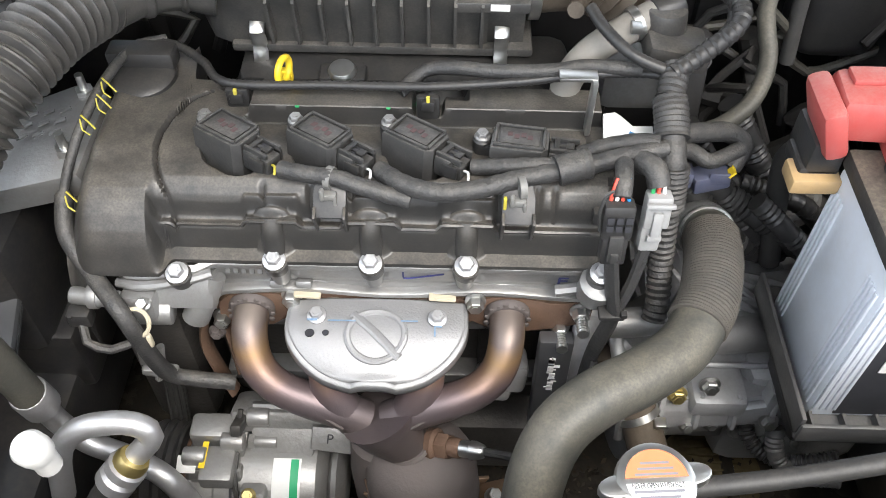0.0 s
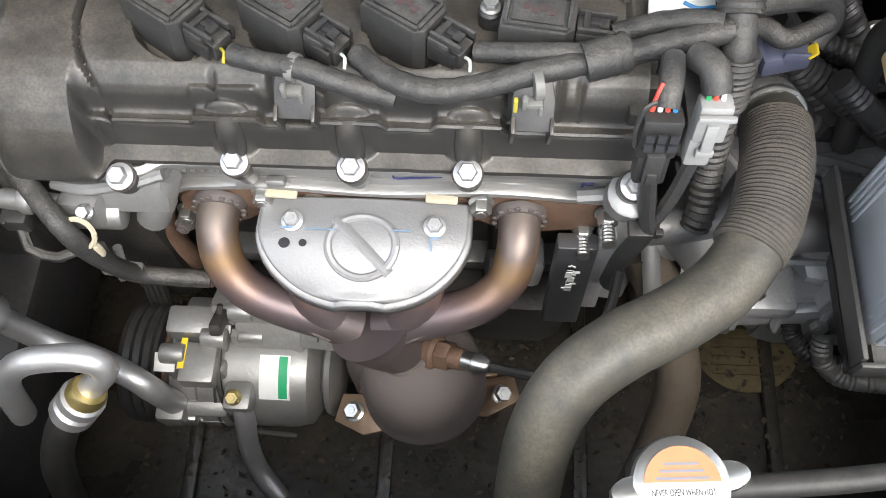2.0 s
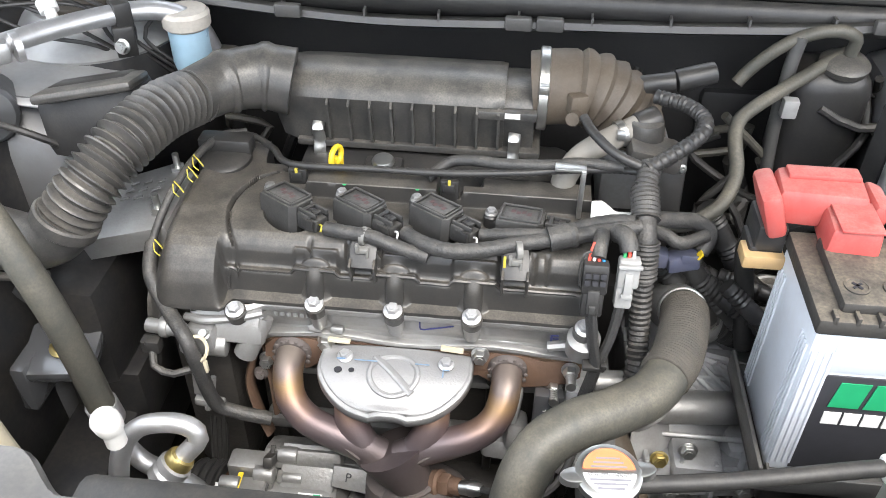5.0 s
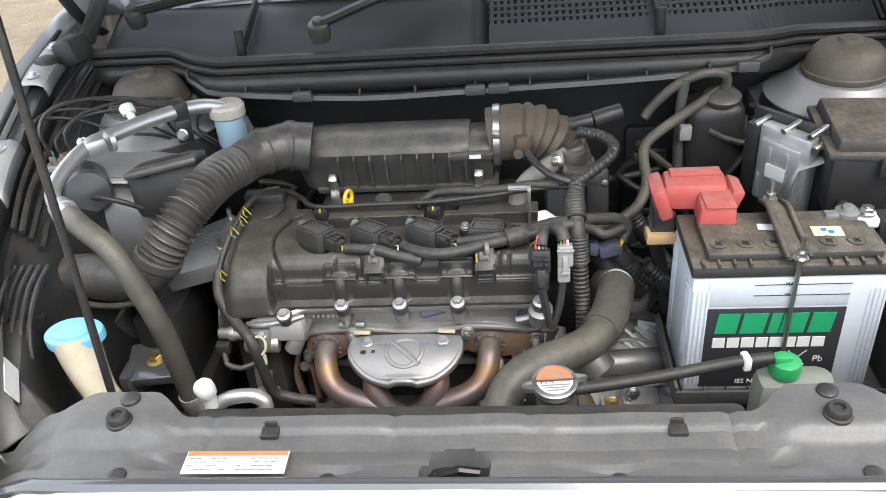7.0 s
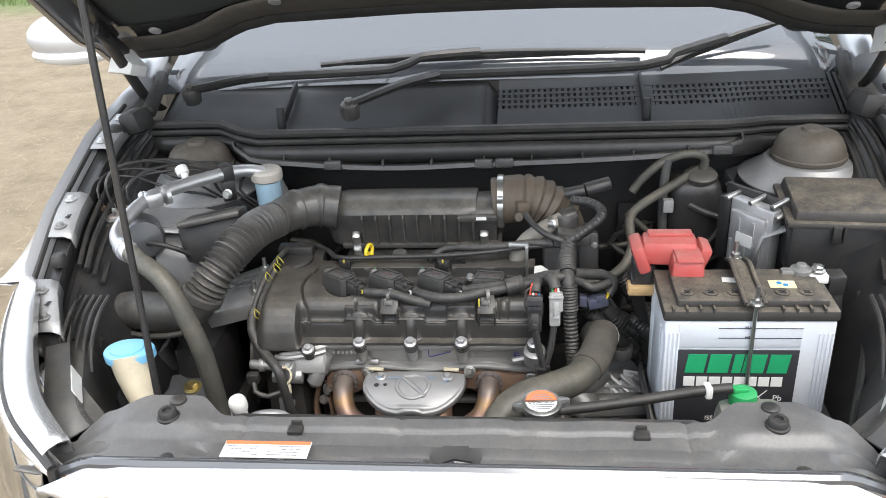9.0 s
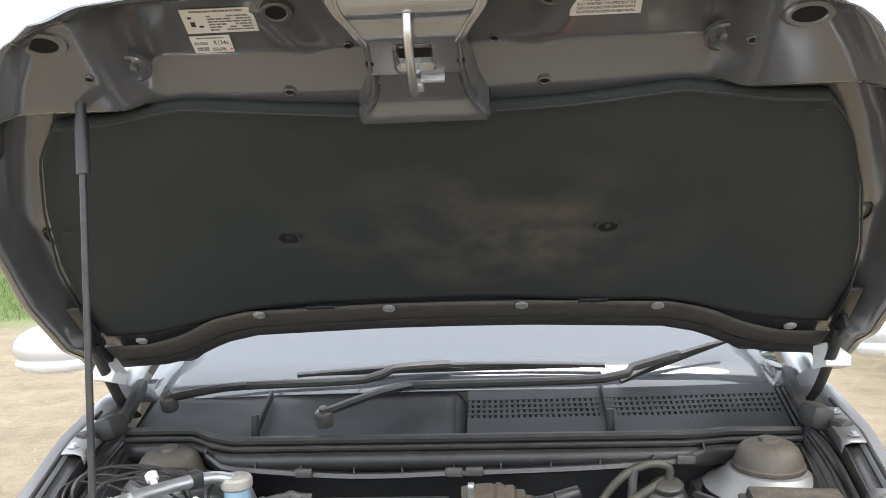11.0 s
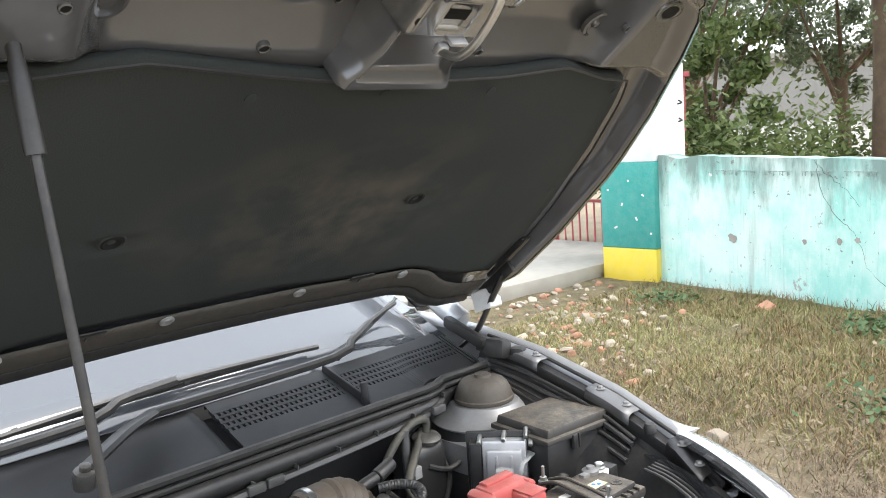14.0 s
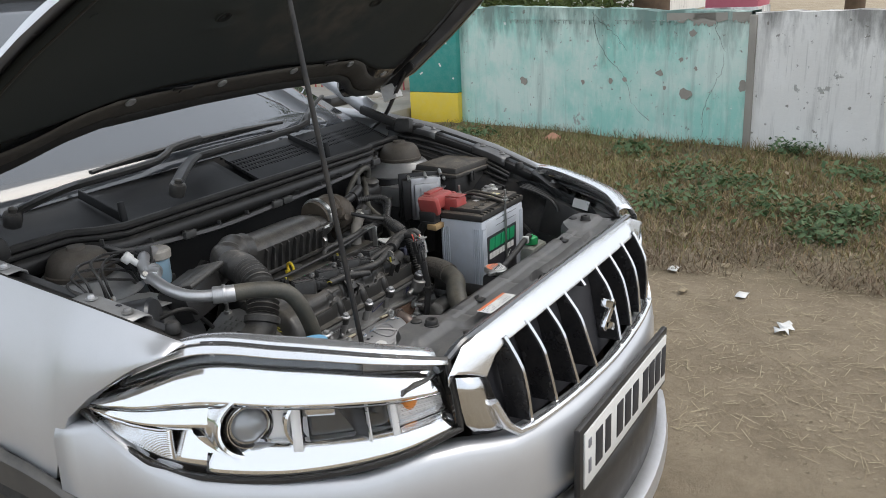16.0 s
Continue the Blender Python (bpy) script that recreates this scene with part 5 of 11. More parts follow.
for s in (-1, 1):
    g = Geo().box((s * 0.50, 0.42, 0.50), (0.09, 0.9, 0.14), 0.012)
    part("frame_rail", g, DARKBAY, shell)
    rows = []
    for y in [0.0 + 0.05 * i for i in range(18)]:
        xi, zi = fender_inner(y)
        xi = max(xi, 0.6)
        rows.append([Vector((s * x, y, z)) for x, z in ((xi - 0.024, zi - 0.022), (xi - 0.05, zi - 0.03), (xi - 0.06, zi - 0.055), (xi - 0.085, zi - 0.07), (0.60, 0.84 if y < 0.45 else 0.90), (0.56, 0.7), (0.55, 0.3))])
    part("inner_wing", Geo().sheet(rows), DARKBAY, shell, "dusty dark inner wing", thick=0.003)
    # painted shelf round the strut tower
    rows = []
    for y in [0.50 + 0.03 * i for i in range(12)]:
        xi, zi = fender_inner(y)
        rows.append([Vector((s * x, y, z)) for x, z in ((xi - 0.015, zi - 0.028), (xi - 0.045, zi - 0.034), (xi - 0.055, zi - 0.06), (0.69, 0.955), (0.62, 0.94), (0.54, 0.935), (0.485, 0.915), (0.47, 0.86))])
    part("tower_shelf", Geo().sheet(rows), BAYPAINT, shell, "dusty grey painted wing shelf", thick=0.003)
    tw = part("strut_tower", Geo().lathe([(0.122, 0.936), (0.124, 0.940), (0.116, 0.945), (0.098, 0.954), (0.086, 0.966), (0.078, 0.974), (0.03, 0.977)], (0.017 + s * 0.597, 0.725, 0), (0, 0, 1), 40), BAYPAINT, shell, "grey painted strut tower")
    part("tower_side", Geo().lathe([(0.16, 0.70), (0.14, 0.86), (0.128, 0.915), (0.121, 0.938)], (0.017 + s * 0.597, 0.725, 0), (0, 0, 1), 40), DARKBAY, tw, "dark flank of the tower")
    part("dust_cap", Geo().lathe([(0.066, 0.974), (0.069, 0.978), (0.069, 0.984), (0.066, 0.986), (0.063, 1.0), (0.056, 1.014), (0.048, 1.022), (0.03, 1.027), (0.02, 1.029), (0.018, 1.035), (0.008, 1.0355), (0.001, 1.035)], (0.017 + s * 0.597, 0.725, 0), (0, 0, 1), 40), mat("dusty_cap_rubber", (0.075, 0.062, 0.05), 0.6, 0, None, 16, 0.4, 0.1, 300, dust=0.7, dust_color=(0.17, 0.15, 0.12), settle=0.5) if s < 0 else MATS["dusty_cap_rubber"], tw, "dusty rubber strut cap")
    # channel along the top of the wing, with bright bolted plates over it
    g = Geo()
    pts = []
    for y in [0.16 + 0.025 * i for i in range(29)]:
        xi, zi = fender_inner(y)
        pts.append(Vector((s * (max(xi, 0.62) - 0.03), y, zi - 0.02)))
    side = Vector((s * 0.022, 0, 0))
    g.sheet([[p + side + Vector((0, 0, 0.004)) for p in pts], [p + side * 0.5 + Vector((0, 0, -0.008)) for p in pts], [p - side * 0.6 + Vector((0, 0, -0.010)) for p in pts], [p - side + Vector((0, 0, 0.0)) for p in pts], [p - side * 1.3 + Vector((0, 0, -0.02)) for p in pts]])
    channel = part("wing_channel", g, CLEANPLASTIC, shell, "black channel along the wing top", thick=0.003)
    part("channel_seal", Geo().tube([p + side * 0.9 + Vector((0, 0, 0.006)) for p in pts], 0.005, 8, 0.05, False), RUBBER, channel, "black rubber edge seal")
    for a, b in ((1, 5), (9, 14), (20, 26)):
        run = pts[a:b + 1]
        g = Geo().sheet([[p + side * k + Vector((0, 0, dz)) for p in run] for k, dz in ((1.2, 0.004), (0.9, 0.010), (-0.5, 0.011), (-1.1, 0.006), (-1.3, -0.012))])
        plate = part("wing_plate", g, (DARKBAY if b < 8 else WINGPAINT) if s > 0 else BAYPAINT, shell, "bolted mounting plate", thick=0.002)
        for k in (a + 1, b - 1):
            part("plate_bolt", hexbolt(Geo(), pts[k] + Vector((0, 0, 0.011)), (0, 0, 1), 0.006, 0.006, 0.011), DARKALU if s > 0 or k % 2 == 0 else BRIGHTALU, plate)
        if s < 0:
            part("slot", Geo().box(pts[(a + b) // 2] - side * 0.4 + Vector((0, 0, 0.0125)), (0.006, 0.012, 0.001), 0), INK, plate)
    part("buffer_stop", Geo().lathe([(0.013, 0), (0.014, 0.004), (0.012, 0.016), (0.009, 0.02), (0.001, 0.0205)], pts[7] - side * 0.6 + Vector((0, 0, -0.004)), (0, 0, 1), 20), RUBBER, shell, "black rubber stop")
    for k in range(4):
        off = side * -(1.6 + 0.5 * k)
        part("wing_cable", Geo().tube([p + off + Vector((0, 0, -0.026 - 0.012 * k + 0.006 * math.sin(i * 0.7 + k))) for i, p in enumerate(pts[8:27:3])], 0.0045 + 0.001 * (k % 2), 8, 0.03), (RUBBER, CLEANPLASTIC)[k % 2], shell)
    # ribbed duct under the plate beside the lamp
    for k in range(5):
        q0 = pts[3] - side * (1.5 + 0.55 * k)
        part("duct_rib", Geo().tube([q0 + Vector((0, 0.05, -0.004)), q0 + Vector((-s * 0.004, 0, -0.012)), q0 + Vector((-s * 0.016, -0.06, -0.032)), q0 + Vector((-s * 0.02, -0.08, -0.06))], 0.0038, 8, 0.012), CLEANPLASTIC, shell, "ribbed black duct edge")

# radiator and its cover panel
radiator = thing("radiator", "black radiator with fan shroud", "radiator")
g = Geo().box((0.0, 0.02, 0.6), (0.62, 0.03, 0.5), 0.004)
part("core", g, DARKBAY, radiator)
part("top_tank", Geo().box((0.0, 0.03, 0.855), (0.62, 0.05, 0.05), 0.012), CLEANPLASTIC, radiator)
g = Geo().box((-0.14, 0.055, 0.6), (0.34, 0.03, 0.44), 0.01)
part("fan_shroud", g, CLEANPLASTIC, radiator)
g = Geo().box((0.108, 0.10, 0.812), (0.05, 0.09, 0.045), 0.008).cyl((0.105, 0.119, 0.806), (0.105, 0.119, 0.843), 0.018, 0.018, 18)
part("filler_neck", g, CLEANPLASTIC, radiator)
cap = part("radiator_cap", Geo().lathe([(0.027, 0.0), (0.0285, 0.004), (0.0275, 0.009), (0.024, 0.0105), (0.001, 0.011)], (0.105, 0.119, 0.842), (0, -0.1, 1), 36).prism([(0.026 + 0.015 * math.cos(a), 0.009 * math.sin(a)) for a in [i * math.pi / 8 - math.pi / 2 for i in range(9)]] + [(-0.026 - 0.015 * math.cos(a), -0.009 * math.sin(a)) for a in [i * math.pi / 8 - math.pi / 2 for i in range(9)]], 0.002, 0.009, pose(0.105, 0.119, 0.842, -5, 0, 12), 0.002), ZINC, radiator, "steel pressure cap with printed warning")
CAPM = pose(0.105, 0.119, 0.842, 5.7, 0, 4) @ pose(0, 0, 0.0113)
part("orange_print", Geo().prism([(0.022 * math.cos(a), 0.022 * math.sin(a)) for a in [radians(5) + i * radians(170) / 14 for i in range(15)]], 0, 0.0004, CAPM), ORANGEINK, cap)
part("white_print", Geo().prism([(0.022 * math.cos(a), 0.022 * math.sin(a)) for a in [radians(185) + i * radians(170) / 14 for i in range(15)]], 0, 0.0004, CAPM), PAPER, cap)
for k, line in enumerate(("NEVER OPEN WHEN HOT",)):
    lettering("print", line, 0.0052, CAPM @ pose(0, -0.004, 0.0005), INK, cap, "CENTER", 0.6)
g = Geo()
for k in range(3):
    g.box((0, -0.008 - 0.004 * k, 0.0006), (0.034 - 0.006 * k, 0.0018, 0.0003), 0, CAPM)
for k in range(3):
    g.box((0, 0.004 + 0.004 * k, 0.0006), (0.03 - 0.005 * k, 0.0016, 0.0003), 0, CAPM)
part("fine_print", g, GREYINK, cap)

cover = thing("slam_panel_cover", "dusty black plastic radiator cover panel with sticker", "cover panel")


def panel_z(x, y):
    ax = abs(x)
    pad = soft((ax - 0.30) / 0.05) * soft((0.465 - ax) / 0.03)
    z = 0.897
    z += 0.013 * pad * soft((y + 0.03) / 0.02)
    z -= 0.012 * soft((y + 0.058) / 0.006) * (1 - soft((y + 0.040) / 0.006)) * (1 - pad)
    z += 0.006 * soft((y + 0.012) / 0.006) * (1 - pad)
    z -= 0.022 * soft((ax - 0.46) / 0.05)
    for cx in (-0.13, 0.155):
        z -= 0.010 * math.exp(-((x - cx) / 0.03) ** 2 - ((y + 0.062) / 0.016) ** 2)
    for cx in (-0.27, -0.07, 0.075, 0.28):
        z -= 0.004 * math.exp(-((x - cx) / 0.004) ** 2) * soft((y + 0.05) / 0.01)
    z += 0.003 * noise.noise(Vector((x * 12, y * 20, 0)))
    return z


px = [-0.56 + 1.12 * i / 140 for i in range(141)]


def panel_rear(x):
    ax = abs(x)
    return 0.012 + 0.034 * soft((ax - 0.30) / 0.05) - 0.028 * soft((ax - 0.415) / 0.04) - 0.03 * soft((ax - 0.46) / 0.05)


def panel_front(x):
    return -0.094 + 0.02 * max(0, abs(x) - 0.42) / 0.1


rows = []
for j in range(33):
    t = j / 32
    r = []
    for x in px:
        y = lerp(panel_front(x), panel_rear(x), t)
        z = panel_z(x, y)
        if abs(x + 0.002) < 0.034 * math.sqrt(max(0.0, 1 - max(0, (y + 0.055) / 0.022) ** 2)) and y > -0.072:
            z -= 0.035
        r.append(Vector((x, y, z)))
    rows.append(r)
rows.append([p + Vector((0, 0.006, -0.012)) for p in rows[-1]])
rows.append([p + Vector((0, 0.0, -0.03)) for p in rows[-1]])
part("panel", Geo().sheet(rows), PANELGREY, cover, sharp=30, thick=0.003)
lipx = [x for x in px if abs(x) < 0.5]
part("front_strip", Geo().tube([(x, -0.097 + 0.02 * max(0, abs(x) - 0.42) / 0.1, 0.917 - 0.030 * soft((abs(x) - 0.42) / 0.08)) for x in lipx], 0.0095, 8, 0.05, False, True, 0.8), UNDERPAINT, cover, "smooth grey edge strip")
for s in (-1, 1):
    x = 0.005 + s * 0.38
    g = Geo().lathe([(0.0145, 0.0), (0.0145, 0.003), (0.012, 0.004), (0.012, 0.011), (0.0105, 0.013), (0.006, 0.013), (0.0055, 0.009), (0.003, 0.008)], (x, 0.0, 0.908), (0, 0, 1), 20)
    part("bonnet_buffer", g, RUBBER, cover, "black rubber bonnet buffer")
    part("push_rivet", Geo().lathe([(0.0115, 0), (0.011, 0.003), (0.008, 0.005), (0.003, 0.005)], (x, 0.034, 0.909), (0, 0, 1), 18), CLEANPLASTIC, cover)
for x in (-0.355, -0.135, 0.16, 0.40):
    z = panel_z(x, -0.066)
    part("push_rivet", Geo().lathe([(0.0095, 0), (0.0095, 0.002), (0.006, 0.0035), (0.003, 0.003)], (x, -0.066, z), (0, 0, 1), 16), CLEANPLASTIC, cover)
for x in (-0.205, 0.225):
    g = Geo().box((x, -0.010, 0.900), (0.02, 0.016, 0.006), 0.002).box((x, -0.002, 0.905), (0.014, 0.004, 0.008), 0.002)
    part("clip_tab", g, CLEANPLASTIC, cover)
g = Geo().box((0.0, -0.05, 0.868), (0.07, 0.03, 0.016), 0.005).tube([(-0.02, -0.05, 0.878), (0.0, -0.052, 0.888), (0.02, -0.05, 0.882)], 0.005, 8)
part("bonnet_catch", g, GLOSSBLACK, cover, "black bonnet catch")
wl = part("warning_sticker", Geo().box((-0.228, -0.060, 0.9095), (0.108, 0.03, 0.0012), 0.0003, None, (0, 0, 0)), PAPER, cover, "white sticker with a red heading")
part("heading", Geo().box((-0.228, -0.0485, 0.9103), (0.106, 0.006, 0.0006)), ORANGEINK, wl)
rnd = random.Random(9)
g = Geo()
for yy in (-0.055, -0.060, -0.065, -0.070):
    for x0, x1 in ((-0.278, -0.236), (-0.226, -0.184)):
        x = x0
        while x < x1 - 0.004:
            n = rnd.uniform(0.003, 0.01)
            if rnd.random() > 0.2:
                g.box((x + n / 2, yy, 0.9103), (n * 0.85, 0.0014, 0.0004), 0)
            x += n
part("print", g, GREYINK, wl)
for s in (-1, 1):
    g = Geo().sheet([[(s * 0.52, -0.03, 0.885), (s * 0.585, 0.06, 0.89), (s * 0.63, 0.16, 0.91)], [(s * 0.48, 0.03, 0.885), (s * 0.55, 0.10, 0.885), (s * 0.59, 0.20, 0.90)], [(s * 0.48, 0.05, 0.82), (s * 0.53, 0.12, 0.8), (s * 0.57, 0.22, 0.8)]])
    part("corner_cover", g, GREYPLASTIC, cover, thick=0.004)
for s in (-1, 1):
    q = pose(s * 0.54, 0.075, 0.905, 18, 0, s * 62)
    lb = part("wing_label", Geo().box((0, 0, 0), (0.066, 0.0014, 0.026), 0, q), PAPER, shell, "white paper label")
    g = Geo()
    for u in range(7):
        for v in range(7):
            if (u * 5 + v * 3 + u * v) % 3:
                g.box((-0.0285 + 0.0026 * u, -0.0012, -0.008 + 0.0026 * v), (0.0025, 0.0012, 0.0025), 0, q)
    for v in range(2):
        g.box((0.01, -0.0012, 0.005 - v * 0.007), (0.034, 0.0012, 0.0022), 0, q)
    part("print", g, INK, lb)

# ---- engine ----
engine = thing("engine", "dusty car engine with black valve cover and aluminium head", "engine")


TOWERS = (-0.199, -0.111, -0.025)
GROOVE = [(0.360, -0.2855), (0.372, -0.289), (0.385, -0.297), (0.40, -0.303), (0.42, -0.307), (0.44, -0.307), (0.46, -0.302), (0.475, -0.295), (0.488, -0.286), (0.497, -0.272)]
POCKETS = ((-0.236, 0.418), (-0.153, 0.417), (-0.068, 0.418), (0.028, 0.417))
FRONT_Z = [(0.33, 0.797), (0.345, 0.7985), (0.3565, 0.803), (0.3585, 0.8262), (0.3600, 0.8290), (0.3625, 0.8300), (0.3680, 0.8285), (0.3705, 0.832), (0.3725, 0.846), (0.376, 0.853), (0.381, 0.8585), (0.388, 0.863), (0.40, 0.8665), (0.42, 0.868), (0.60, 0.868)]
DOME_Z = [(0.329, 0.797), (0.333, 0.807), (0.339, 0.822), (0.346, 0.835), (0.355, 0.8465), (0.364, 0.8545), (0.375, 0.8605), (0.388, 0.865), (0.405, 0.8675), (0.42, 0.868), (0.60, 0.868)]


def cover_z(x, y):
    """Upper face of the valve cover."""
    z = curve1(FRONT_Z, y)
    for bx in TOWERS:
        d = abs(x - bx)
        # round tower that runs back from each bolt into the wall, with a raised arch over it
        if d < 0.03:
            z += 0.0085 * soft((0.0275 - d) / 0.006) * soft((y - 0.3585) / 0.004) * soft((0.378 - y) / 0.006)
            if d < 0.0165:
                ramp = lerp(0.803, 0.846, soft((y - 0.349) / 0.020)) - 0.012 * (1 - math.sqrt(1 - (d / 0.0166) ** 2))
                if y > 0.349:
                    z = max(z, ramp)
    # folds in the wall behind the ledge
    for bx in (-0.206, 0.052, -0.165, -0.128, 0.002, 0.038):
        z -= 0.006 * math.exp(-((x - bx) / 0.0022) ** 2) * soft((y - 0.369) / 0.003) * soft((0.388 - y) / 0.008)
    # lowered floor round the coils, deep pockets under them
    z -= 0.006 * soft((x + 0.222 + 0.5 * (y - 0.40)) / 0.006) * soft((y - 0.396) / 0.005) * soft((0.463 - y) / 0.003) * soft((0.088 - x) / 0.005)
    for cx, cy in POCKETS:
        dx, dy = x - cx, y - cy
        u, w = dx * 0.848 - dy * 0.53, dx * 0.53 + dy * 0.848
        z -= 0.014 * soft((0.034 - math.hypot(u, w * 1.25)) / 0.005)
    # shadow gap and raised rear rail
    right = soft((x + 0.235) / 0.006)
    z -= 0.008 * soft((y - 0.4595) / 0.002) * soft((0.4665 - y) / 0.002) * right
    gap = max(soft((0.016 - abs(x + 0.063)) / 0.004), soft((0.014 - abs(x + 0.243)) / 0.004))
    z += 0.010 * soft((y - 0.4665) / 0.002) * right * (1 - gap)
    z -= 0.012 * soft((y - 0.480) / 0.003) * soft((0.02 - abs(x + 0.045)) / 0.004)
    z -= 0.05 * soft((y - 0.499) / 0.006) * soft((x + 0.268) / 0.02)
    # chain case dome
    dome = soft((-0.299 - x) / 0.0085)
    zd = curve1(DOME_Z, y) - 0.05 * soft((-0.350 - x) / 0.04) ** 2 - 0.06 * soft((y - 0.56) / 0.02)
    zd += 0.004 * math.exp(-((x + 0.355) / 0.02) ** 2) * soft((y - 0.40) / 0.02)
    z = lerp(z, zd, dome)
    # curved groove between the two halves of the cover
    gx_ = curve1(GROOVE, y)
    if 0.358 < y < 0.5:
        z -= 0.006 * math.exp(-((x - gx_) / 0.0019) ** 2)
        z += 0.0012 * soft((gx_ - x) / 0.003) * soft((x - gx_ + 0.03) / 0.02)
    return z + 0.0006 * noise.noise(Vector((x * 60, y * 60, 0)))


nx, ny = 300, 170
rows = []
for j in range(ny + 1):
    y = 0.3455 + (0.515 - 0.3455) * j / ny
    r = []
    for i in range(nx + 1):
        x = -0.392 + (0.098 + 0.392) * i / nx
        yy = y
        if x < -0.29:
            k = soft((-0.29 - x) / 0.012)
            yy = lerp(y, 0.329 + (0.575 - 0.329) * (j / ny) ** 1.1, k)
        r.append(Vector((x, yy, cover_z(x, yy))))
    rows.append(r)
rows = [[p + Vector((0, 0.006, -0.008)) for p in rows[0]], [p + Vector((0, -0.0005, -0.004)) for p in rows[0]]] + rows + [[p + Vector((0, 0, -0.05)) for p in rows[-1]]]
rows = [[r[0] + Vector((0.004, 0, -0.06))] + r + [r[-1] + Vector((-0.002, 0, -0.03))] for r in rows]
cover_part = part("valve_cover", Geo().sheet(rows), COVER, engine, "dusty black plastic valve cover", sharp=40)
# lip bead along the stepped front
g = Geo()
bead = [Vector((x, 0.3605 - 0.001 * max(soft((0.03 - abs(x - bx)) / 0.008) for bx in TOWERS), cover_z(x, 0.3615) + 0.0004)) for x in [-0.294 + 0.003 * i for i in range(127)]]
g.tube(bead, 0.0021, 6, 0.05, False)
part("bead", g, COVER, cover_part)
for bx, by, bz in ((-0.286, 0.334, 0.797), (-0.199, 0.346, 0.804), (-0.111, 0.343, 0.806), (-0.025, 0.340, 0.809), (0.095, 0.333, 0.812)):
    g = Geo().lathe([(0.0115, -0.014), (0.012, -0.004), (0.012, 0.0), (0.011, 0.001), (0.010, 0.001)], (bx, by + 0.001, bz - 0.006), (0, -0.35, 1), 20)
    part("bolt_boss", g, COVER, engine)
    if bx in TOWERS:
        part("bolt_tower", Geo().tube([(bx, 0.3565, 0.794), (bx, 0.358, 0.810), (bx, 0.3615, 0.824), (bx, 0.368, 0.835)], 0.0108, 20, 0.003), COVER, cover_part, "rounded tower behind the bolt")
    part("cover_bolt", hexbolt(Geo(), (bx, by, bz - 0.004), (0, -0.35, 1), 0.0066, 0.007, 0.0105), BRIGHTALU, engine, "bright flanged cover bolt")
# harness brackets standing on the cover
for bx, by, bz, tag in ((-0.145, 0.372, 0.862, 1), (0.018, 0.364, 0.868, 2)):
    b = part("clip_bracket", Geo().prism([(-0.014, -0.022), (0.014, -0.022), (0.0145, 0.0), (0.012, 0.012), (0.006, 0.018), (-0.006, 0.018), (-0.012, 0.012), (-0.0145, 0.0)], 0, 0.004, pose(bx, by, bz, 40, 0, 0), 0.001), CLEANPLASTIC, engine, "black harness bracket")
    g = Geo().box((bx, by - 0.006, bz + 0.003), (0.013, 0.008, 0.007), 0.002).box((bx - 0.006, by - 0.008, bz + 0.006), (0.004, 0.006, 0.012), 0.0015).box((bx + 0.005, by - 0.009, bz - 0.002), (0.003, 0.005, 0.014), 0.001)
    part("clip", g, CLIPGREY, b, "dusty grey plastic clip")
    for s in (-1, 1):
        part("bracket_rib", Geo().box((bx + s * 0.013, by - 0.012, bz - 0.022), (0.003, 0.012, 0.034), 0.001, None, (20, 0, 0)), COVER, b)
    if tag == 2:
        part("clip_tab", Geo().box((bx - 0.012, by - 0.008, bz + 0.002), (0.003, 0.004, 0.016), 0.0008), TIEYELLOW, b)
for cx, cy, cz in ((-0.242, 0.480, 0.885), (-0.063, 0.470, 0.889)):
    b = part("rear_clip", Geo().box((cx, cy, cz - 0.012), (0.022, 0.008, 0.03), 0.003).box((cx, cy - 0.002, cz - 0.005), (0.013, 0.013, 0.012), 0.002), CLEANPLASTIC, engine, "black rear harness clip")
    part("clip_tab", Geo().box((cx, cy - 0.006, cz + 0.002), (0.0035, 0.004, 0.008), 0.001), TIEYELLOW, b)
for k in range(5):
    part("end_step", Geo().box((0.096, 0.372 + 0.02 * k, 0.842 + 0.003 * k), (0.022, 0.014, 0.016), 0.003), COVER, cover_part)
g = Geo()
for x, y in ((-0.27, 0.43), (-0.185, 0.468), (-0.10, 0.468), (-0.075, 0.485), (0.0, 0.425)):
    g.lathe([(0.0022, 0), (0.0022, 0.0006)], (x, y, cover_z(x, y) + 0.0005), (0, 0, 1), 8)
part("paint_dot", g, GREEN, cover_part)

# oil filler cap
cap_c = Vector((-0.342, 0.517, 0.861))
oil = part("oil_cap", Geo().lathe([(0.031, -0.01), (0.033, 0.0), (0.032, 0.013), (0.027, 0.017), (0.001, 0.0175)], cap_c, (0, -0.12, 1), 32), CLEANPLASTIC, engine, "black oil filler cap")
part("cap_grip", Geo().box((cap_c.x - 0.001, cap_c.y + 0.014, cap_c.z + 0.022), (0.066, 0.026, 0.022), 0.005), CLEANPLASTIC, oil)


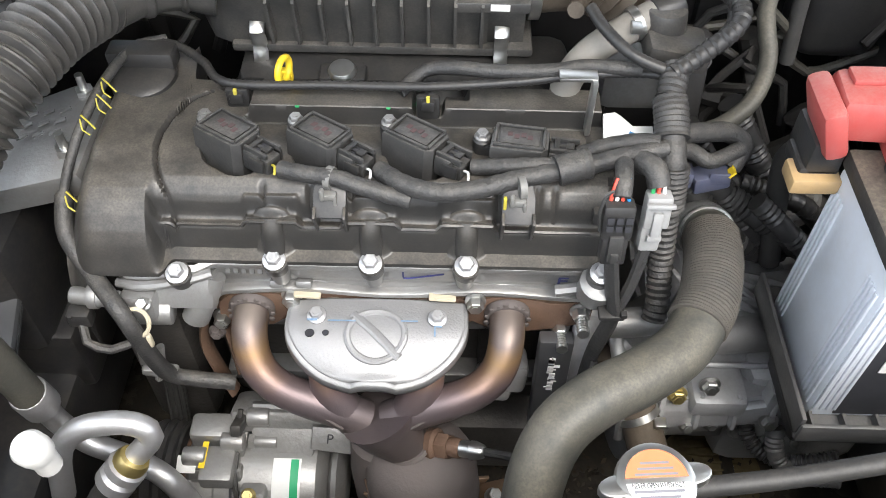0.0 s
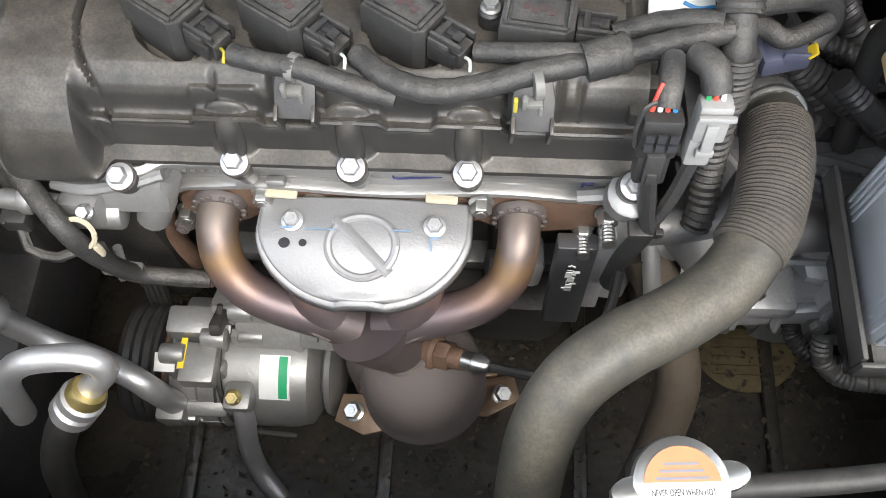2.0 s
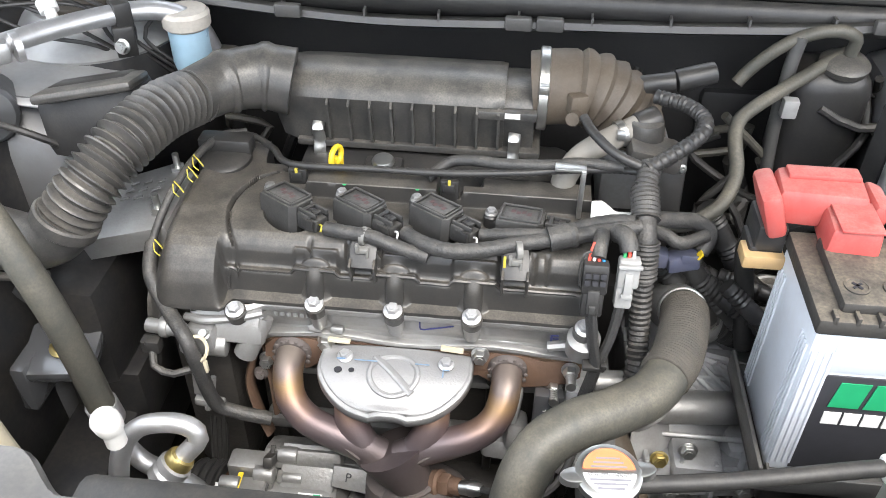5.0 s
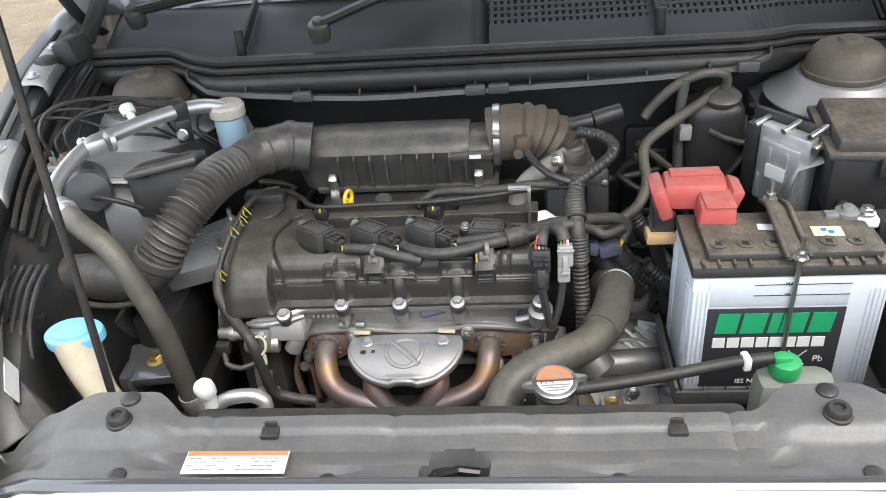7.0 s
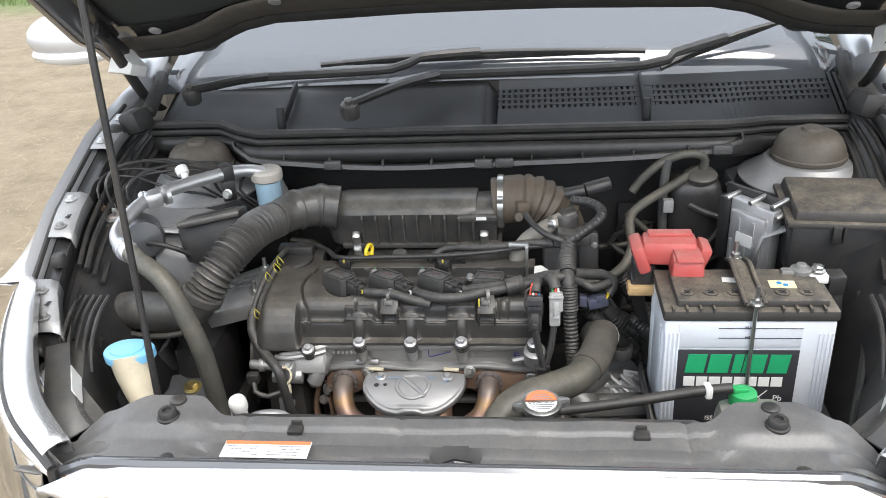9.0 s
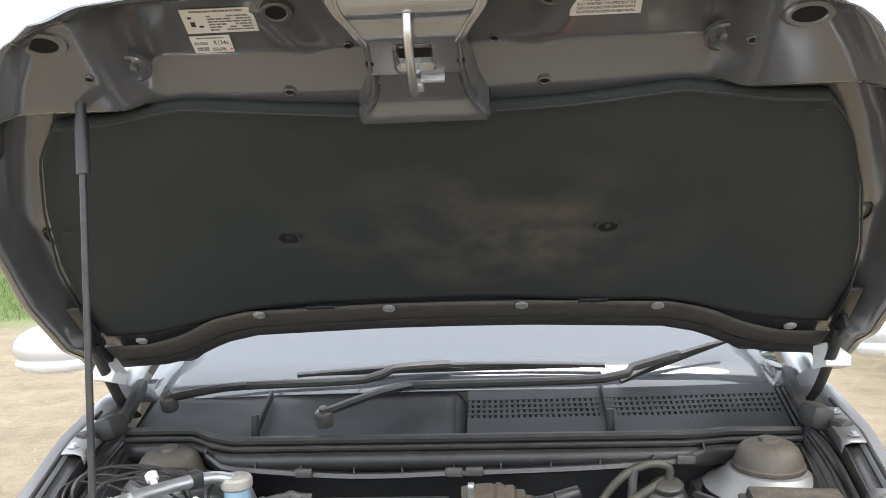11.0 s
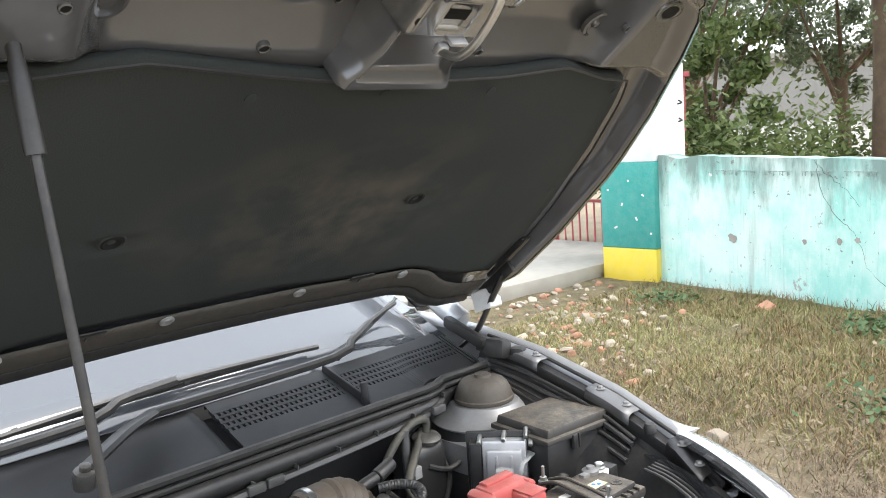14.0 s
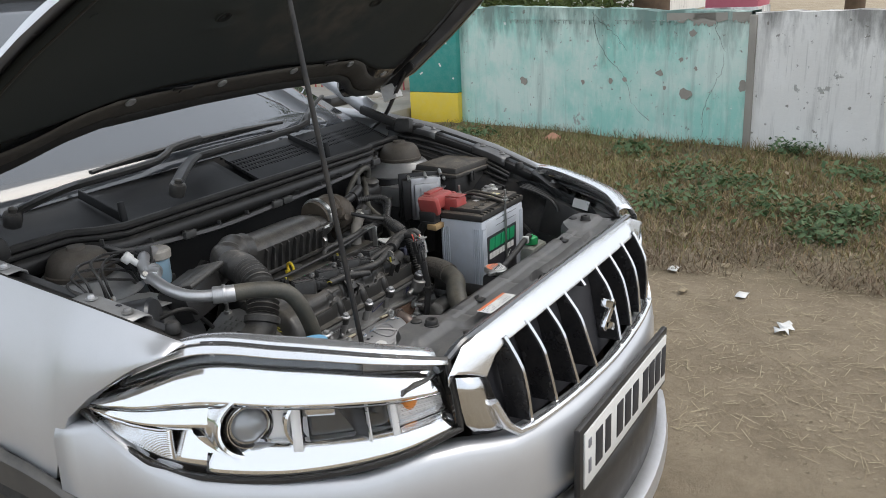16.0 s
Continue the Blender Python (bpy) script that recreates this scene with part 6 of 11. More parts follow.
def ignition_coil(x, y, z, turn):
    q = pose(x, y, z, -6, 0, turn)
    body = [(-0.024, -0.018), (0.021, -0.0185), (0.027, -0.012), (0.027, 0.013), (0.021, 0.0185), (-0.017, 0.0185), (-0.024, 0.013)]
    coil = part("ignition_coil", Geo().prism(body, -0.03, 0.0085, q, 0.002).box((0.0, 0.0, -0.034), (0.034, 0.026, 0.03), 0.006, q), COILPLASTIC, engine, "black ignition coil")
    g = Geo()
    for bx, by, sx, sy in ((0.0005, 0.015, 0.044, 0.003), (0.0005, -0.015, 0.044, 0.003), (-0.0205, 0, 0.003, 0.028), (0.0225, 0, 0.003, 0.028)):
        g.box((bx, by, 0.0095), (sx, sy, 0.0035), 0.001, q)
    part("lid_rim", g, COILPLASTIC, coil)
    part("coil_lid", Geo().box((0.001, 0.0, 0.0088), (0.036, 0.023, 0.0022), 0.0008, q), COILPLASTIC, coil)
    g = Geo()
    for k in range(4):
        g.box((-0.008 + 0.006 * k, 0.002 - 0.003 * (k % 2), 0.01015), (0.0045, 0.006, 0.0003), 0, q)
    part("print", g, FADEDRED, coil, "faded red stamp")
    g = Geo().lathe([(0.0085, -0.02), (0.0085, 0.002), (0.0065, 0.004)], q @ Vector((-0.033, 0.006, -0.004)), (0, 0, 1), 16).box((-0.028, 0.005, -0.01), (0.016, 0.014, 0.012), 0.003, q)
    part("mount_ear", g, CLEANPLASTIC, coil)
    part("coil_bolt", hexbolt(Geo(), q @ Vector((-0.033, 0.006, 0.0)), (0, 0, 1), 0.0055, 0.005, 0.0075), DARKALU, coil)
    con = part("connector", Geo().box((0.036, 0.0, -0.007), (0.018, 0.024, 0.021), 0.003, q).box((0.048, 0.0, -0.0085), (0.012, 0.018, 0.015), 0.002, q), COILPLASTIC, coil, "black plug connector")
    for s in (-1, 1):
        part("connector_rib", Geo().box((0.041, s * 0.0085, 0.0045), (0.026, 0.0032, 0.0055), 0.001, q), COILPLASTIC, con)
        part("connector_cheek", Geo().box((0.044, s * 0.0122, -0.006), (0.016, 0.003, 0.012), 0.001, q), CLEANPLASTIC, con)
    part("latch", Geo().box((0.034, 0.0, 0.0058), (0.005, 0.016, 0.003), 0.001, q).box((0.046, 0.0, 0.0048), (0.007, 0.009, 0.003), 0.001, q).box((0.04, 0.0, 0.0042), (0.012, 0.004, 0.003), 0.001, q), CLEANPLASTIC, con)
    part("latch_slot", Geo().box((0.0405, 0.0, 0.0038), (0.007, 0.012, 0.0012), 0, q), INK, con)
    g = Geo().tube([q @ Vector((0.053, -0.003, -0.007)), q @ Vector((0.060, -0.006, -0.004)), q @ Vector((0.064, -0.012, -0.007))], 0.0012, 6, 0.003)
    part("lead", g, TIEYELLOW if x < -0.2 else WHITEPLASTIC, con)


for x, y, z, t in ((-0.241, 0.425, 0.880, -32), (-0.158, 0.424, 0.879, -32), (-0.073, 0.425, 0.878, -32), (0.019, 0.422, 0.877, -8)):
    ignition_coil(x, y, z, t)

# aluminium head below the cover
HEAD = [(0.0, 0.352, 0.795), (0.08, 0.3465, 0.791), (0.16, 0.347, 0.785), (0.24, 0.353, 0.780), (0.50, 0.357, 0.762), (0.62, 0.363, 0.750), (0.70, 0.362, 0.746), (0.76, 0.354, 0.745), (0.86, 0.353, 0.740), (0.92, 0.358, 0.734), (1.0, 0.368, 0.722)]


def head_face(x, t):
    """Front of the cylinder head, from the cover joint (t = 0) to the port flange (t = 1)."""
    y, z = curve1([(a, b) for a, b, c in HEAD], t), curve1([(a, c) for a, b, c in HEAD], t)
    wave = 0.0035 * math.sin((x + 0.05) * 34) * soft((t - 0.6) / 0.1) * soft((0.95 - t) / 0.05)
    dent = 0.004 * soft((0.5 - abs(math.sin((x + 0.11) * 36))) / 0.2) * soft((t - 0.24) / 0.05) * soft((0.55 - t) / 0.05)
    if x < -0.255:
        y -= 0.010 * soft((-0.255 - x) / 0.02)
    return Vector((x, y + dent, z + wave + 0.004 * (x + 0.1)))


hx = [-0.30 + 0.402 * i / 120 for i in range(121)]
hrows = [[head_face(x, j / 40) for x in hx] for j in range(41)]
hrows.append([p + Vector((0, 0.05, -0.01)) for p in hrows[-1]])
hrows = [[r[0] + Vector((0, 0.08, 0))] + r + [r[-1] + Vector((0, 0.08, 0))] for r in hrows]
head = part("cylinder_head", Geo().sheet(hrows), ALU, engine, "cast aluminium cylinder head", sharp=40)
for x in (-0.203, -0.178):
    part("cast_pad", Geo().box((x, 0.355, 0.755), (0.015, 0.010, 0.008), 0.002, None, (-25, 0, 0)), ALU, head)
for bx in TOWERS:
    part("bolt_column", Geo().cyl((bx, 0.358, 0.758), (bx, 0.350, 0.794), 0.008, 0.0125, 18), ALU, head)
# raised rim round the end of the head and the casting behind the chain case
part("end_rim", Geo().tube([(0.06, 0.346, 0.764), (0.088, 0.345, 0.772), (0.1, 0.338, 0.785), (0.104, 0.334, 0.795)], 0.006, 8, 0.006), ALU, head)
part("end_boss", Geo().lathe([(0.018, -0.03), (0.018, -0.002), (0.015, 0.0), (0.001, 0.0)], (0.096, 0.334, 0.795), (0, -0.35, 1), 20), ALU, head)
HM = face_pose((0.066, 0.3535, 0.7685), (1, 0, 0.02), (0, -0.32, 1))
lettering("mark", "F", 0.026, HM, MARKER, head, "CENTER", 0.95)
g = Geo()
g.tube([(-0.083, 0.3525, 0.779), (-0.083, 0.3555, 0.766), (-0.079, 0.3558, 0.765), (-0.045, 0.3515, 0.778)], 0.0009, 5, 0.004)
part("pen_stroke", g, MARKER, head)
lg = Geo()
for k in range(7):
    lg.box((-0.247 + 0.0075 * k, 0.3535, 0.7745), (0.0045, 0.0015, 0.006), 0, None, (-25, 0, 0))
part("cast_mark", lg, DARKALU, head)
# slanting cast boss and bracket beside the first port
part("cast_boss", Geo().tube([(-0.259, 0.349, 0.772), (-0.266, 0.343, 0.757), (-0.277, 0.336, 0.738), (-0.283, 0.333, 0.726)], lambda r: 0.0105 + 0.07 * r if r < 0.045 else 0.0135, 16, 0.004), ALU, head)
part("cast_web", Geo().prism([(-0.045, -0.02), (0.035, -0.028), (0.04, 0.012), (0.0, 0.022), (-0.045, 0.014)], 0, 0.02, face_pose((-0.297, 0.352, 0.762), (1, 0.1, 0.02), (0, 0.55, 1)), 0.006), ALU, head)
part("cast_rib", Geo().tube([(-0.258, 0.342, 0.784), (-0.285, 0.334, 0.781), (-0.32, 0.33, 0.778), (-0.345, 0.335, 0.776)], 0.005, 8, 0.006), ALU, head)

# engine block and chain case below, coloured dark for the shade of their recess
g = Geo().box((-0.10, 0.475, 0.60), (0.40, 0.16, 0.26), 0.02)
block = part("engine_block", g, CASEDARK, engine, "engine block coloured dark for its shaded recess")
for x in (-0.27, -0.18, -0.09, 0.0):
    part("block_rib", Geo().box((x, 0.388, 0.60), (0.012, 0.02, 0.22), 0.004), CASEDARK, block)
part("block_ledge", Geo().box((-0.1, 0.388, 0.655), (0.38, 0.02, 0.012), 0.004), DARKALU, block)
part("block_ledge", Geo().box((-0.1, 0.385, 0.56), (0.38, 0.03, 0.02), 0.006), DARKALU, block)
for x, z, w, h in ((0.022, 0.655, 0.03, 0.05), (0.034, 0.60, 0.026, 0.04), (0.012, 0.575, 0.04, 0.03), (0.103, 0.66, 0.024, 0.10), (0.115, 0.585, 0.03, 0.05)):
    part("cast_pocket", Geo().box((x, 0.362, z), (w, 0.04, h), 0.008, None, (-14, 6, 0)), GEARALU, block, "bright cast pocket of the block")
part("oil_pan", Geo().box((-0.1, 0.45, 0.42), (0.38, 0.2, 0.12), 0.03), CASEDARK, engine)
part("chain_case", Geo().box((-0.345, 0.46, 0.64), (0.075, 0.22, 0.32), 0.02), CASEDARK, engine, "dark chain case")
pad = part("serial_pad", Geo().box((0.068, 0.333, 0.622), (0.034, 0.016, 0.155), 0.002, None, (-4, 0, 0)), MOTORGREY, engine, "grey stamped serial pad")
part("pad_side", Geo().box((0.094, 0.345, 0.63), (0.016, 0.02, 0.14), 0.003, None, (-4, 0, 0)), GEARALU, pad)
g = Geo()
rnd = random.Random(4)
for k in range(10):
    z = 0.687 - 0.0082 * k
    for q in range(3):
        g.box((0.067 + rnd.choice((-0.003, 0, 0.003)), 0.3246 - 0.07 * (z - 0.622), z + rnd.choice((-0.002, 0, 0.002))), (rnd.choice((0.001, 0.006)), 0.001, rnd.choice((0.001, 0.0045))), 0)
part("stamping", g, PAPER, pad, "row of stamped strokes")
part("pen_stroke", Geo().box((0.06, 0.3252, 0.577), (0.002, 0.001, 0.028), 0).box((0.073, 0.3252, 0.577), (0.002, 0.001, 0.028), 0).box((0.067, 0.3252, 0.577), (0.026, 0.001, 0.002), 0), MARKER, pad)
# control valve, small castings and clip at the front corner
g = Geo().cyl((-0.388, 0.325, 0.768), (-0.342, 0.322, 0.766), 0.0085, 0.0085, 16, 0.002).box((-0.326, 0.326, 0.757), (0.034, 0.026, 0.03), 0.006, None, (-15, 0, 0))
g.cyl((-0.352, 0.325, 0.745), (-0.30, 0.33, 0.742), 0.013, 0.015, 16, 0.003).cyl((-0.372, 0.326, 0.766), (-0.362, 0.326, 0.766), 0.0125, 0.0125, 16, 0.002)
vv = part("valve_actuator", g, ALU, engine, "cast control valve housing")
part("actuator_bolt", hexbolt(Geo(), (-0.318, 0.314, 0.77), (0, -0.5, 1), 0.005, 0.005, 0.007), ZINC, vv)
part("actuator_plug", Geo().box((-0.384, 0.318, 0.745), (0.022, 0.016, 0.018), 0.003).box((-0.39, 0.312, 0.752), (0.004, 0.006, 0.004), 0.001), CLEANPLASTIC, vv)
part("lead", Geo().tube([(-0.384, 0.316, 0.74), (-0.378, 0.30, 0.728), (-0.355, 0.296, 0.722), (-0.335, 0.302, 0.726)], 0.0045, 8), TAPE, vv)
part("clip_ring", Geo().tube([(-0.322 + 0.011 * math.cos(a), 0.3 + 0.006 * math.sin(a), 0.762 + 0.013 * math.sin(a)) for a in [2 * math.pi * i / 16 for i in range(17)]], 0.0022, 6, 0.05, False).box((-0.318, 0.297, 0.738), (0.01, 0.006, 0.018), 0.002), CREAM, vv, "cream plastic loom clip")
# brackets between head and compressor
part("front_bracket", Geo().tube([(-0.288, 0.372, 0.73), (-0.285, 0.362, 0.70), (-0.292, 0.352, 0.66), (-0.284, 0.345, 0.615), (-0.27, 0.335, 0.585)], 0.011, 8, 0.01, True, True, 0.4), RUST, engine, "rusty stay")
part("front_bracket", Geo().tube([(-0.272, 0.372, 0.705), (-0.268, 0.362, 0.68), (-0.262, 0.35, 0.65), (-0.258, 0.34, 0.62)], 0.009, 8, 0.01, True, True, 0.4), RUST, engine)
for x, z in ((-0.29, 0.71), (-0.276, 0.675)):
    part("stay_bolt", hexbolt(Geo(), (x, 0.352, z), (0, -1, 0.2), 0.006, 0.006, 0.009), CATSTEEL, engine)
g = Geo().box((-0.337, 0.314, 0.69), (0.015, 0.006, 0.032), 0.002, None, (-10, 0, 0)).box((-0.328, 0.312, 0.662), (0.036, 0.014, 0.012), 0.004, None, (0, 10, 0)).tube([(-0.32, 0.316, 0.70), (-0.322, 0.31, 0.68), (-0.33, 0.306, 0.655)], 0.004, 8)
part("cable_bracket", g, ALU, engine, "aluminium cable bracket")
belt = part("drive_belt", Geo().box((-0.344, 0.366, 0.62), (0.024, 0.006, 0.26), 0.002, None, (-19, 0, 0)), RUBBER, engine, "black ribbed drive belt")
for k in range(4):
    part("belt_rib", Geo().box((-0.353 + 0.006 * k, 0.3622, 0.62), (0.003, 0.003, 0.255), 0.0008, None, (-19, 0, 0)), RUBBER, belt)
# breather and left engine mount
mount = thing("engine_mount", "grey cast engine mount bracket with bolts", "engine mount")
part("bracket", Geo().prism([(-0.055, -0.06), (0.05, -0.05), (0.06, 0.045), (0.03, 0.07), (-0.04, 0.05)], 0, 0.03, pose(-0.425, 0.455, 0.815, 8, -12, 0), 0.005), ALU, mount)
g = Geo()
for k in range(9):
    g.box((-0.447 + 0.017 * (k % 3), 0.45 + 0.016 * (k // 3), 0.8475 + 0.0035 * (k % 3)), (0.011, 0.004, 0.001), 0, None, (8, -12, 20))
part("cast_mark", g, DARKALU, mount)
for x, y, z in ((-0.40, 0.505, 0.855), (-0.398, 0.43, 0.848)):
    part("stud", Geo().cyl((x, y, z - 0.01), (x, y, z + 0.024), 0.0045, 0.004, 10).lathe([(0.009, 0), (0.009, 0.009)], (x, y, z - 0.002), (0, 0, 1), 6), ZINC, mount)
g = Geo().box((-0.50, 0.42, 0.70), (0.08, 0.14, 0.16), 0.02)
part("rubber_block", g, DARKBAY, mount)
part("support", Geo().box((-0.49, 0.42, 0.59), (0.1, 0.12, 0.1), 0.01), DARKBAY, mount)

# ---- exhaust ----
exhaust = thing("exhaust_manifold", "heat-tinted steel exhaust manifold with catalytic converter", "exhaust manifold")
FLANGE = [(-0.268, -0.012), (-0.262, -0.026), (-0.245, -0.03), (-0.215, -0.024), (-0.20, -0.014), (-0.17, -0.018), (-0.13, -0.018), (-0.108, -0.012), (-0.08, -0.018), (-0.04, -0.018), (-0.015, -0.014), (0.0, -0.022), (0.035, -0.026), (0.06, -0.022), (0.085, -0.016), (0.101, -0.006), (0.102, 0.008), (0.09, 0.015), (0.06, 0.013), (0.035, 0.018), (0.005, 0.019), (-0.015, 0.014), (-0.05, 0.019), (-0.085, 0.019), (-0.108, 0.014), (-0.135, 0.019), (-0.175, 0.02), (-0.205, 0.016), (-0.23, 0.02), (-0.255, 0.015), (-0.267, 0.004)]
part("flange", Geo().prism(FLANGE, 0, 0.010, face_pose((0.0, 0.364, 0.714), (1, 0, 0), (0, 0.2, 1)), 0.002), RUST, exhaust, "rusty port flange")
g = Geo()
gask = [Vector((x, 0.3575 + 0.2 * (z + 0.0025) - 0.003, 0.714 + z + 0.0022)) for x, z in FLANGE[16:]]
g.sheet([gask, [p + Vector((0, 0.004, 0.0035)) for p in gask], [p + Vector((0, 0.010, 0.001)) for p in gask]])
part("gasket", g, BROWNSTEEL, exhaust, "heat-browned gasket edge", thick=0.001)
MX = -0.108
for s, x0 in ((-1, -0.234), (1, 0.018)):
    pts = [(x0, 0.358, 0.715), (x0, 0.342, 0.714), (x0 - 0.001 * s, 0.325, 0.708), (x0 - 0.005 * s, 0.310, 0.694), (x0 - 0.014 * s, 0.299, 0.682), (x0 - 0.032 * s, 0.288, 0.673), (x0 - 0.058 * s, 0.281, 0.665), (x0 - 0.09 * s, 0.277, 0.654), (MX + 0.012 * s, 0.275, 0.640)]
    part("outer_runner", Geo().tube(pts, lambda r: 0.0175 + 0.0016 * soft((r - 0.1) / 0.06), 24, 0.006), HEAT, exhaust, "pipe tinted gold, purple and brown")
    rnd = random.Random(11)
    g = Geo().lathe([(0.0225, -0.004), (0.023, 0.0), (0.0205, 0.0045)], (x0, 0.3525, 0.715), (0, -1, -0.1), 24)
    for k in range(15):
        a = 2 * math.pi * k / 15 + rnd.uniform(-0.1, 0.1)
        g.sphere((x0 + 0.0212 * math.cos(a), 0.3475, 0.7145 + 0.0212 * math.sin(a)), rnd.uniform(0.0016, 0.0026), (1.3, 0.8, 1.3), 8)
    part("weld", g, CATSTEEL, exhaust, "lumpy dark weld bead")
    x1 = -0.152 if s < 0 else -0.064
    pts = [(x1, 0.36, 0.713), (x1, 0.33, 0.708), (x1 + 0.003 * s, 0.305, 0.698), (x1 + 0.002 * s, 0.289, 0.68), (MX + 0.034 * s, 0.279, 0.658), (MX + 0.020 * s, 0.273, 0.638), (-0.098 + 0.006 * s, 0.268, 0.622)]
    part("inner_runner", Geo().tube(pts, 0.0185, 24, 0.006), HEAT, exhaust, "pipe tinted brown")
    g = Geo().tube([(x0 - 0.075 * s, 0.263, 0.664), (x0 - 0.085 * s, 0.259, 0.659), (x0 - 0.094 * s, 0.258, 0.651)], 0.0017, 6, 0.003)
    part("weld_seam", g, CATSTEEL, exhaust)
g = Geo().tube([(-0.106, 0.276, 0.652), (-0.099, 0.272, 0.637), (-0.09, 0.268, 0.624), (-0.08, 0.264, 0.61), (-0.074, 0.262, 0.60)], lambda r: 0.040 - 0.32 * min(r, 0.05), 28, 0.004)
part("collector", g, HEAT, exhaust)
part("neck_seam", Geo().lathe([(0.0235, -0.003), (0.0255, 0.0), (0.0235, 0.003)], (-0.077, 0.263, 0.612), (0.3, -0.12, -1), 26), CATSTEEL, exhaust)
cat_ax = Vector((0.05, -0.12, -1)).normalized()
cat = part("catalyst", Geo().lathe([(0.024, -0.004), (0.03, 0.0), (0.042, 0.006), (0.052, 0.016), (0.0575, 0.03), (0.059, 0.05), (0.059, 0.07), (0.0605, 0.073), (0.0605, 0.078), (0.0585, 0.081), (0.054, 0.10), (0.045, 0.112), (0.038, 0.116), (0.038, 0.16)], (-0.066, 0.262, 0.608), cat_ax, 40), CATSTEEL, exhaust, "dull grey-brown catalyst can")
part("can_seam", Geo().tube([Vector((-0.066 + 0.0588 * math.cos(a), 0.262 + 0.0588 * math.sin(a), 0.557 + 0.06 * 0.05)) + cat_ax * 0.004 for a in [2 * math.pi * i / 40 for i in range(41)]], 0.0014, 6, 0.05, False), RUST, cat)
part("heat_jacket", Geo().lathe([(0.02, 0), (0.034, 0.01), (0.038, 0.06), (0.036, 0.12), (0.03, 0.125)], (-0.106, 0.285, 0.598), (0.02, -0.1, -1), 24), CATSTEEL, exhaust)
for s, c in ((-1, (-0.131, 0.226, 0.522)), (1, (0.014, 0.252, 0.513))):
    b = part("bracket", Geo().prism([(-0.024, -0.014), (0.012, -0.02), (0.03, -0.012), (0.03, 0.012), (0.012, 0.02), (-0.024, 0.014)], 0, 0.004, pose(c[0] - s * 0.006, c[1], c[2] - 0.004, 8, s * 20, (180 if s > 0 else 0) + s * 16), 0.001), BROWNSTEEL, exhaust, "tan heat-coloured bracket")
    part("bracket_lip", Geo().box((c[0] - s * 0.022, c[1] + 0.016, c[2] + 0.004), (0.03, 0.004, 0.022), 0.001, None, (8, s * 20, s * 16)), BROWNSTEEL, b)
    part("nut", hexbolt(Geo(), c, (0.2 * s, -0.1, 1), 0.0075, 0.009, 0.0105), ZINC, b)
sb = Vector((-0.052, 0.263, 0.612))
sens_a = Vector((0.88, -0.3, 0.36)).normalized()
sensor = part("oxygen_sensor", Geo().lathe([(0.0165, -0.004), (0.0175, 0.004), (0.0145, 0.007)], sb, sens_a, 24).lathe([(0.0135, 0.006), (0.0138, 0.007), (0.0138, 0.018), (0.0125, 0.0195)], sb, sens_a, 6).lathe([(0.0102, 0.019), (0.0102, 0.03), (0.009, 0.032)], sb, sens_a, 18), RUST, exhaust, "rusty oxygen sensor")
part("sensor_tip", Geo().lathe([(0.0085, 0.03), (0.0085, 0.042), (0.0095, 0.043), (0.0095, 0.047), (0.007, 0.056), (0.005, 0.058)], sb, sens_a, 18), ZINC, sensor, "bright crimped sensor tip")
e0 = sb + sens_a * 0.056
part("sensor_lead", Geo().tube([e0, e0 + Vector((0.02, -0.004, 0.001)), (0.05, 0.242, 0.627), (0.08, 0.262, 0.632), (0.098, 0.29, 0.655), (0.104, 0.318, 0.69)], 0.0045, 8), RUBBER, sensor, "black braided lead")
for x, y, z, a in ((-0.266, 0.352, 0.697, 0), (-0.192, 0.351, 0.736, 0), (-0.014, 0.348, 0.738, 0), (0.0725, 0.351, 0.694, 1), (0.089, 0.349, 0.724, 1)):
    g = hexbolt(Geo(), (x, y + 0.004, z), (0, -1, 0.1), 0.0075, 0.011, 0.0105)
    if a:
        g.lathe([(0.0052 + 0.0006 * (k % 2), 0.0016 * k) for k in range(14)], (x, y - 0.006, z + 0.001), (0, -1, 0.1), 14)
    part("manifold_nut", g, ZINC, exhaust)
for x, m in ((-0.176, CREAM), (-0.046, CREAM)):
    part("shield_clip", Geo().box((x, 0.352, 0.742), (0.026, 0.01, 0.004), 0.001, None, (-10, 4, 0)), m, exhaust)

shield = thing("heat_shield", "bright pressed aluminium heat shield over the manifold", "heat shield")


def shield_point(u, t):
    """u across from -1 to 1, t from the engine edge (0) to the lip (1)."""
    half = 0.0845 * math.sqrt(max(0.0, 1 - max(0, (t - 0.30)) ** 2 / 0.52)) if t > 0.30 else 0.0845
    x = -0.108 + u * half
    ymax = 0.352 - 0.084 * t
    z = 0.737 + 0.010 * math.sin(math.pi * min(1, t * 1.1)) - 0.014 * t - 0.005 * abs(u) ** 3
    return Vector((x, ymax, z))


rows = [[shield_point(-1 + 2 * i / 60, j / 44) for i in range(61)] for j in range(45)]
rim = [rows[j][0] for j in range(45)] + rows[-1][1:-1] + [rows[j][-1] for j in range(44, -1, -1)]
g = Geo().sheet(rows)
g.sheet([rim, [p + Vector(((p.x + 0.108) * 0.03, -0.003, -0.004)) for p in rim], [p + Vector(((p.x + 0.108) * 0.04, -0.004, -0.012)) for p in rim]])
part("plate", g, SHIELDALU, shield, sharp=25, thick=0.0012)


def on_shield(x, y, lift):
    return Vector((x, y, shield_point((x + 0.108) / 0.0845, (0.352 - y) / 0.084).z + lift))


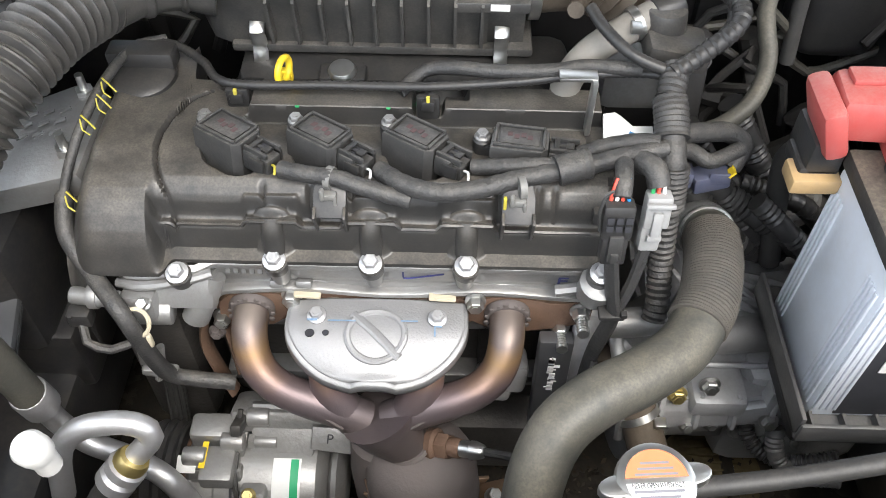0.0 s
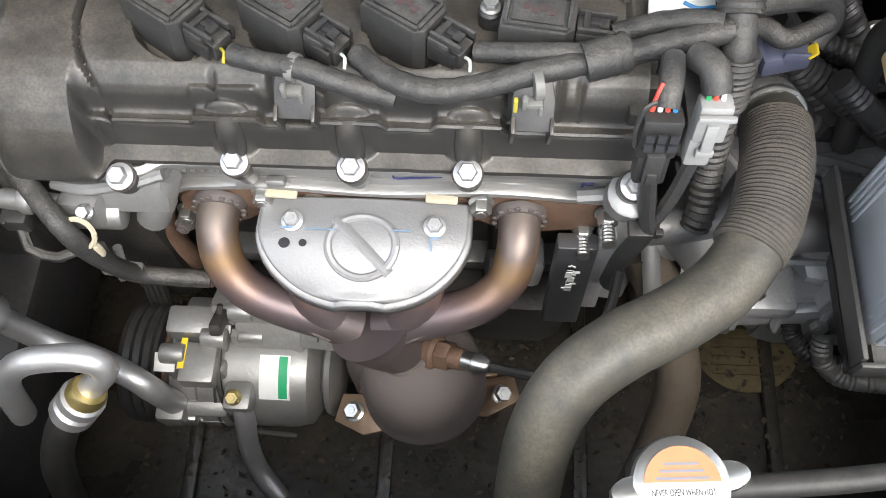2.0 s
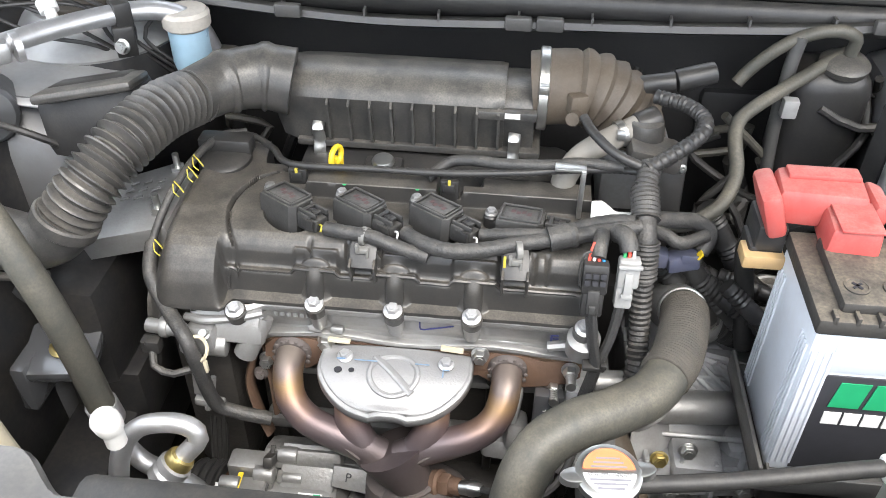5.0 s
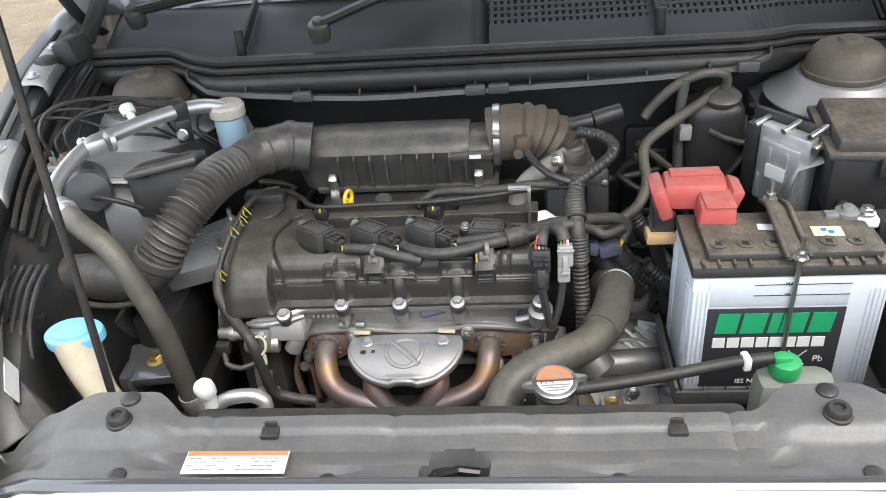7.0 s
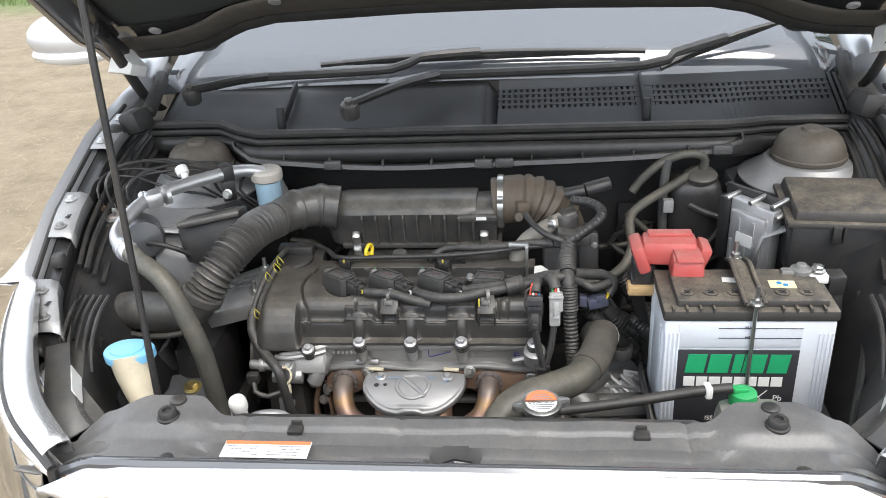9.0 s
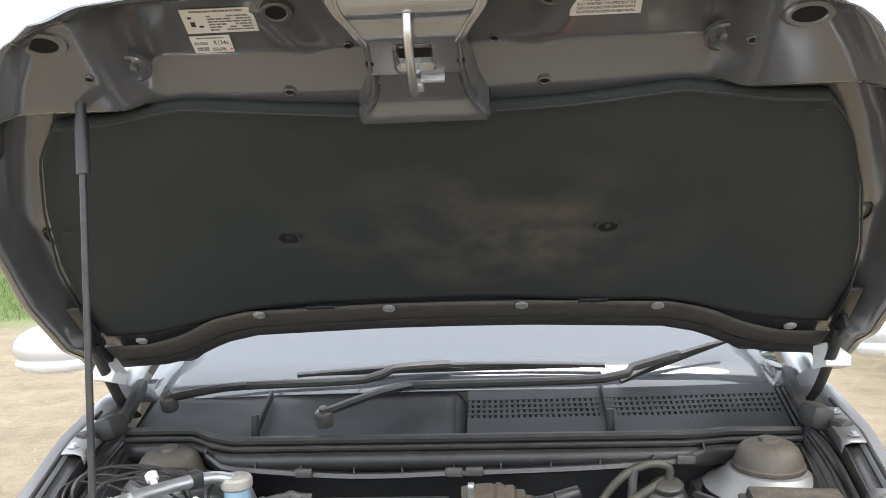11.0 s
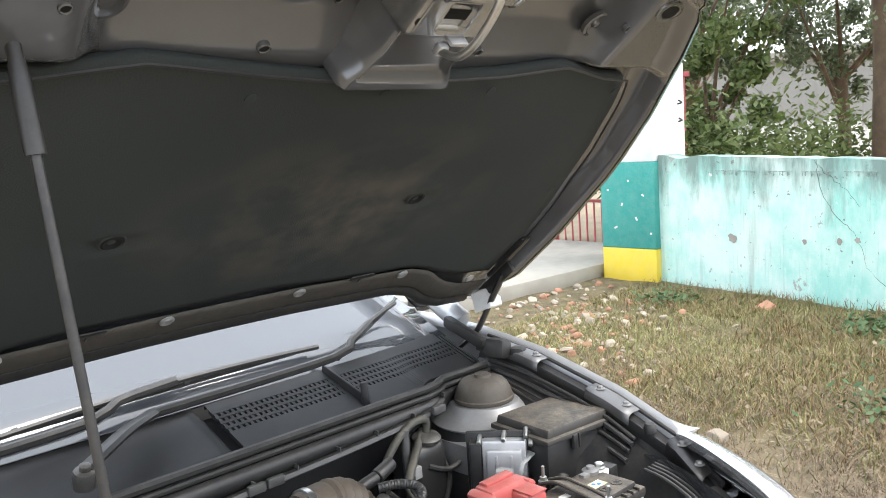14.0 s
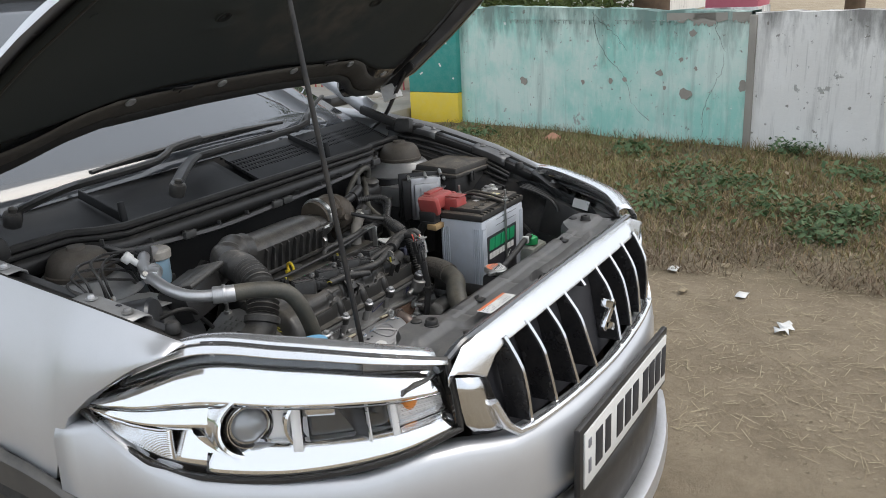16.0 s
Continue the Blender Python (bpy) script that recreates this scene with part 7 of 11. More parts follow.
g = Geo().tube([on_shield(-0.107 + 0.027 * math.cos(a), 0.309 + 0.024 * math.sin(a), 0.0004) for a in [2 * math.pi * i / 40 for i in range(41)]], 0.0034, 8, 0.05, False, True, 0.9)
g.tube([on_shield(-0.107 + 0.025 * k, 0.309 - 0.023 * k, 0.0004) for k in (-0.9, -0.45, 0, 0.45, 0.9)], 0.0050, 8, 0.05, False, True, 0.7)
part("pressed_sign", g, SHIELDALU, shield, "raised round pressing with a diagonal bar")
for x, y, z in ((-0.164, 0.327, 0.742), (-0.050, 0.325, 0.744)):
    part("bolt", hexbolt(Geo(), (x, y, z), (0, -0.15, 1), 0.006, 0.006, 0.009), BRIGHTALU, shield)
# Black discs paint the dark of two holes in the plate.
for x, y in ((-0.169, 0.309), (-0.154, 0.309)):
    part("hole", Geo().lathe([(0.0045 if x < -0.16 else 0.0032, 0), (0.0045 if x < -0.16 else 0.0032, 0.0008)], (x, y, shield_point((x + 0.108) / 0.0865, (0.352 - y) / 0.088).z + 0.0002), (0, 0, 1), 14), INK, shield)
for at, size in (((-0.139, 0.318, 0.7475), (0.026, 0.001, 0.001)), ((-0.076, 0.319, 0.7475), (0.016, 0.001, 0.001)), ((-0.052, 0.309, 0.7465), (0.0016, 0.012, 0.001)), ((-0.049, 0.314, 0.747), (0.007, 0.0016, 0.001)), ((-0.167, 0.319, 0.7465), (0.01, 0.0016, 0.001))):
    part("pen_stroke", Geo().box(at, size, 0), PENBLUE, shield)

# ---- compressor ----
comp = thing("compressor", "aluminium air-conditioning compressor with pulley", "compressor")
cc = Vector((-0.252, 0.274, 0.50))
part("body", Geo().lathe([(0.04, 0.085), (0.056, 0.075), (0.06, 0.06), (0.06, -0.005), (0.063, -0.008), (0.063, -0.03), (0.06, -0.033), (0.06, -0.058), (0.05, -0.066)], cc, (1, 0, 0), 36), ALU, comp)
for k in range(7):
    an = radians(30 + 40 * k)
    part("housing_lug", Geo().box((cc.x - 0.03, cc.y - math.cos(an) * 0.06, cc.z + math.sin(an) * 0.06), (0.058, 0.016, 0.016), 0.004, None, (math.degrees(an), 0, 0)), ALU, comp)
g = Geo().box((cc.x - 0.025, cc.y - 0.02, cc.z + 0.066), (0.035, 0.04, 0.022), 0.004).box((cc.x - 0.035, cc.y + 0.02, cc.z + 0.07), (0.05, 0.03, 0.03), 0.006)
part("front_housing", g, ALU, comp)
part("mount_arm", Geo().box((cc.x + 0.03, cc.y + 0.045, cc.z + 0.07), (0.1, 0.05, 0.03), 0.01, None, (-30, 0, 0)), DARKALU, comp)
pul = part("pulley", Geo().lathe([(0.025, -0.066), (0.05, -0.07), (0.06, -0.072), (0.062, -0.075), (0.058, -0.08), (0.062, -0.085), (0.058, -0.09), (0.062, -0.095), (0.058, -0.10), (0.062, -0.105), (0.06, -0.11), (0.03, -0.112)], cc, (1, 0, 0), 40), CLEANPLASTIC, comp, "black grooved pulley")
part("clutch_plate", Geo().lathe([(0.052, -0.064), (0.054, -0.068), (0.03, -0.07)], cc, (1, 0, 0), 30), RUST, pul)
lab_n = Vector((0, -0.35, 0.94)).normalized()
lab = part("label", Geo().sheet([[Vector((cc.x + 0.03 + 0.030 * i, cc.y - math.sin(a) * 0.0608, cc.z + math.cos(a) * 0.0608)) for i in (0, 1)] for a in [radians(5 + 7 * k) for k in range(7)]]), PAPER, comp, "white and green label")
part("green_bar", Geo().sheet([[Vector((cc.x + 0.049 + 0.0085 * i, cc.y - math.sin(a) * 0.0611, cc.z + math.cos(a) * 0.0611)) for i in (0, 1)] for a in [radians(6 + 6.6 * k) for k in range(7)]]), GREENINK, lab)
part("bracket", Geo().box((cc.x + 0.09, cc.y + 0.035, cc.z + 0.06), (0.05, 0.02, 0.03), 0.005, None, (-20, 0, 0)), DARKALU, comp)
part("bolt", hexbolt(Geo(), (cc.x + 0.11, cc.y + 0.02, cc.z + 0.055), (0, -0.5, 1), 0.007, 0.008, 0.01), YELLOWZINC, comp)
part("clutch_lead", Geo().tube([(cc.x - 0.005, cc.y + 0.03, cc.z + 0.10), (cc.x - 0.008, cc.y - 0.0, cc.z + 0.072), (cc.x - 0.006, cc.y - 0.04, cc.z + 0.055), (cc.x + 0.01, cc.y - 0.065, cc.z + 0.01), (cc.x + 0.06, cc.y - 0.068, cc.z - 0.01)], 0.003, 8), RUBBER, comp)
part("lead_plug", Geo().box((cc.x - 0.006, cc.y + 0.02, cc.z + 0.088), (0.012, 0.04, 0.014), 0.003, None, (-35, 0, 0)), CLEANPLASTIC, comp)
for k, (dx, an) in enumerate(((-0.045, 20), (-0.045, 75), (-0.045, 120), (0.02, 100))):
    a_ = radians(an)
    q = Vector((cc.x + dx, cc.y - math.cos(a_) * 0.066, cc.z + math.sin(a_) * 0.066))
    part("housing_bolt", Geo().cyl(q + Vector((-0.012, 0, 0)), q + Vector((0.012, 0, 0)), 0.007, 0.007, 12, 0.001).lathe([(0.0085, 0), (0.0085, 0.006)], q + Vector((-0.018, 0, 0)), (1, 0, 0), 6), ALU if k % 2 else ZINC, comp)
part("tag", Geo().box((cc.x - 0.058, cc.y - 0.02, cc.z + 0.071), (0.02, 0.018, 0.001), 0, None, (18, 0, 0)), PAPER, comp, "small white tag")
part("rear_head", Geo().lathe([(0.03, 0.084), (0.045, 0.09), (0.048, 0.096), (0.03, 0.104)], cc, (1, 0, 0), 24), ALU, comp)
part("mark", Geo().box((cc.x - 0.04, cc.y - 0.012, cc.z + 0.0775), (0.006, 0.03, 0.001), 0), YELLOW, comp)
part("mount_panel", Geo().prism([(-0.036, -0.03), (0.03, -0.03), (0.038, 0.012), (0.02, 0.03), (-0.036, 0.03)], 0, 0.012, face_pose((cc.x + 0.04, cc.y + 0.026, cc.z + 0.066), (1, 0, 0), (0, 0.75, 0.66)), 0.004), DARKALU, comp, "smooth grey mounting panel")
part("mount_ear", Geo().prism([(-0.035, -0.012), (0.03, -0.016), (0.04, 0.0), (0.03, 0.014), (-0.035, 0.014)], 0, 0.014, face_pose((cc.x + 0.104, cc.y + 0.018, cc.z + 0.066), (1, 0, -0.1), (0, 0.7, 0.7)), 0.003), DARKALU, comp, "stamped mounting ear")
lettering("mark", "P", 0.015, face_pose((cc.x + 0.09, cc.y + 0.008, cc.z + 0.0795), (1, 0, -0.1), (0, 0.7, 0.7)), INK, comp)
for dx, dy, dz in ((-0.05, -0.012, 0.074), (-0.012, 0.004, 0.078), (0.012, 0.03, 0.085)):
    part("ear_boss", Geo().cyl((cc.x + dx - 0.012, cc.y + dy, cc.z + dz), (cc.x + dx + 0.012, cc.y + dy, cc.z + dz), 0.010, 0.010, 16, 0.002).box((cc.x + dx, cc.y + dy, cc.z + dz - 0.012), (0.02, 0.018, 0.02), 0.003), ALU, comp)
for k in range(6):
    an = radians(10 + 26 * k)
    part("body_rib", Geo().box((cc.x - 0.032, cc.y - math.cos(an) * 0.0605, cc.z + math.sin(an) * 0.0605), (0.046, 0.004, 0.006), 0.0012, None, (math.degrees(an) - 90, 0, 0)), ALU, comp)
part("parting_gap", Geo().lathe([(0.0633, -0.014), (0.0636, -0.0125), (0.0633, -0.011)], cc, (1, 0, 0), 40), INK, comp, "dark gasket line")
part("port_block", Geo().box((cc.x + 0.012, cc.y - 0.045, cc.z + 0.045), (0.028, 0.03, 0.025), 0.006), ALU, comp)
part("port_block", Geo().box((cc.x - 0.055, cc.y - 0.055, cc.z + 0.03), (0.03, 0.03, 0.028), 0.006), ALU, comp)
part("bolt", hexbolt(Geo(), (cc.x + 0.01, cc.y - 0.048, cc.z + 0.06), (0, -0.4, 1), 0.006, 0.006, 0.008), YELLOWZINC, comp)

# ---- gearbox ----
box = thing("gearbox", "stained aluminium gearbox housing with ribs and bolts", "gearbox")
g = Geo().lathe([(0.05, 0.14), (0.1, 0.12), (0.125, 0.06), (0.13, 0.0), (0.15, -0.02), (0.16, -0.05)], (0.22, 0.47, 0.53), (1, 0.0, 0), 28)
bell = part("bell_housing", g, GEARALU, box)
for k in range(14):
    an = radians(14 + 12 * k)
    part("housing_rib", Geo().box((0.25, 0.47 - math.cos(an) * 0.128, 0.53 + math.sin(an) * 0.128), (0.17, 0.006, 0.024), 0.002, None, (math.degrees(an), 0, 0)), GEARALU, bell)
g = Geo().box((0.37, 0.45, 0.52), (0.18, 0.22, 0.2), 0.03).box((0.30, 0.35, 0.575), (0.26, 0.05, 0.05), 0.012, None, (-15, 0, 4)).box((0.25, 0.34, 0.60), (0.06, 0.05, 0.03), 0.008)
gcase = part("case", g, GEARALU, box)
for k in range(6):
    part("case_rib", Geo().box((0.19 + 0.04 * k, 0.345, 0.585), (0.006, 0.06, 0.05), 0.002, None, (-15, 0, 0)), GEARALU, gcase)
for k in range(9):
    x, y = 0.16 + 0.032 * k, 0.335 - 0.01 * math.sin(k * 1.3)
    part("rim_bolt", hexbolt(Geo(), (x, y - 0.012, 0.545 + 0.02 * math.sin(k)), (0, -1, 0.5), 0.006, 0.006, 0.009), ZINC, gcase)
flank = [[Vector((x, y + 0.012 * math.sin(x * 18), z)) for x in [0.20 + 0.02 * i for i in range(13)]] for y, z in ((0.46, 0.668), (0.425, 0.635), (0.40, 0.612), (0.388, 0.60), (0.376, 0.565), (0.366, 0.53), (0.362, 0.48))]
part("flank", Geo().sheet(flank), GEARALU, box, "stained grey cast flank", sharp=25, thick=0.004)
part("ledge", Geo().tube([(0.19, 0.385, 0.60), (0.25, 0.388, 0.606), (0.30, 0.393, 0.611), (0.345, 0.402, 0.616)], 0.0055, 8, 0.01, True, True, 0.6), ALU, box, "bright cast ledge")
for k in range(5):
    part("flank_rib", Geo().tube([(0.205 + 0.022 * k, 0.45 - 0.006 * k, 0.672), (0.245 + 0.022 * k, 0.418, 0.645), (0.29 + 0.018 * k, 0.402, 0.624)], 0.004, 6, 0.02), GEARALU, box)
part("flank_web", Geo().box((0.27, 0.362, 0.535), (0.12, 0.012, 0.014), 0.004, None, (0, -4, 3)), GEARALU, box)
part("flank_web", Geo().box((0.345, 0.368, 0.54), (0.018, 0.02, 0.055), 0.005, None, (-20, 0, 0)), GEARALU, box)
part("flank_bolt", hexbolt(Geo(), (0.335, 0.352, 0.53), (0, -0.5, 1), 0.008, 0.008, 0.012), ZINC, box)
g = Geo().box((0.305, 0.33, 0.60), (0.012, 0.02, 0.06), 0.003).box((0.29, 0.325, 0.585), (0.04, 0.012, 0.03), 0.004, None, (0, -20, 0))
part("lug", g, GEARALU, box)
for x, y, z in ((0.308, 0.318, 0.58), (0.235, 0.33, 0.63), (0.185, 0.36, 0.66), (0.205, 0.33, 0.61)):
    part("bolt", hexbolt(Geo(), (x, y, z), (0, -1, 0.3), 0.008, 0.008, 0.011), YELLOWZINC if x == 0.205 else ZINC, box)
g = Geo().cyl((0.15, 0.375, 0.70), (0.19, 0.345, 0.66), 0.028, 0.026, 20, 0.003).cyl((0.13, 0.36, 0.66), (0.30, 0.38, 0.655), 0.02, 0.02, 16, 0.003)
part("water_pipe", g, ALU, box, "aluminium coolant pipe")
# converter housing rim, radiating ribs and shelf beside the hose
part("housing_rim", Geo().tube([(0.128, 0.405, 0.70), (0.132, 0.36, 0.68), (0.14, 0.325, 0.645), (0.148, 0.31, 0.60), (0.152, 0.308, 0.555)], 0.009, 10, 0.01, True, True, 0.6), ALU, box, "bright machined rim")
part("crossover_pipe", Geo().tube([(0.115, 0.345, 0.715), (0.15, 0.35, 0.712), (0.19, 0.365, 0.705), (0.215, 0.40, 0.70)], 0.015, 16, 0.008), ALU, box, "silver coolant crossover")
for k in range(8):
    a = radians(-8 + 13 * k)
    p0 = Vector((0.225, 0.445, 0.672))
    d = Vector((math.cos(a), -0.5 * math.sin(a), -0.62 * math.sin(a) * 0.9))
    part("fan_rib", Geo().tube([p0 + d * 0.03, p0 + d * 0.075 + Vector((0, -0.006, -0.012)), p0 + d * 0.12 + Vector((0, -0.012, -0.03))], 0.0035, 6, 0.012, True, True, 1.6), GEARALU, box)
part("shelf", Geo().prism([(0.0, 0.0), (0.14, 0.03), (0.145, 0.055), (0.09, 0.05), (0.0, 0.025)], 0, 0.012, pose(0.195, 0.338, 0.545, 20, 0, 0), 0.003), GEARALU, box, "cast shelf")
for k, (x, y, z) in enumerate(((0.2, 0.342, 0.556), (0.232, 0.345, 0.56), (0.268, 0.352, 0.565), (0.327, 0.347, 0.545))):
    b = part("shelf_boss", Geo().cyl((x, y, z - 0.02), (x, y - 0.004, z + 0.004), 0.010, 0.009, 14, 0.002), GEARALU, box)
    part("boss_bolt", hexbolt(Geo(), (x, y - 0.004, z + 0.003), (0, -0.2, 1), 0.0065, 0.007, 0.009), ZINC, b)
part("upright_lug", Geo().prism([(-0.016, 0.0), (0.012, 0.0), (0.012, 0.045), (0.004, 0.05), (-0.004, 0.03)], 0, 0.008, face_pose((0.318, 0.362, 0.548), (1, 0, 0), (0, 0.25, 1)), 0.002), GEARALU, box, "upright cast lug")
g = Geo().tube([(0.292, 0.335, 0.562), (0.296, 0.318, 0.545), (0.312, 0.302, 0.535), (0.335, 0.292, 0.535), (0.362, 0.288, 0.545), (0.385, 0.288, 0.555)], lambda r: 0.0085 + 0.0012 * math.sin(r * 2 * math.pi / 0.005), 12, 0.0012)
part("earth_lead", g, CLEANPLASTIC, box, "black corrugated conduit")
part("lead_eye", Geo().cyl((0.292, 0.338, 0.566), (0.291, 0.346, 0.585), 0.006, 0.005, 12, 0.001), ZINC, box)
# linkages beside the battery
for x, y, z, r in ((0.352, 0.547, 0.68, 0.032), (0.306, 0.497, 0.664, 0.027), (0.252, 0.454, 0.71, 0.021)):
    b = part("shift_pivot", Geo().lathe([(r, 0), (r, 0.02), (r * 0.85, 0.024), (r * 0.4, 0.02), (r * 0.3, 0.03), (0.002, 0.031)], (x, y, z), (-0.1, -0.3, 1), 24), DARKALU, box, "round shift pivot")
    part("rubber_bush", Geo().lathe([(r * 0.7, 0.0225), (r * 0.7, 0.0255)], (x, y, z), (-0.1, -0.3, 1), 20), PLASTIC, b)
part("shift_lever", Geo().tube([(0.352, 0.547, 0.69), (0.335, 0.53, 0.685), (0.318, 0.51, 0.676), (0.30, 0.49, 0.67)], 0.024, 10, 0.01, True, True, 0.4), DARKALU, box)

# ---- air cleaner and intake ----
air = thing("air_cleaner", "dusty black plastic air cleaner box with ribs and steel clips", "air cleaner")
prof = [(0.538, 0.895), (0.534, 0.93), (0.524, 0.963), (0.530, 0.974), (0.550, 0.984), (0.59, 0.984), (0.625, 0.974), (0.645, 0.95), (0.648, 0.92), (0.64, 0.895)]
rows = []
for x, k in ((-0.292, 0.62), (-0.28, 0.9), (-0.262, 0.98), (-0.23, 1.0), (-0.03, 1.0), (-0.015, 0.99), (-0.008, 0.96)):
    rows.append([Vector((x, 0.60 + (y - 0.60) * k, 0.942 + (z - 0.942) * k)) for y, z in prof])
part("lid", Geo().rings(rows), PLASTIC, air, "dusty lid", sharp=45)
rows = []
for x, k in ((-0.012, 0.9), (0.004, 0.92), (0.028, 0.9), (0.03, 0.6)):
    rows.append([Vector((x, 0.60 + (y - 0.60) * k, 0.938 + (z - 0.942) * k)) for y, z in prof])
part("outlet_end", Geo().rings(rows), PLASTIC, air, sharp=45)
part("base", Geo().box((-0.112, 0.61, 0.872), (0.285, 0.13, 0.045), 0.010), PLASTIC, air)
part("base_flange", Geo().box((-0.112, 0.606, 0.896), (0.30, 0.15, 0.010), 0.003), PLASTIC, air)
for k in range(9):
    x = -0.218 + 0.0255 * k
    part("front_rib", Geo().prism([(0.540, 0.90), (0.526, 0.905), (0.517, 0.957), (0.526, 0.964)], -0.0015, 0.0015, Matrix.Translation((x, 0, 0)) @ Matrix(((0, 0, 1, 0), (1, 0, 0, 0), (0, 1, 0, 0), (0, 0, 0, 1)))), PLASTIC, air)
part("front_step", Geo().box((-0.005, 0.526, 0.955), (0.072, 0.014, 0.012), 0.003), PLASTIC, air)
part("maker_tag", Geo().box((0.002, 0.518, 0.957), (0.018, 0.002, 0.006), 0), PAPER, air, "tiny white tag")
for x in (-0.233, 0.006):
    c = part("spring_clip", Geo().tube([(x, 0.534, 0.925), (x, 0.526, 0.918), (x, 0.531, 0.902), (x, 0.526, 0.885), (x, 0.534, 0.870)], 0.0075, 10, 0.004, True, True, 0.25), ZINC, air, "bright steel spring clip")
air.matrix_basis = pose(0, 0.025, -0.02)
# short duct and corrugated hose to the left
duct = thing("intake_hose", "black corrugated rubber intake hose and snorkel", "intake hose")
hose_pts = [(-0.362, 0.518, 0.954), (-0.385, 0.462, 0.961), (-0.408, 0.405, 0.951), (-0.432, 0.366, 0.926), (-0.457, 0.348, 0.893)]
part("cuff", Geo().tube([(-0.265, 0.575, 0.948), (-0.30, 0.57, 0.955), (-0.335, 0.552, 0.956), (-0.355, 0.53, 0.955), (-0.366, 0.508, 0.956)], lambda r: 0.041 - 0.07 * r + (0.003 if 0.03 < r < 0.04 or 0.075 < r < 0.085 else 0), 22, 0.005), PLASTIC, duct, "black joint cuff")
part("bellows", Geo().tube(hose_pts, lambda r: 0.0295 + 0.004 * math.sin(r * 2 * math.pi / 0.0098), 26, 0.0016), PLASTIC, duct, "ribbed bellows")
part("elbow", Geo().tube([(-0.454, 0.350, 0.898), (-0.472, 0.344, 0.872), (-0.505, 0.345, 0.858), (-0.545, 0.355, 0.852), (-0.585, 0.368, 0.85), (-0.62, 0.376, 0.842)], lambda r: 0.0335 + 0.004 * soft((r - 0.06) / 0.05), 26, 0.008, True, True, 0.9), PLASTIC, duct, "black snorkel")
part("snorkel_rim", Geo().tube([(-0.48, 0.318, 0.838), (-0.525, 0.322, 0.826), (-0.57, 0.332, 0.82), (-0.61, 0.345, 0.82), (-0.635, 0.362, 0.826)], 0.005, 8), PLASTIC, duct)
part("collar", Geo().lathe([(0.0335, -0.008), (0.036, -0.006), (0.036, 0.006), (0.0335, 0.008)], (-0.459, 0.347, 0.89), (0.5, 0.2, 0.85), 30), PLASTIC, duct)
reso = thing("resonator_box", "dark brown-black plastic resonator box", "plastic box")
part("box", Geo().box((-0.482, 0.512, 0.925), (0.125, 0.08, 0.085), 0.02, None, (-16, -8, 10)), CLEANPLASTIC, reso)
part("lid", Geo().box((-0.480, 0.499, 0.966), (0.115, 0.073, 0.012), 0.005, None, (-16, -8, 10)), PLASTIC, reso)
part("neck", Geo().cyl((-0.43, 0.53, 0.92), (-0.375, 0.53, 0.935), 0.02, 0.02, 16), PLASTIC, reso)
# throttle side
elbow = thing("throttle_elbow", "dusty brown rubber throttle elbow with steel clamps", "rubber elbow")
part("elbow", Geo().tube([(0.025, 0.60, 0.945), (0.06, 0.60, 0.95), (0.095, 0.60, 0.948), (0.125, 0.602, 0.93), (0.145, 0.605, 0.90), (0.155, 0.61, 0.86)], lambda r: 0.045 - 0.06 * max(0, r - 0.05) * 0.5 + (0.003 * math.sin(r * 2 * math.pi / 0.014) if 0.05 < r < 0.13 else 0), 22, 0.004), BROWNRUBBER, elbow)
part("clamp", Geo().lathe([(0.048, -0.006), (0.050, -0.005), (0.050, 0.005), (0.048, 0.006)], (0.036, 0.60, 0.946), (1, 0, 0), 30).box((0.036, 0.558, 0.968), (0.012, 0.016, 0.012), 0.002), ZINC, elbow, "steel hose clamp")
part("sensor", Geo().box((0.075, 0.556, 0.952), (0.022, 0.02, 0.026), 0.004, None, (0, 0, 20)).cyl((0.075, 0.55, 0.94), (0.07, 0.53, 0.945), 0.008, 0.008, 12), BROWNRUBBER, elbow)
part("body", Geo().box((0.155, 0.60, 0.845), (0.085, 0.08, 0.09), 0.012), DARKALU, elbow, "throttle body")
part("spigot", Geo().cyl((0.14, 0.60, 0.955), (0.19, 0.60, 0.965), 0.012, 0.012, 14, 0.002).cyl((0.19, 0.60, 0.965), (0.235, 0.61, 0.975), 0.014, 0.013, 14, 0.002), CLEANPLASTIC, elbow)
breather = thing("breather_hose", "pale grey breather hose with a clip", "hose")
part("hose", Geo().tube([(0.065, 0.50, 0.86), (0.068, 0.505, 0.885), (0.085, 0.515, 0.908), (0.115, 0.53, 0.922), (0.15, 0.545, 0.935)], 0.0145, 14, 0.008), mat("pale_hose", (0.28, 0.26, 0.23), 0.6, 0, None, 14, 0.4, 0.1, 300, dust=0.4), breather)
part("tip", Geo().cyl((0.145, 0.543, 0.933), (0.17, 0.553, 0.94), 0.0165, 0.0165, 16, 0.002), CLEANPLASTIC, breather)
part("clip", Geo().lathe([(0.016, -0.004), (0.0165, 0.004)], (0.128, 0.536, 0.928), (0.9, 0.35, 0.3), 18).box((0.126, 0.52, 0.935), (0.01, 0.012, 0.008), 0.001), ZINC, breather)
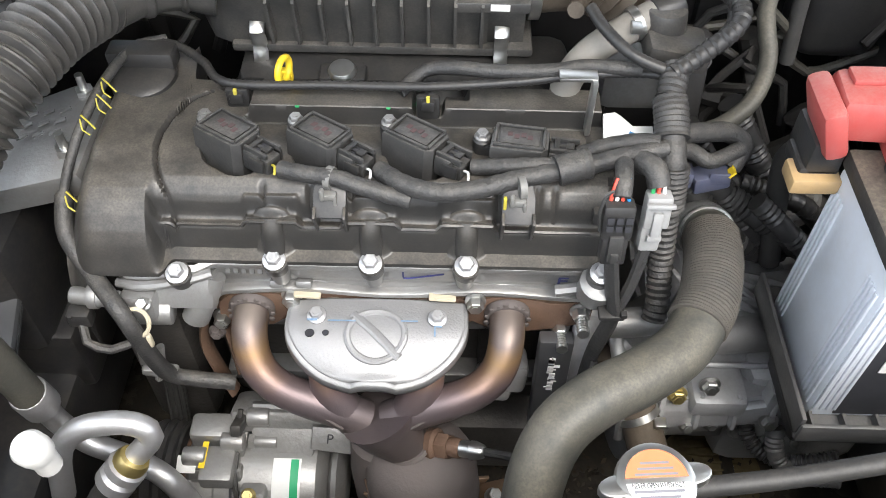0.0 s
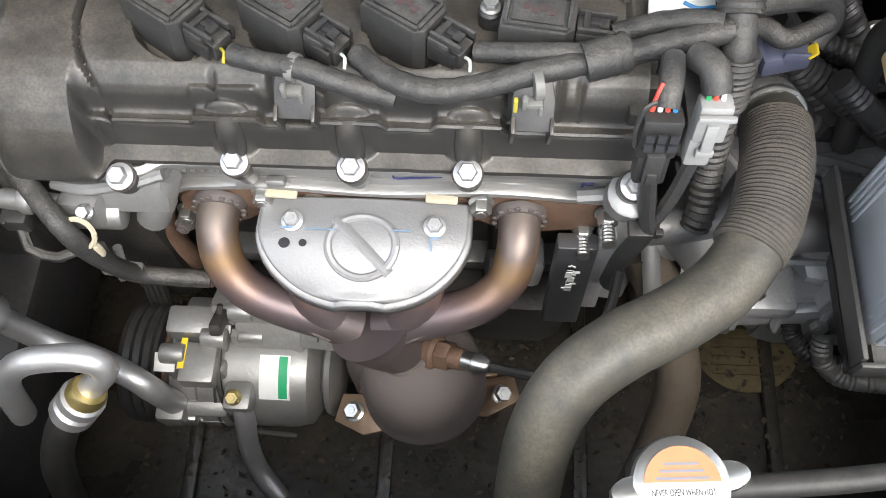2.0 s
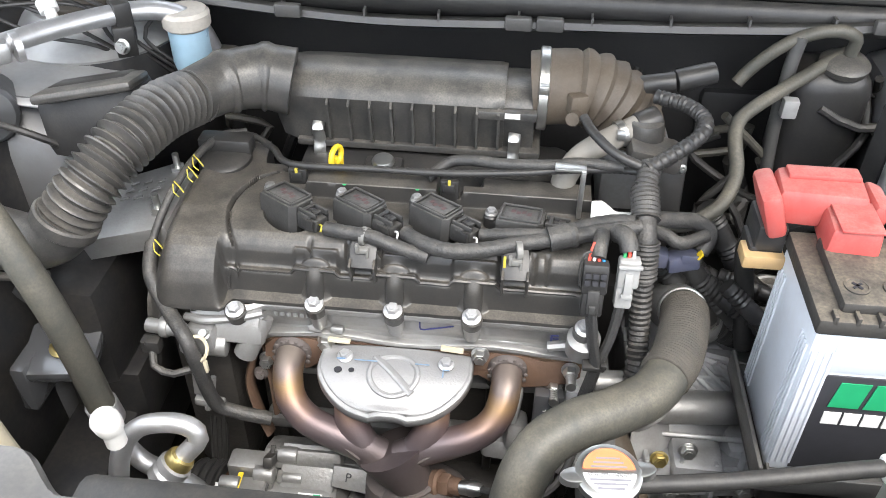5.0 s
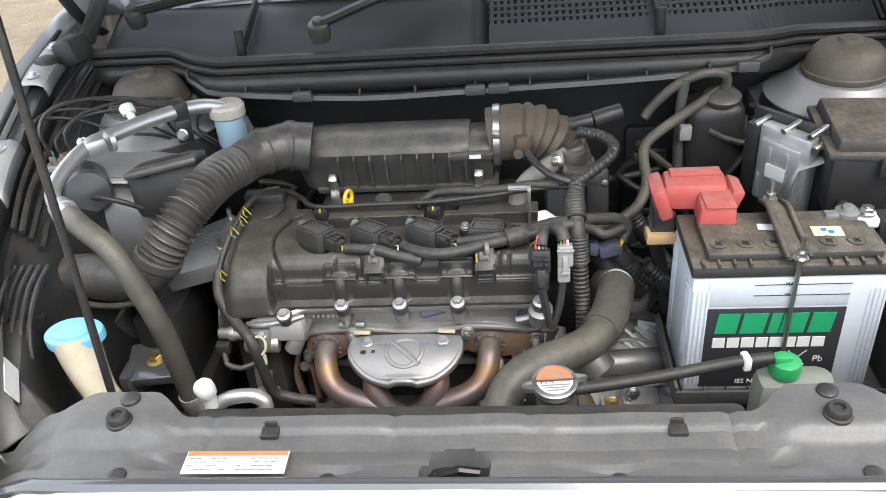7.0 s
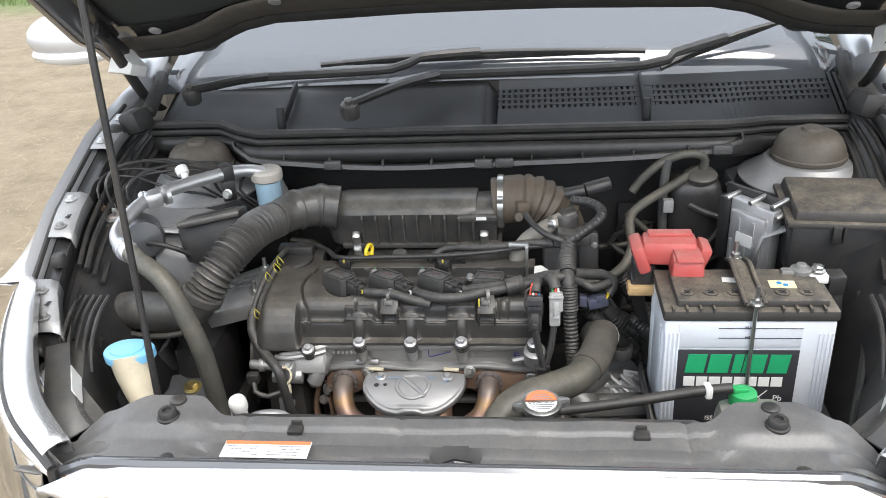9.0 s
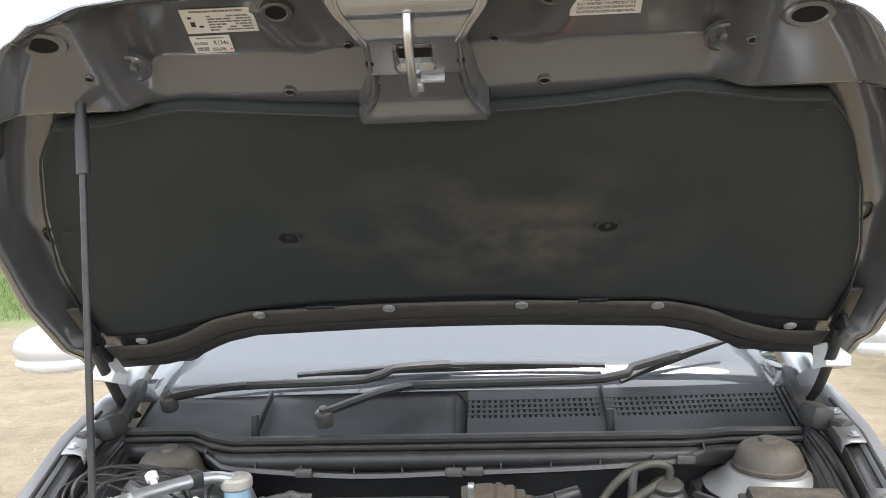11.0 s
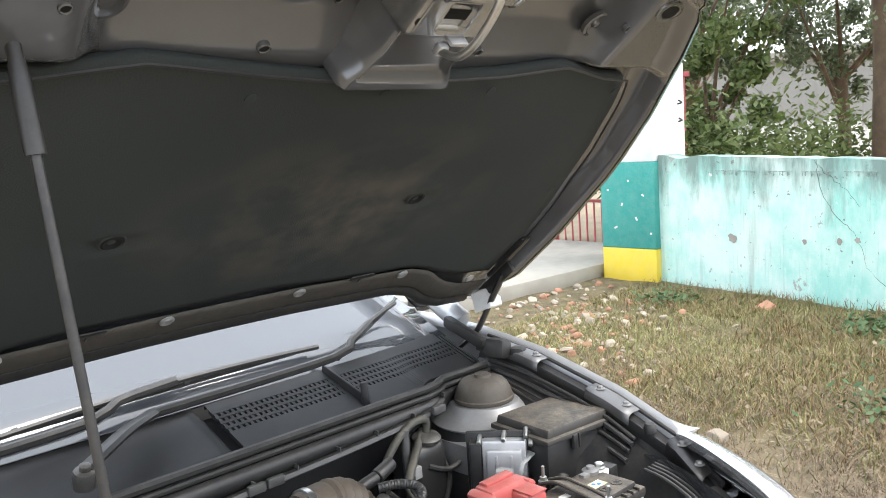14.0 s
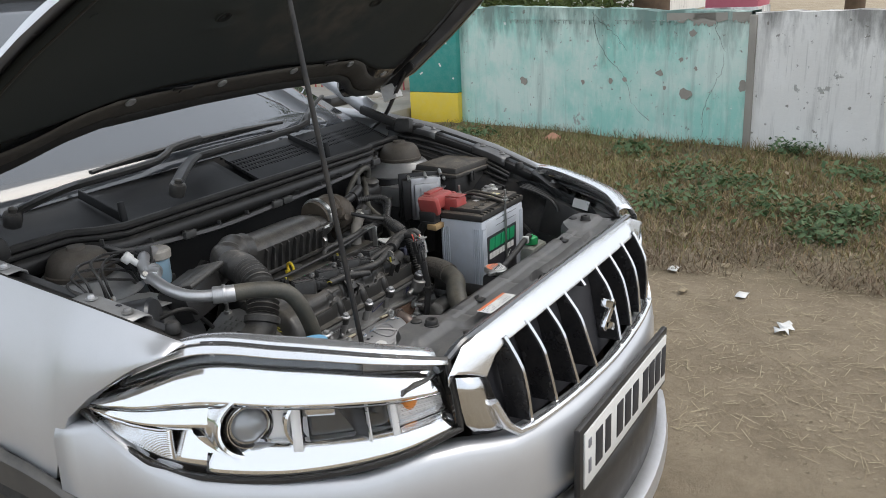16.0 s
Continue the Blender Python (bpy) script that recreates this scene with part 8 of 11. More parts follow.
# intake manifold behind the engine
inm = thing("intake_manifold", "black plastic intake manifold behind the engine", "intake manifold")
part("plenum", Geo().box((-0.09, 0.57, 0.83), (0.34, 0.09, 0.07), 0.02), CLEANPLASTIC, inm)
for k in range(4):
    x = -0.22 + 0.085 * k
    part("runner", Geo().tube([(x, 0.50, 0.80), (x, 0.53, 0.835), (x, 0.57, 0.84), (x, 0.62, 0.80), (x, 0.63, 0.72)], 0.024, 14, 0.015), CLEANPLASTIC, inm)
bp = part("bolt_pad", Geo().box((-0.148, 0.523, 0.868), (0.046, 0.026, 0.018), 0.004), CLEANPLASTIC, inm)
part("pad_bolt", Geo().lathe([(0.0135, 0), (0.014, 0.003), (0.012, 0.007), (0.008, 0.0085), (0.001, 0.0088)], (-0.148, 0.52, 0.876), (0, -0.1, 1), 24), ZINC, bp)
dip = thing("dipstick", "yellow plastic oil dipstick handle", "dipstick")
part("ring", Geo().tube([(-0.199 + 0.0035 * math.cos(a), 0.496 + 0.0115 * math.cos(a), 0.897 + 0.0115 * math.sin(a)) for a in [2 * math.pi * i / 24 for i in range(25)]], 0.0034, 10, 0.05, False), YELLOW, dip)
part("stem", Geo().box((-0.199, 0.505, 0.884), (0.012, 0.008, 0.014), 0.002).cyl((-0.199, 0.507, 0.88), (-0.20, 0.53, 0.74), 0.004, 0.004, 8), YELLOW, dip)

# ---- wiring ----
loom = thing("wiring_harness", "taped black wiring harness over the engine", "wiring harness")


def wrap(r0, amp=0.04, pitch=0.011):
    return lambda r: r0 * (1 + amp * math.sin(r * 2 * math.pi / pitch))


part("rear_loom", Geo().tube([(-0.352, 0.548, 0.885), (-0.314, 0.544, 0.887), (-0.281, 0.518, 0.888), (-0.249, 0.484, 0.890), (-0.154, 0.480, 0.893), (-0.062, 0.476, 0.897), (0.022, 0.480, 0.902), (0.077, 0.485, 0.907), (0.135, 0.484, 0.911), (0.155, 0.470, 0.915)], wrap(0.0042, 0.1, 0.006), 10, 0.0025), CLEANPLASTIC, loom, "thin corrugated loom")
part("rear_branch", Geo().tube([(-0.09, 0.482, 0.885), (-0.066, 0.501, 0.896), (-0.038, 0.498, 0.902), (-0.003, 0.489, 0.906), (0.047, 0.486, 0.910), (0.082, 0.490, 0.913), (0.13, 0.484, 0.915)], 0.0068, 10, 0.006), TAPE, loom)
part("coil_loom", Geo().tube([(-0.19, 0.390, 0.872), (-0.162, 0.381, 0.875), (-0.14, 0.377, 0.876), (-0.113, 0.371, 0.870), (-0.075, 0.364, 0.863)], wrap(0.0078, 0.04, 0.014), 14, 0.0035), TAPE, loom, "taped coil loom")
part("coil_loom", Geo().tube([(-0.104, 0.394, 0.870), (-0.08, 0.372, 0.875), (-0.051, 0.362, 0.876), (-0.018, 0.366, 0.877), (0.014, 0.375, 0.880), (0.042, 0.381, 0.883), (0.075, 0.388, 0.886), (0.11, 0.396, 0.891), (0.145, 0.405, 0.893)], wrap(0.0085, 0.04, 0.014), 14, 0.0035), TAPE, loom, "taped coil loom")
part("coil_branch", Geo().tube([(-0.022, 0.398, 0.872), (0.01, 0.392, 0.880), (0.05, 0.389, 0.886), (0.08, 0.392, 0.889)], wrap(0.0072, 0.04, 0.014), 12, 0.004), TAPE, loom)
part("coil_branch", Geo().tube([(0.072, 0.412, 0.876), (0.095, 0.415, 0.884), (0.12, 0.413, 0.892), (0.14, 0.408, 0.896)], wrap(0.0078, 0.04, 0.014), 12, 0.004), TAPE, loom)
part("loom_joint", Geo().tube([(0.05, 0.381, 0.886), (0.062, 0.384, 0.888), (0.078, 0.388, 0.89)], wrap(0.0135, 0.05, 0.006), 14, 0.003), TAPE, loom)
for x, y, z, dx, dy in ((-0.145, 0.379, 0.874, 1, -0.3), (0.02, 0.367, 0.879, 1, 0.2)):
    part("tie_band", Geo().lathe([(0.0102, -0.003), (0.0102, 0.003)], (x, y, z), (dx, dy, 0), 18), CLIPGREY, loom, "grey cable tie")
main = part("main_loom", Geo().tube([(0.157, 0.472, 0.925), (0.150, 0.445, 0.912), (0.151, 0.418, 0.897), (0.153, 0.395, 0.875), (0.156, 0.384, 0.82), (0.159, 0.370, 0.775), (0.160, 0.351, 0.743), (0.158, 0.342, 0.728)], lambda r: 0.0115 * (1 + (0.03 if r < 0.1 else 0.09) * math.sin(r * 2 * math.pi / (0.012 if r < 0.1 else 0.007))), 16, 0.0022), TAPE, loom, "thick corrugated main loom")
part("tape_band", Geo().tube([(0.150, 0.447, 0.913), (0.151, 0.43, 0.904), (0.151, 0.415, 0.895)], wrap(0.0155, 0.04, 0.005), 14, 0.0015), TAPE, loom)
part("tape_band", Geo().tube([(0.153, 0.398, 0.88), (0.154, 0.390, 0.855), (0.155, 0.386, 0.84)], wrap(0.0145, 0.05, 0.005), 14, 0.0015), TAPE, loom)
part("ragged_sleeve", Geo().tube([(0.157, 0.475, 0.926), (0.153, 0.458, 0.919), (0.150, 0.447, 0.913)], wrap(0.0125, 0.06, 0.006), 12, 0.0015), TAPE, loom)
part("loop", Geo().tube([(0.155, 0.468, 0.924), (0.12, 0.478, 0.934), (0.095, 0.50, 0.945), (0.082, 0.525, 0.952)], wrap(0.0055, 0.06, 0.005), 10, 0.0018), CLEANPLASTIC, loom)
part("loop", Geo().tube([(0.152, 0.463, 0.928), (0.18, 0.478, 0.94), (0.207, 0.495, 0.955), (0.213, 0.518, 0.962), (0.196, 0.545, 0.964), (0.165, 0.565, 0.962)], wrap(0.0085, 0.08, 0.006), 12, 0.0022), CLEANPLASTIC, loom)
part("loop_twin", Geo().tube([(0.150, 0.468, 0.922), (0.182, 0.487, 0.932), (0.205, 0.505, 0.946), (0.212, 0.525, 0.953)], wrap(0.006, 0.08, 0.006), 10, 0.0022), CLEANPLASTIC, loom)
part("left_loom", Geo().tube([(-0.325, 0.555, 0.886), (-0.352, 0.535, 0.889), (-0.366, 0.48, 0.889), (-0.378, 0.432, 0.874), (-0.388, 0.403, 0.85), (-0.392, 0.384, 0.83), (-0.388, 0.36, 0.812), (-0.371, 0.341, 0.79), (-0.334, 0.302, 0.775), (-0.324, 0.296, 0.735), (-0.32, 0.308, 0.665), (-0.295, 0.313, 0.645), (-0.258, 0.316, 0.635)], lambda r: 0.0048 if r < 0.2 else 0.0085, 12, 0.005), TAPE, loom, "taped loom down the chain case")
for x, y, z in ((-0.380, 0.440, 0.880), (-0.391, 0.386, 0.836), (-0.368, 0.478, 0.892), (-0.370, 0.462, 0.886)):
    part("cable_tie", Geo().tube([(x + 0.004, y, z + 0.005), (x + 0.010, y - 0.004, z + 0.002), (x + 0.016, y - 0.006, z - 0.006)], 0.0009, 6, 0.004).tube([(x + 0.004, y - 0.004, z + 0.004), (x + 0.006, y - 0.010, z - 0.004), (x + 0.012, y - 0.012, z - 0.008)], 0.0008, 6, 0.004), TIEYELLOW, loom, "yellow cable tie tail")
g = Geo().tube([(0.103, 0.372, 0.905), (0.100, 0.352, 0.908), (0.098, 0.338, 0.90)], 0.008, 10, 0.005)
part("plug_lead", g, TAPE, loom)
part("plug_lead", Geo().tube([(0.118, 0.375, 0.905), (0.126, 0.362, 0.91), (0.13, 0.352, 0.90)], 0.010, 10, 0.005), TAPE, loom)
c1 = part("black_plug", Geo().box((0.097, 0.333, 0.880), (0.026, 0.017, 0.034), 0.003, None, (-12, 0, 0)).box((0.097, 0.327, 0.852), (0.022, 0.014, 0.03), 0.003, None, (-12, 0, 0)), CLEANPLASTIC, loom, "black plug with coloured wires")
for k, mtl in enumerate((REDINK, PAPER, REDINK, BLUEINK)):
    part("wire", Geo().tube([(0.0895 + 0.005 * k, 0.338, 0.894), (0.091 + 0.004 * k, 0.342, 0.905), (0.094 + 0.003 * k, 0.348, 0.912)], 0.0018, 6, 0.004), mtl, c1)
g = Geo()
for k in range(3):
    for q in range(2):
        g.box((0.089 + 0.0075 * k, 0.3215 - 0.0015 * q, 0.89 - 0.008 * q), (0.0055, 0.002, 0.0055), 0, None, (-12, 0, 0))
part("cavity", g, INK, c1)
part("latch", Geo().box((0.097, 0.3195, 0.858), (0.012, 0.005, 0.026), 0.001, None, (-12, 0, 0)).box((0.097, 0.316, 0.85), (0.007, 0.004, 0.01), 0.001, None, (-12, 0, 0)), COILPLASTIC, c1)
part("retainer", Geo().tube([(0.083, 0.327, 0.872), (0.081, 0.33, 0.89), (0.084, 0.333, 0.907), (0.09, 0.335, 0.91)], 0.0016, 6, 0.003), COILPLASTIC, c1)
c2 = part("grey_plug", Geo().box((0.131, 0.345, 0.880), (0.022, 0.016, 0.032), 0.003, None, (-12, 0, 0)).box((0.129, 0.341, 0.853), (0.018, 0.014, 0.028), 0.003, None, (-12, 0, 0)), GREYCON, loom, "pale grey plug")
for k, mtl in enumerate((GREEN, REDINK, PAPER)):
    part("wire", Geo().tube([(0.125 + 0.005 * k, 0.348, 0.894), (0.126 + 0.004 * k, 0.353, 0.905), (0.128 + 0.003 * k, 0.36, 0.91)], 0.0018, 6, 0.004), mtl, c2)
g = Geo().box((0.131, 0.3345, 0.872), (0.008, 0.004, 0.024), 0.001, None, (-12, 0, 0)).box((0.131, 0.332, 0.858), (0.012, 0.004, 0.006), 0.001, None, (-12, 0, 0)).box((0.131, 0.3355, 0.893), (0.024, 0.004, 0.004), 0.001, None, (-12, 0, 0))
part("latch", g, GREYCON, c2)
part("plug_tail", Geo().tube([(0.097, 0.322, 0.842), (0.104, 0.318, 0.80), (0.110, 0.318, 0.765), (0.102, 0.322, 0.70), (0.1, 0.325, 0.64)], 0.008, 10, 0.01, True, True, 0.6), TAPE, loom)
part("plug_tail", Geo().tube([(0.128, 0.337, 0.84), (0.122, 0.328, 0.80), (0.112, 0.32, 0.768)], 0.0055, 8, 0.01), TAPE, loom)
part("tie_band", Geo().box((0.108, 0.318, 0.77), (0.024, 0.016, 0.006), 0.002).box((0.118, 0.312, 0.775), (0.006, 0.006, 0.006), 0.001), CLEANPLASTIC, loom)
b3 = part("blue_plug", Geo().box((0.204, 0.436, 0.828), (0.036, 0.02, 0.02), 0.003, None, (0, -8, 10)).box((0.18, 0.436, 0.83), (0.014, 0.018, 0.02), 0.003).box((0.21, 0.427, 0.836), (0.02, 0.003, 0.012), 0.001), BLUECON, loom, "grey-blue plug")
part("lock_tab", Geo().box((0.220, 0.43, 0.842), (0.0025, 0.010, 0.008), 0, None, (0, 30, 0)), YELLOW, b3)
part("side_branch", Geo().tube([(0.155, 0.43, 0.885), (0.185, 0.445, 0.876), (0.215, 0.455, 0.868), (0.232, 0.452, 0.855), (0.222, 0.44, 0.838)], 0.0095, 10, 0.006), TAPE, loom)
part("side_branch", Geo().tube([(0.155, 0.42, 0.88), (0.178, 0.428, 0.868), (0.195, 0.425, 0.86), (0.225, 0.44, 0.862)], 0.0075, 10, 0.006), TAPE, loom)
wb = thing("white_bracket", "white plastic bracket on the valve cover end", "bracket")
part("tongue", Geo().prism([(-0.022, -0.016), (0.024, -0.013), (0.024, 0.003), (0.006, 0.003), (-0.004, 0.014), (-0.009, 0.018), (-0.02, 0.016)], 0, 0.003, pose(0.117, 0.443, 0.879, 12, 0, 0), 0.001), WHITEPLASTIC, wb)
part("pen_stroke", Geo().tube([(0.119, 0.437, 0.8815), (0.128, 0.433, 0.8805), (0.14, 0.434, 0.881)], 0.0014, 6, 0.004), BLUEINK, wb)
part("steel_strap", Geo().box((0.084, 0.455, 0.895), (0.005, 0.012, 0.06), 0.001).box((0.07, 0.462, 0.924), (0.034, 0.014, 0.004), 0.001), ZINC, wb)
sol = thing("solenoid_valve", "black solenoid block beside the main loom", "solenoid valve")
part("block", Geo().box((0.195, 0.555, 0.85), (0.036, 0.03, 0.1), 0.006, None, (-15, 0, 0)), CLEANPLASTIC, sol)
part("head", Geo().box((0.165, 0.52, 0.915), (0.06, 0.05, 0.022), 0.006, None, (0, 10, 0)).cyl((0.155, 0.54, 0.91), (0.155, 0.54, 0.945), 0.024, 0.02, 18, 0.004), PLASTIC, sol)
for z in (0.885, 0.825):
    part("screw", hexbolt(Geo(), (0.204, 0.545 - 0.25 * (z - 0.85), z), (0.3, -1, 0.2), 0.004, 0.003, 0.006), ZINC, sol)

# ---- radiator hoses ----
hose = thing("radiator_hose", "thick dusty grey rubber radiator hose with braided sleeve", "radiator hose")
hp = [(0.215, 0.435, 0.755), (0.212, 0.405, 0.778), (0.205, 0.365, 0.788), (0.192, 0.32, 0.788), (0.165, 0.275, 0.783), (0.125, 0.243, 0.785), (0.085, 0.22, 0.786), (0.052, 0.195, 0.775), (0.034, 0.165, 0.745), (0.028, 0.13, 0.69), (0.028, 0.09, 0.64)]
part("hose", Geo().tube(hp, 0.0245, 24, 0.008), HOSE, hose)
sleeve = part("sleeve", Geo().tube(hp[1:4] + [(0.178, 0.295, 0.786)], lambda r: 0.0268 + 0.0005 * math.sin(r * 2 * math.pi / 0.0035), 40, 0.0009), BRAID, hose, "brown woven sleeve")
part("outlet", Geo().cyl((0.205, 0.455, 0.745), (0.215, 0.425, 0.765), 0.03, 0.028, 22, 0.003), ALU, hose, "aluminium outlet")
part("clamp", Geo().lathe([(0.0275, -0.005), (0.0285, -0.004), (0.0285, 0.004), (0.0275, 0.005)], (0.214, 0.424, 0.764), (0, -0.8, 0.5), 26), ZINC, hose)
lowh = thing("lower_hose", "brown dusty lower coolant hose", "coolant hose")
part("hose", Geo().tube([(0.13, 0.355, 0.655), (0.15, 0.335, 0.62), (0.172, 0.305, 0.575), (0.185, 0.265, 0.53), (0.175, 0.22, 0.48), (0.15, 0.16, 0.43)], 0.0215, 18, 0.01), BROWNRUBBER, lowh)
part("clamp", Geo().lathe([(0.0235, -0.004), (0.0245, 0.004)], (0.165, 0.317, 0.59), (0.4, -0.6, -0.7), 22).box((0.185, 0.30, 0.6), (0.012, 0.012, 0.006), 0.001), ZINC, lowh)
ov = thing("overflow_hose", "thin black overflow hose with a green cap and white clip", "overflow hose")
part("hose", Geo().tube([(0.125, 0.119, 0.836), (0.20, 0.127, 0.842), (0.26, 0.136, 0.847), (0.32, 0.146, 0.852), (0.368, 0.153, 0.853)], 0.0075, 12, 0.012), RUBBER, ov)
part("white_clip", Geo().box((0.335, 0.148, 0.852), (0.010, 0.019, 0.019), 0.003, None, (0, 0, 10)), WHITEPLASTIC, ov)
part("green_cap", Geo().lathe([(0.019, -0.016), (0.020, -0.006), (0.0185, 0.002), (0.013, 0.005), (0.001, 0.006)], (0.386, 0.157, 0.842), (0, 0, 1), 12).box((0.380, 0.156, 0.849), (0.024, 0.014, 0.009), 0.003, None, (0, 8, 12)), GREEN, ov, "green tank cap")
part("tank", Geo().box((0.40, 0.155, 0.765), (0.10, 0.05, 0.12), 0.02), mat("translucent_tank", (0.22, 0.23, 0.2), 0.4, 0, None, 12, 0.4, 0.05, dust=0.4), ov, "cloudy coolant tank")

# ---- battery ----
bat = thing("battery", "white car battery with dusty lid and black and green label", "battery")
BX0, BX1, BY0, BY1, BZ0, BZ1 = 0.288, 0.535, 0.253, 0.382, 0.705, 0.917
bxm, bym = (BX0 + BX1) / 2, (BY0 + BY1) / 2
part("case", Geo().box((bxm, bym, (BZ0 + BZ1) / 2 - 0.008), (BX1 - BX0, BY1 - BY0, BZ1 - BZ0 - 0.018), 0.005), BATTERY, bat, "white translucent case")
for s, xs0 in ((0, BX0), (1, BX1 - 0.026)):
    for k in range(4):
        part("case_rib", Geo().box((xs0 + 0.004 + 0.006 * k, BY0 - 0.0005, 0.80), (0.0035, 0.003, 0.16), 0.001), BATTERY, bat)
for k in range(4):
    part("case_rib", Geo().box((BX0 - 0.0005, BY0 + 0.008 + 0.006 * k, 0.80), (0.003, 0.0035, 0.16), 0.001), BATTERY, bat)
    part("case_rib", Geo().box((BX0 - 0.0005, BY1 - 0.008 - 0.006 * k, 0.80), (0.003, 0.0035, 0.16), 0.001), BATTERY, bat)
lid = part("lid", Geo().box((bxm, bym, BZ1 - 0.008), (BX1 - BX0 + 0.004, BY1 - BY0 + 0.004, 0.018), 0.004).box((bxm + 0.004, bym - 0.004, BZ1 + 0.005), (BX1 - BX0 - 0.03, BY1 - BY0 - 0.03, 0.014), 0.004), BATTOP, bat, "dusty brown-black lid")
for k in range(6):
    x = BX0 + 0.036 + 0.0345 * k
    pl = part("vent_plug", Geo().lathe([(0.0115, 0), (0.0115, 0.0016), (0.0095, 0.0018), (0.009, 0.001), (0.001, 0.001)], (x, BY0 + 0.035, BZ1 + 0.012), (0, 0, 1), 22), BATTOP, lid)
    part("cross_slot", Geo().box((x, BY0 + 0.035, BZ1 + 0.0135), (0.011, 0.0026, 0.0012), 0, None, (0, 0, 40)).box((x, BY0 + 0.035, BZ1 + 0.0135), (0.011, 0.0026, 0.0012), 0, None, (0, 0, -50)), INK, pl)
for k in range(12):
    if 3 < k < 8:
        continue
    part("lid_rib", Geo().box((BX0 + 0.012 + 0.0195 * k, BY0 + 0.004, BZ1 + 0.001), (0.004, 0.012, 0.010), 0.001), BATTOP, lid)
lbl = part("label", Geo().box((0.3985, BY0 - 0.001, 0.783), (0.177, 0.002, 0.136), 0.001), INK, bat, "black front label")
part("top_band", Geo().box((0.3985, BY0 - 0.0005, 0.875), (0.177, 0.002, 0.04), 0.001), BATTERY, bat)


def glyphs(parent, x0, z, widths, h, slant, material, stroke):
    """A row of plain blocky shapes that stand for a trade mark."""
    x = x0
    for i, w in enumerate(widths):
        g = Geo().prism([(0, 0), (w * 0.86, 0), (w * 0.86 + slant, h), (slant, h)], 0, 0.001, Matrix.Translation((x, BY0 - 0.0022, z)) @ pose(0, 0, 0, 90, 0, 0))
        part("mark_shape", g, material, parent)
        x += w


glyphs(lbl, 0.3225, 0.8105, (0.0325, 0.036, 0.0155, 0.036, 0.034), 0.033, 0.004, GREENINK, 1)
glyphs(lbl, 0.322, 0.7865, (0.019, 0.0185, 0.0195, 0.0175, 0.0185, 0.0175, 0.0185, 0.019), 0.0165, 0.0, PAPER, 1)
BM = face_pose((bxm + 0.052, BY0 - 0.0024, 0.764), (1, 0, 0), (0, 0, 1))
lettering("print", "Pb", 0.014, BM, PAPER, lbl)
g = Geo().tube([(bxm + 0.012, BY0 - 0.0022, 0.779), (bxm + 0.036, BY0 - 0.0022, 0.753)], 0.0008, 4, 0.01).tube([(bxm + 0.036, BY0 - 0.0022, 0.779), (bxm + 0.012, BY0 - 0.0022, 0.753)], 0.0008, 4, 0.01)
part("crossed_bin", g, PAPER, lbl)
lettering("print", "ISS N55", 0.011, face_pose((bxm - 0.035, BY0 - 0.0024, 0.725), (1, 0, 0), (0, 0, 1)), PAPER, lbl)
for z, tx in ((0.889, "MAX"), (0.872, "MIN")):
    part("level_line", Geo().box((bxm + 0.015, BY0 - 0.0018, z), (0.12, 0.001, 0.0008), 0), INK, bat)
    lettering("print", tx, 0.007, face_pose((bxm + 0.0, BY0 - 0.0024, z + 0.001), (1, 0, 0), (0, 0, 1)), INK, bat)
hold = part("hold_down", Geo().tube([(0.415, BY1 + 0.012, BZ1 + 0.012), (0.413, BY1 - 0.03, BZ1 + 0.024), (0.412, bym, BZ1 + 0.022), (0.413, BY0 + 0.03, BZ1 + 0.018), (0.415, BY0 - 0.006, BZ1 + 0.012)], 0.0135, 10, 0.008, True, True, 0.25), BATTOP, bat, "dusty black steel hold-down strap")
for dx in (-0.0135, 0.0135):
    part("strap_flange", Geo().tube([(0.415 + dx, BY1 + 0.01, BZ1 + 0.014), (0.413 + dx, BY1 - 0.03, BZ1 + 0.029), (0.412 + dx, bym, BZ1 + 0.027), (0.413 + dx, BY0 + 0.03, BZ1 + 0.022), (0.415 + dx, BY0 - 0.004, BZ1 + 0.014)], 0.0035, 8, 0.01), BATTOP, hold)
for y, z0 in ((BY0 - 0.006, 0.70), (BY1 + 0.01, 0.72)):
    part("tie_rod", Geo().cyl((0.415, y, z0), (0.415, y, BZ1 + 0.045), 0.0032, 0.0032, 10), ZINC, bat, "thin threaded rod")
    part("nut", Geo().lathe([(0.0095, 0), (0.0095, 0.002), (0.006, 0.003)], (0.415, y, BZ1 + 0.015), (0, 0, 1), 18).lathe([(0.0068, 0.002), (0.0068, 0.01)], (0.415, y, BZ1 + 0.015), (0, 0, 1), 6), ZINC, bat)
tray = part("tray", Geo().box((0.419, 0.319, 0.70), (0.286, 0.172, 0.012), 0.004), GREYPLASTIC, bat, "grey battery tray")
part("tray_edge", Geo().box((0.419, 0.234, 0.71), (0.286, 0.005, 0.026), 0.002), GREYPLASTIC, tray)
part("tray_edge", Geo().box((0.2785, 0.321, 0.712), (0.005, 0.168, 0.03), 0.002), GREYPLASTIC, tray)
for k in range(9):
    part("tray_rib", Geo().box((BX0 + 0.002 + 0.03 * k, 0.2445, 0.71), (0.003, 0.017, 0.012), 0), GREYPLASTIC, tray)
part("tray_bracket", Geo().box((bxm, bym, 0.66), (0.22, 0.1, 0.08), 0.01), DARKBAY, bat)
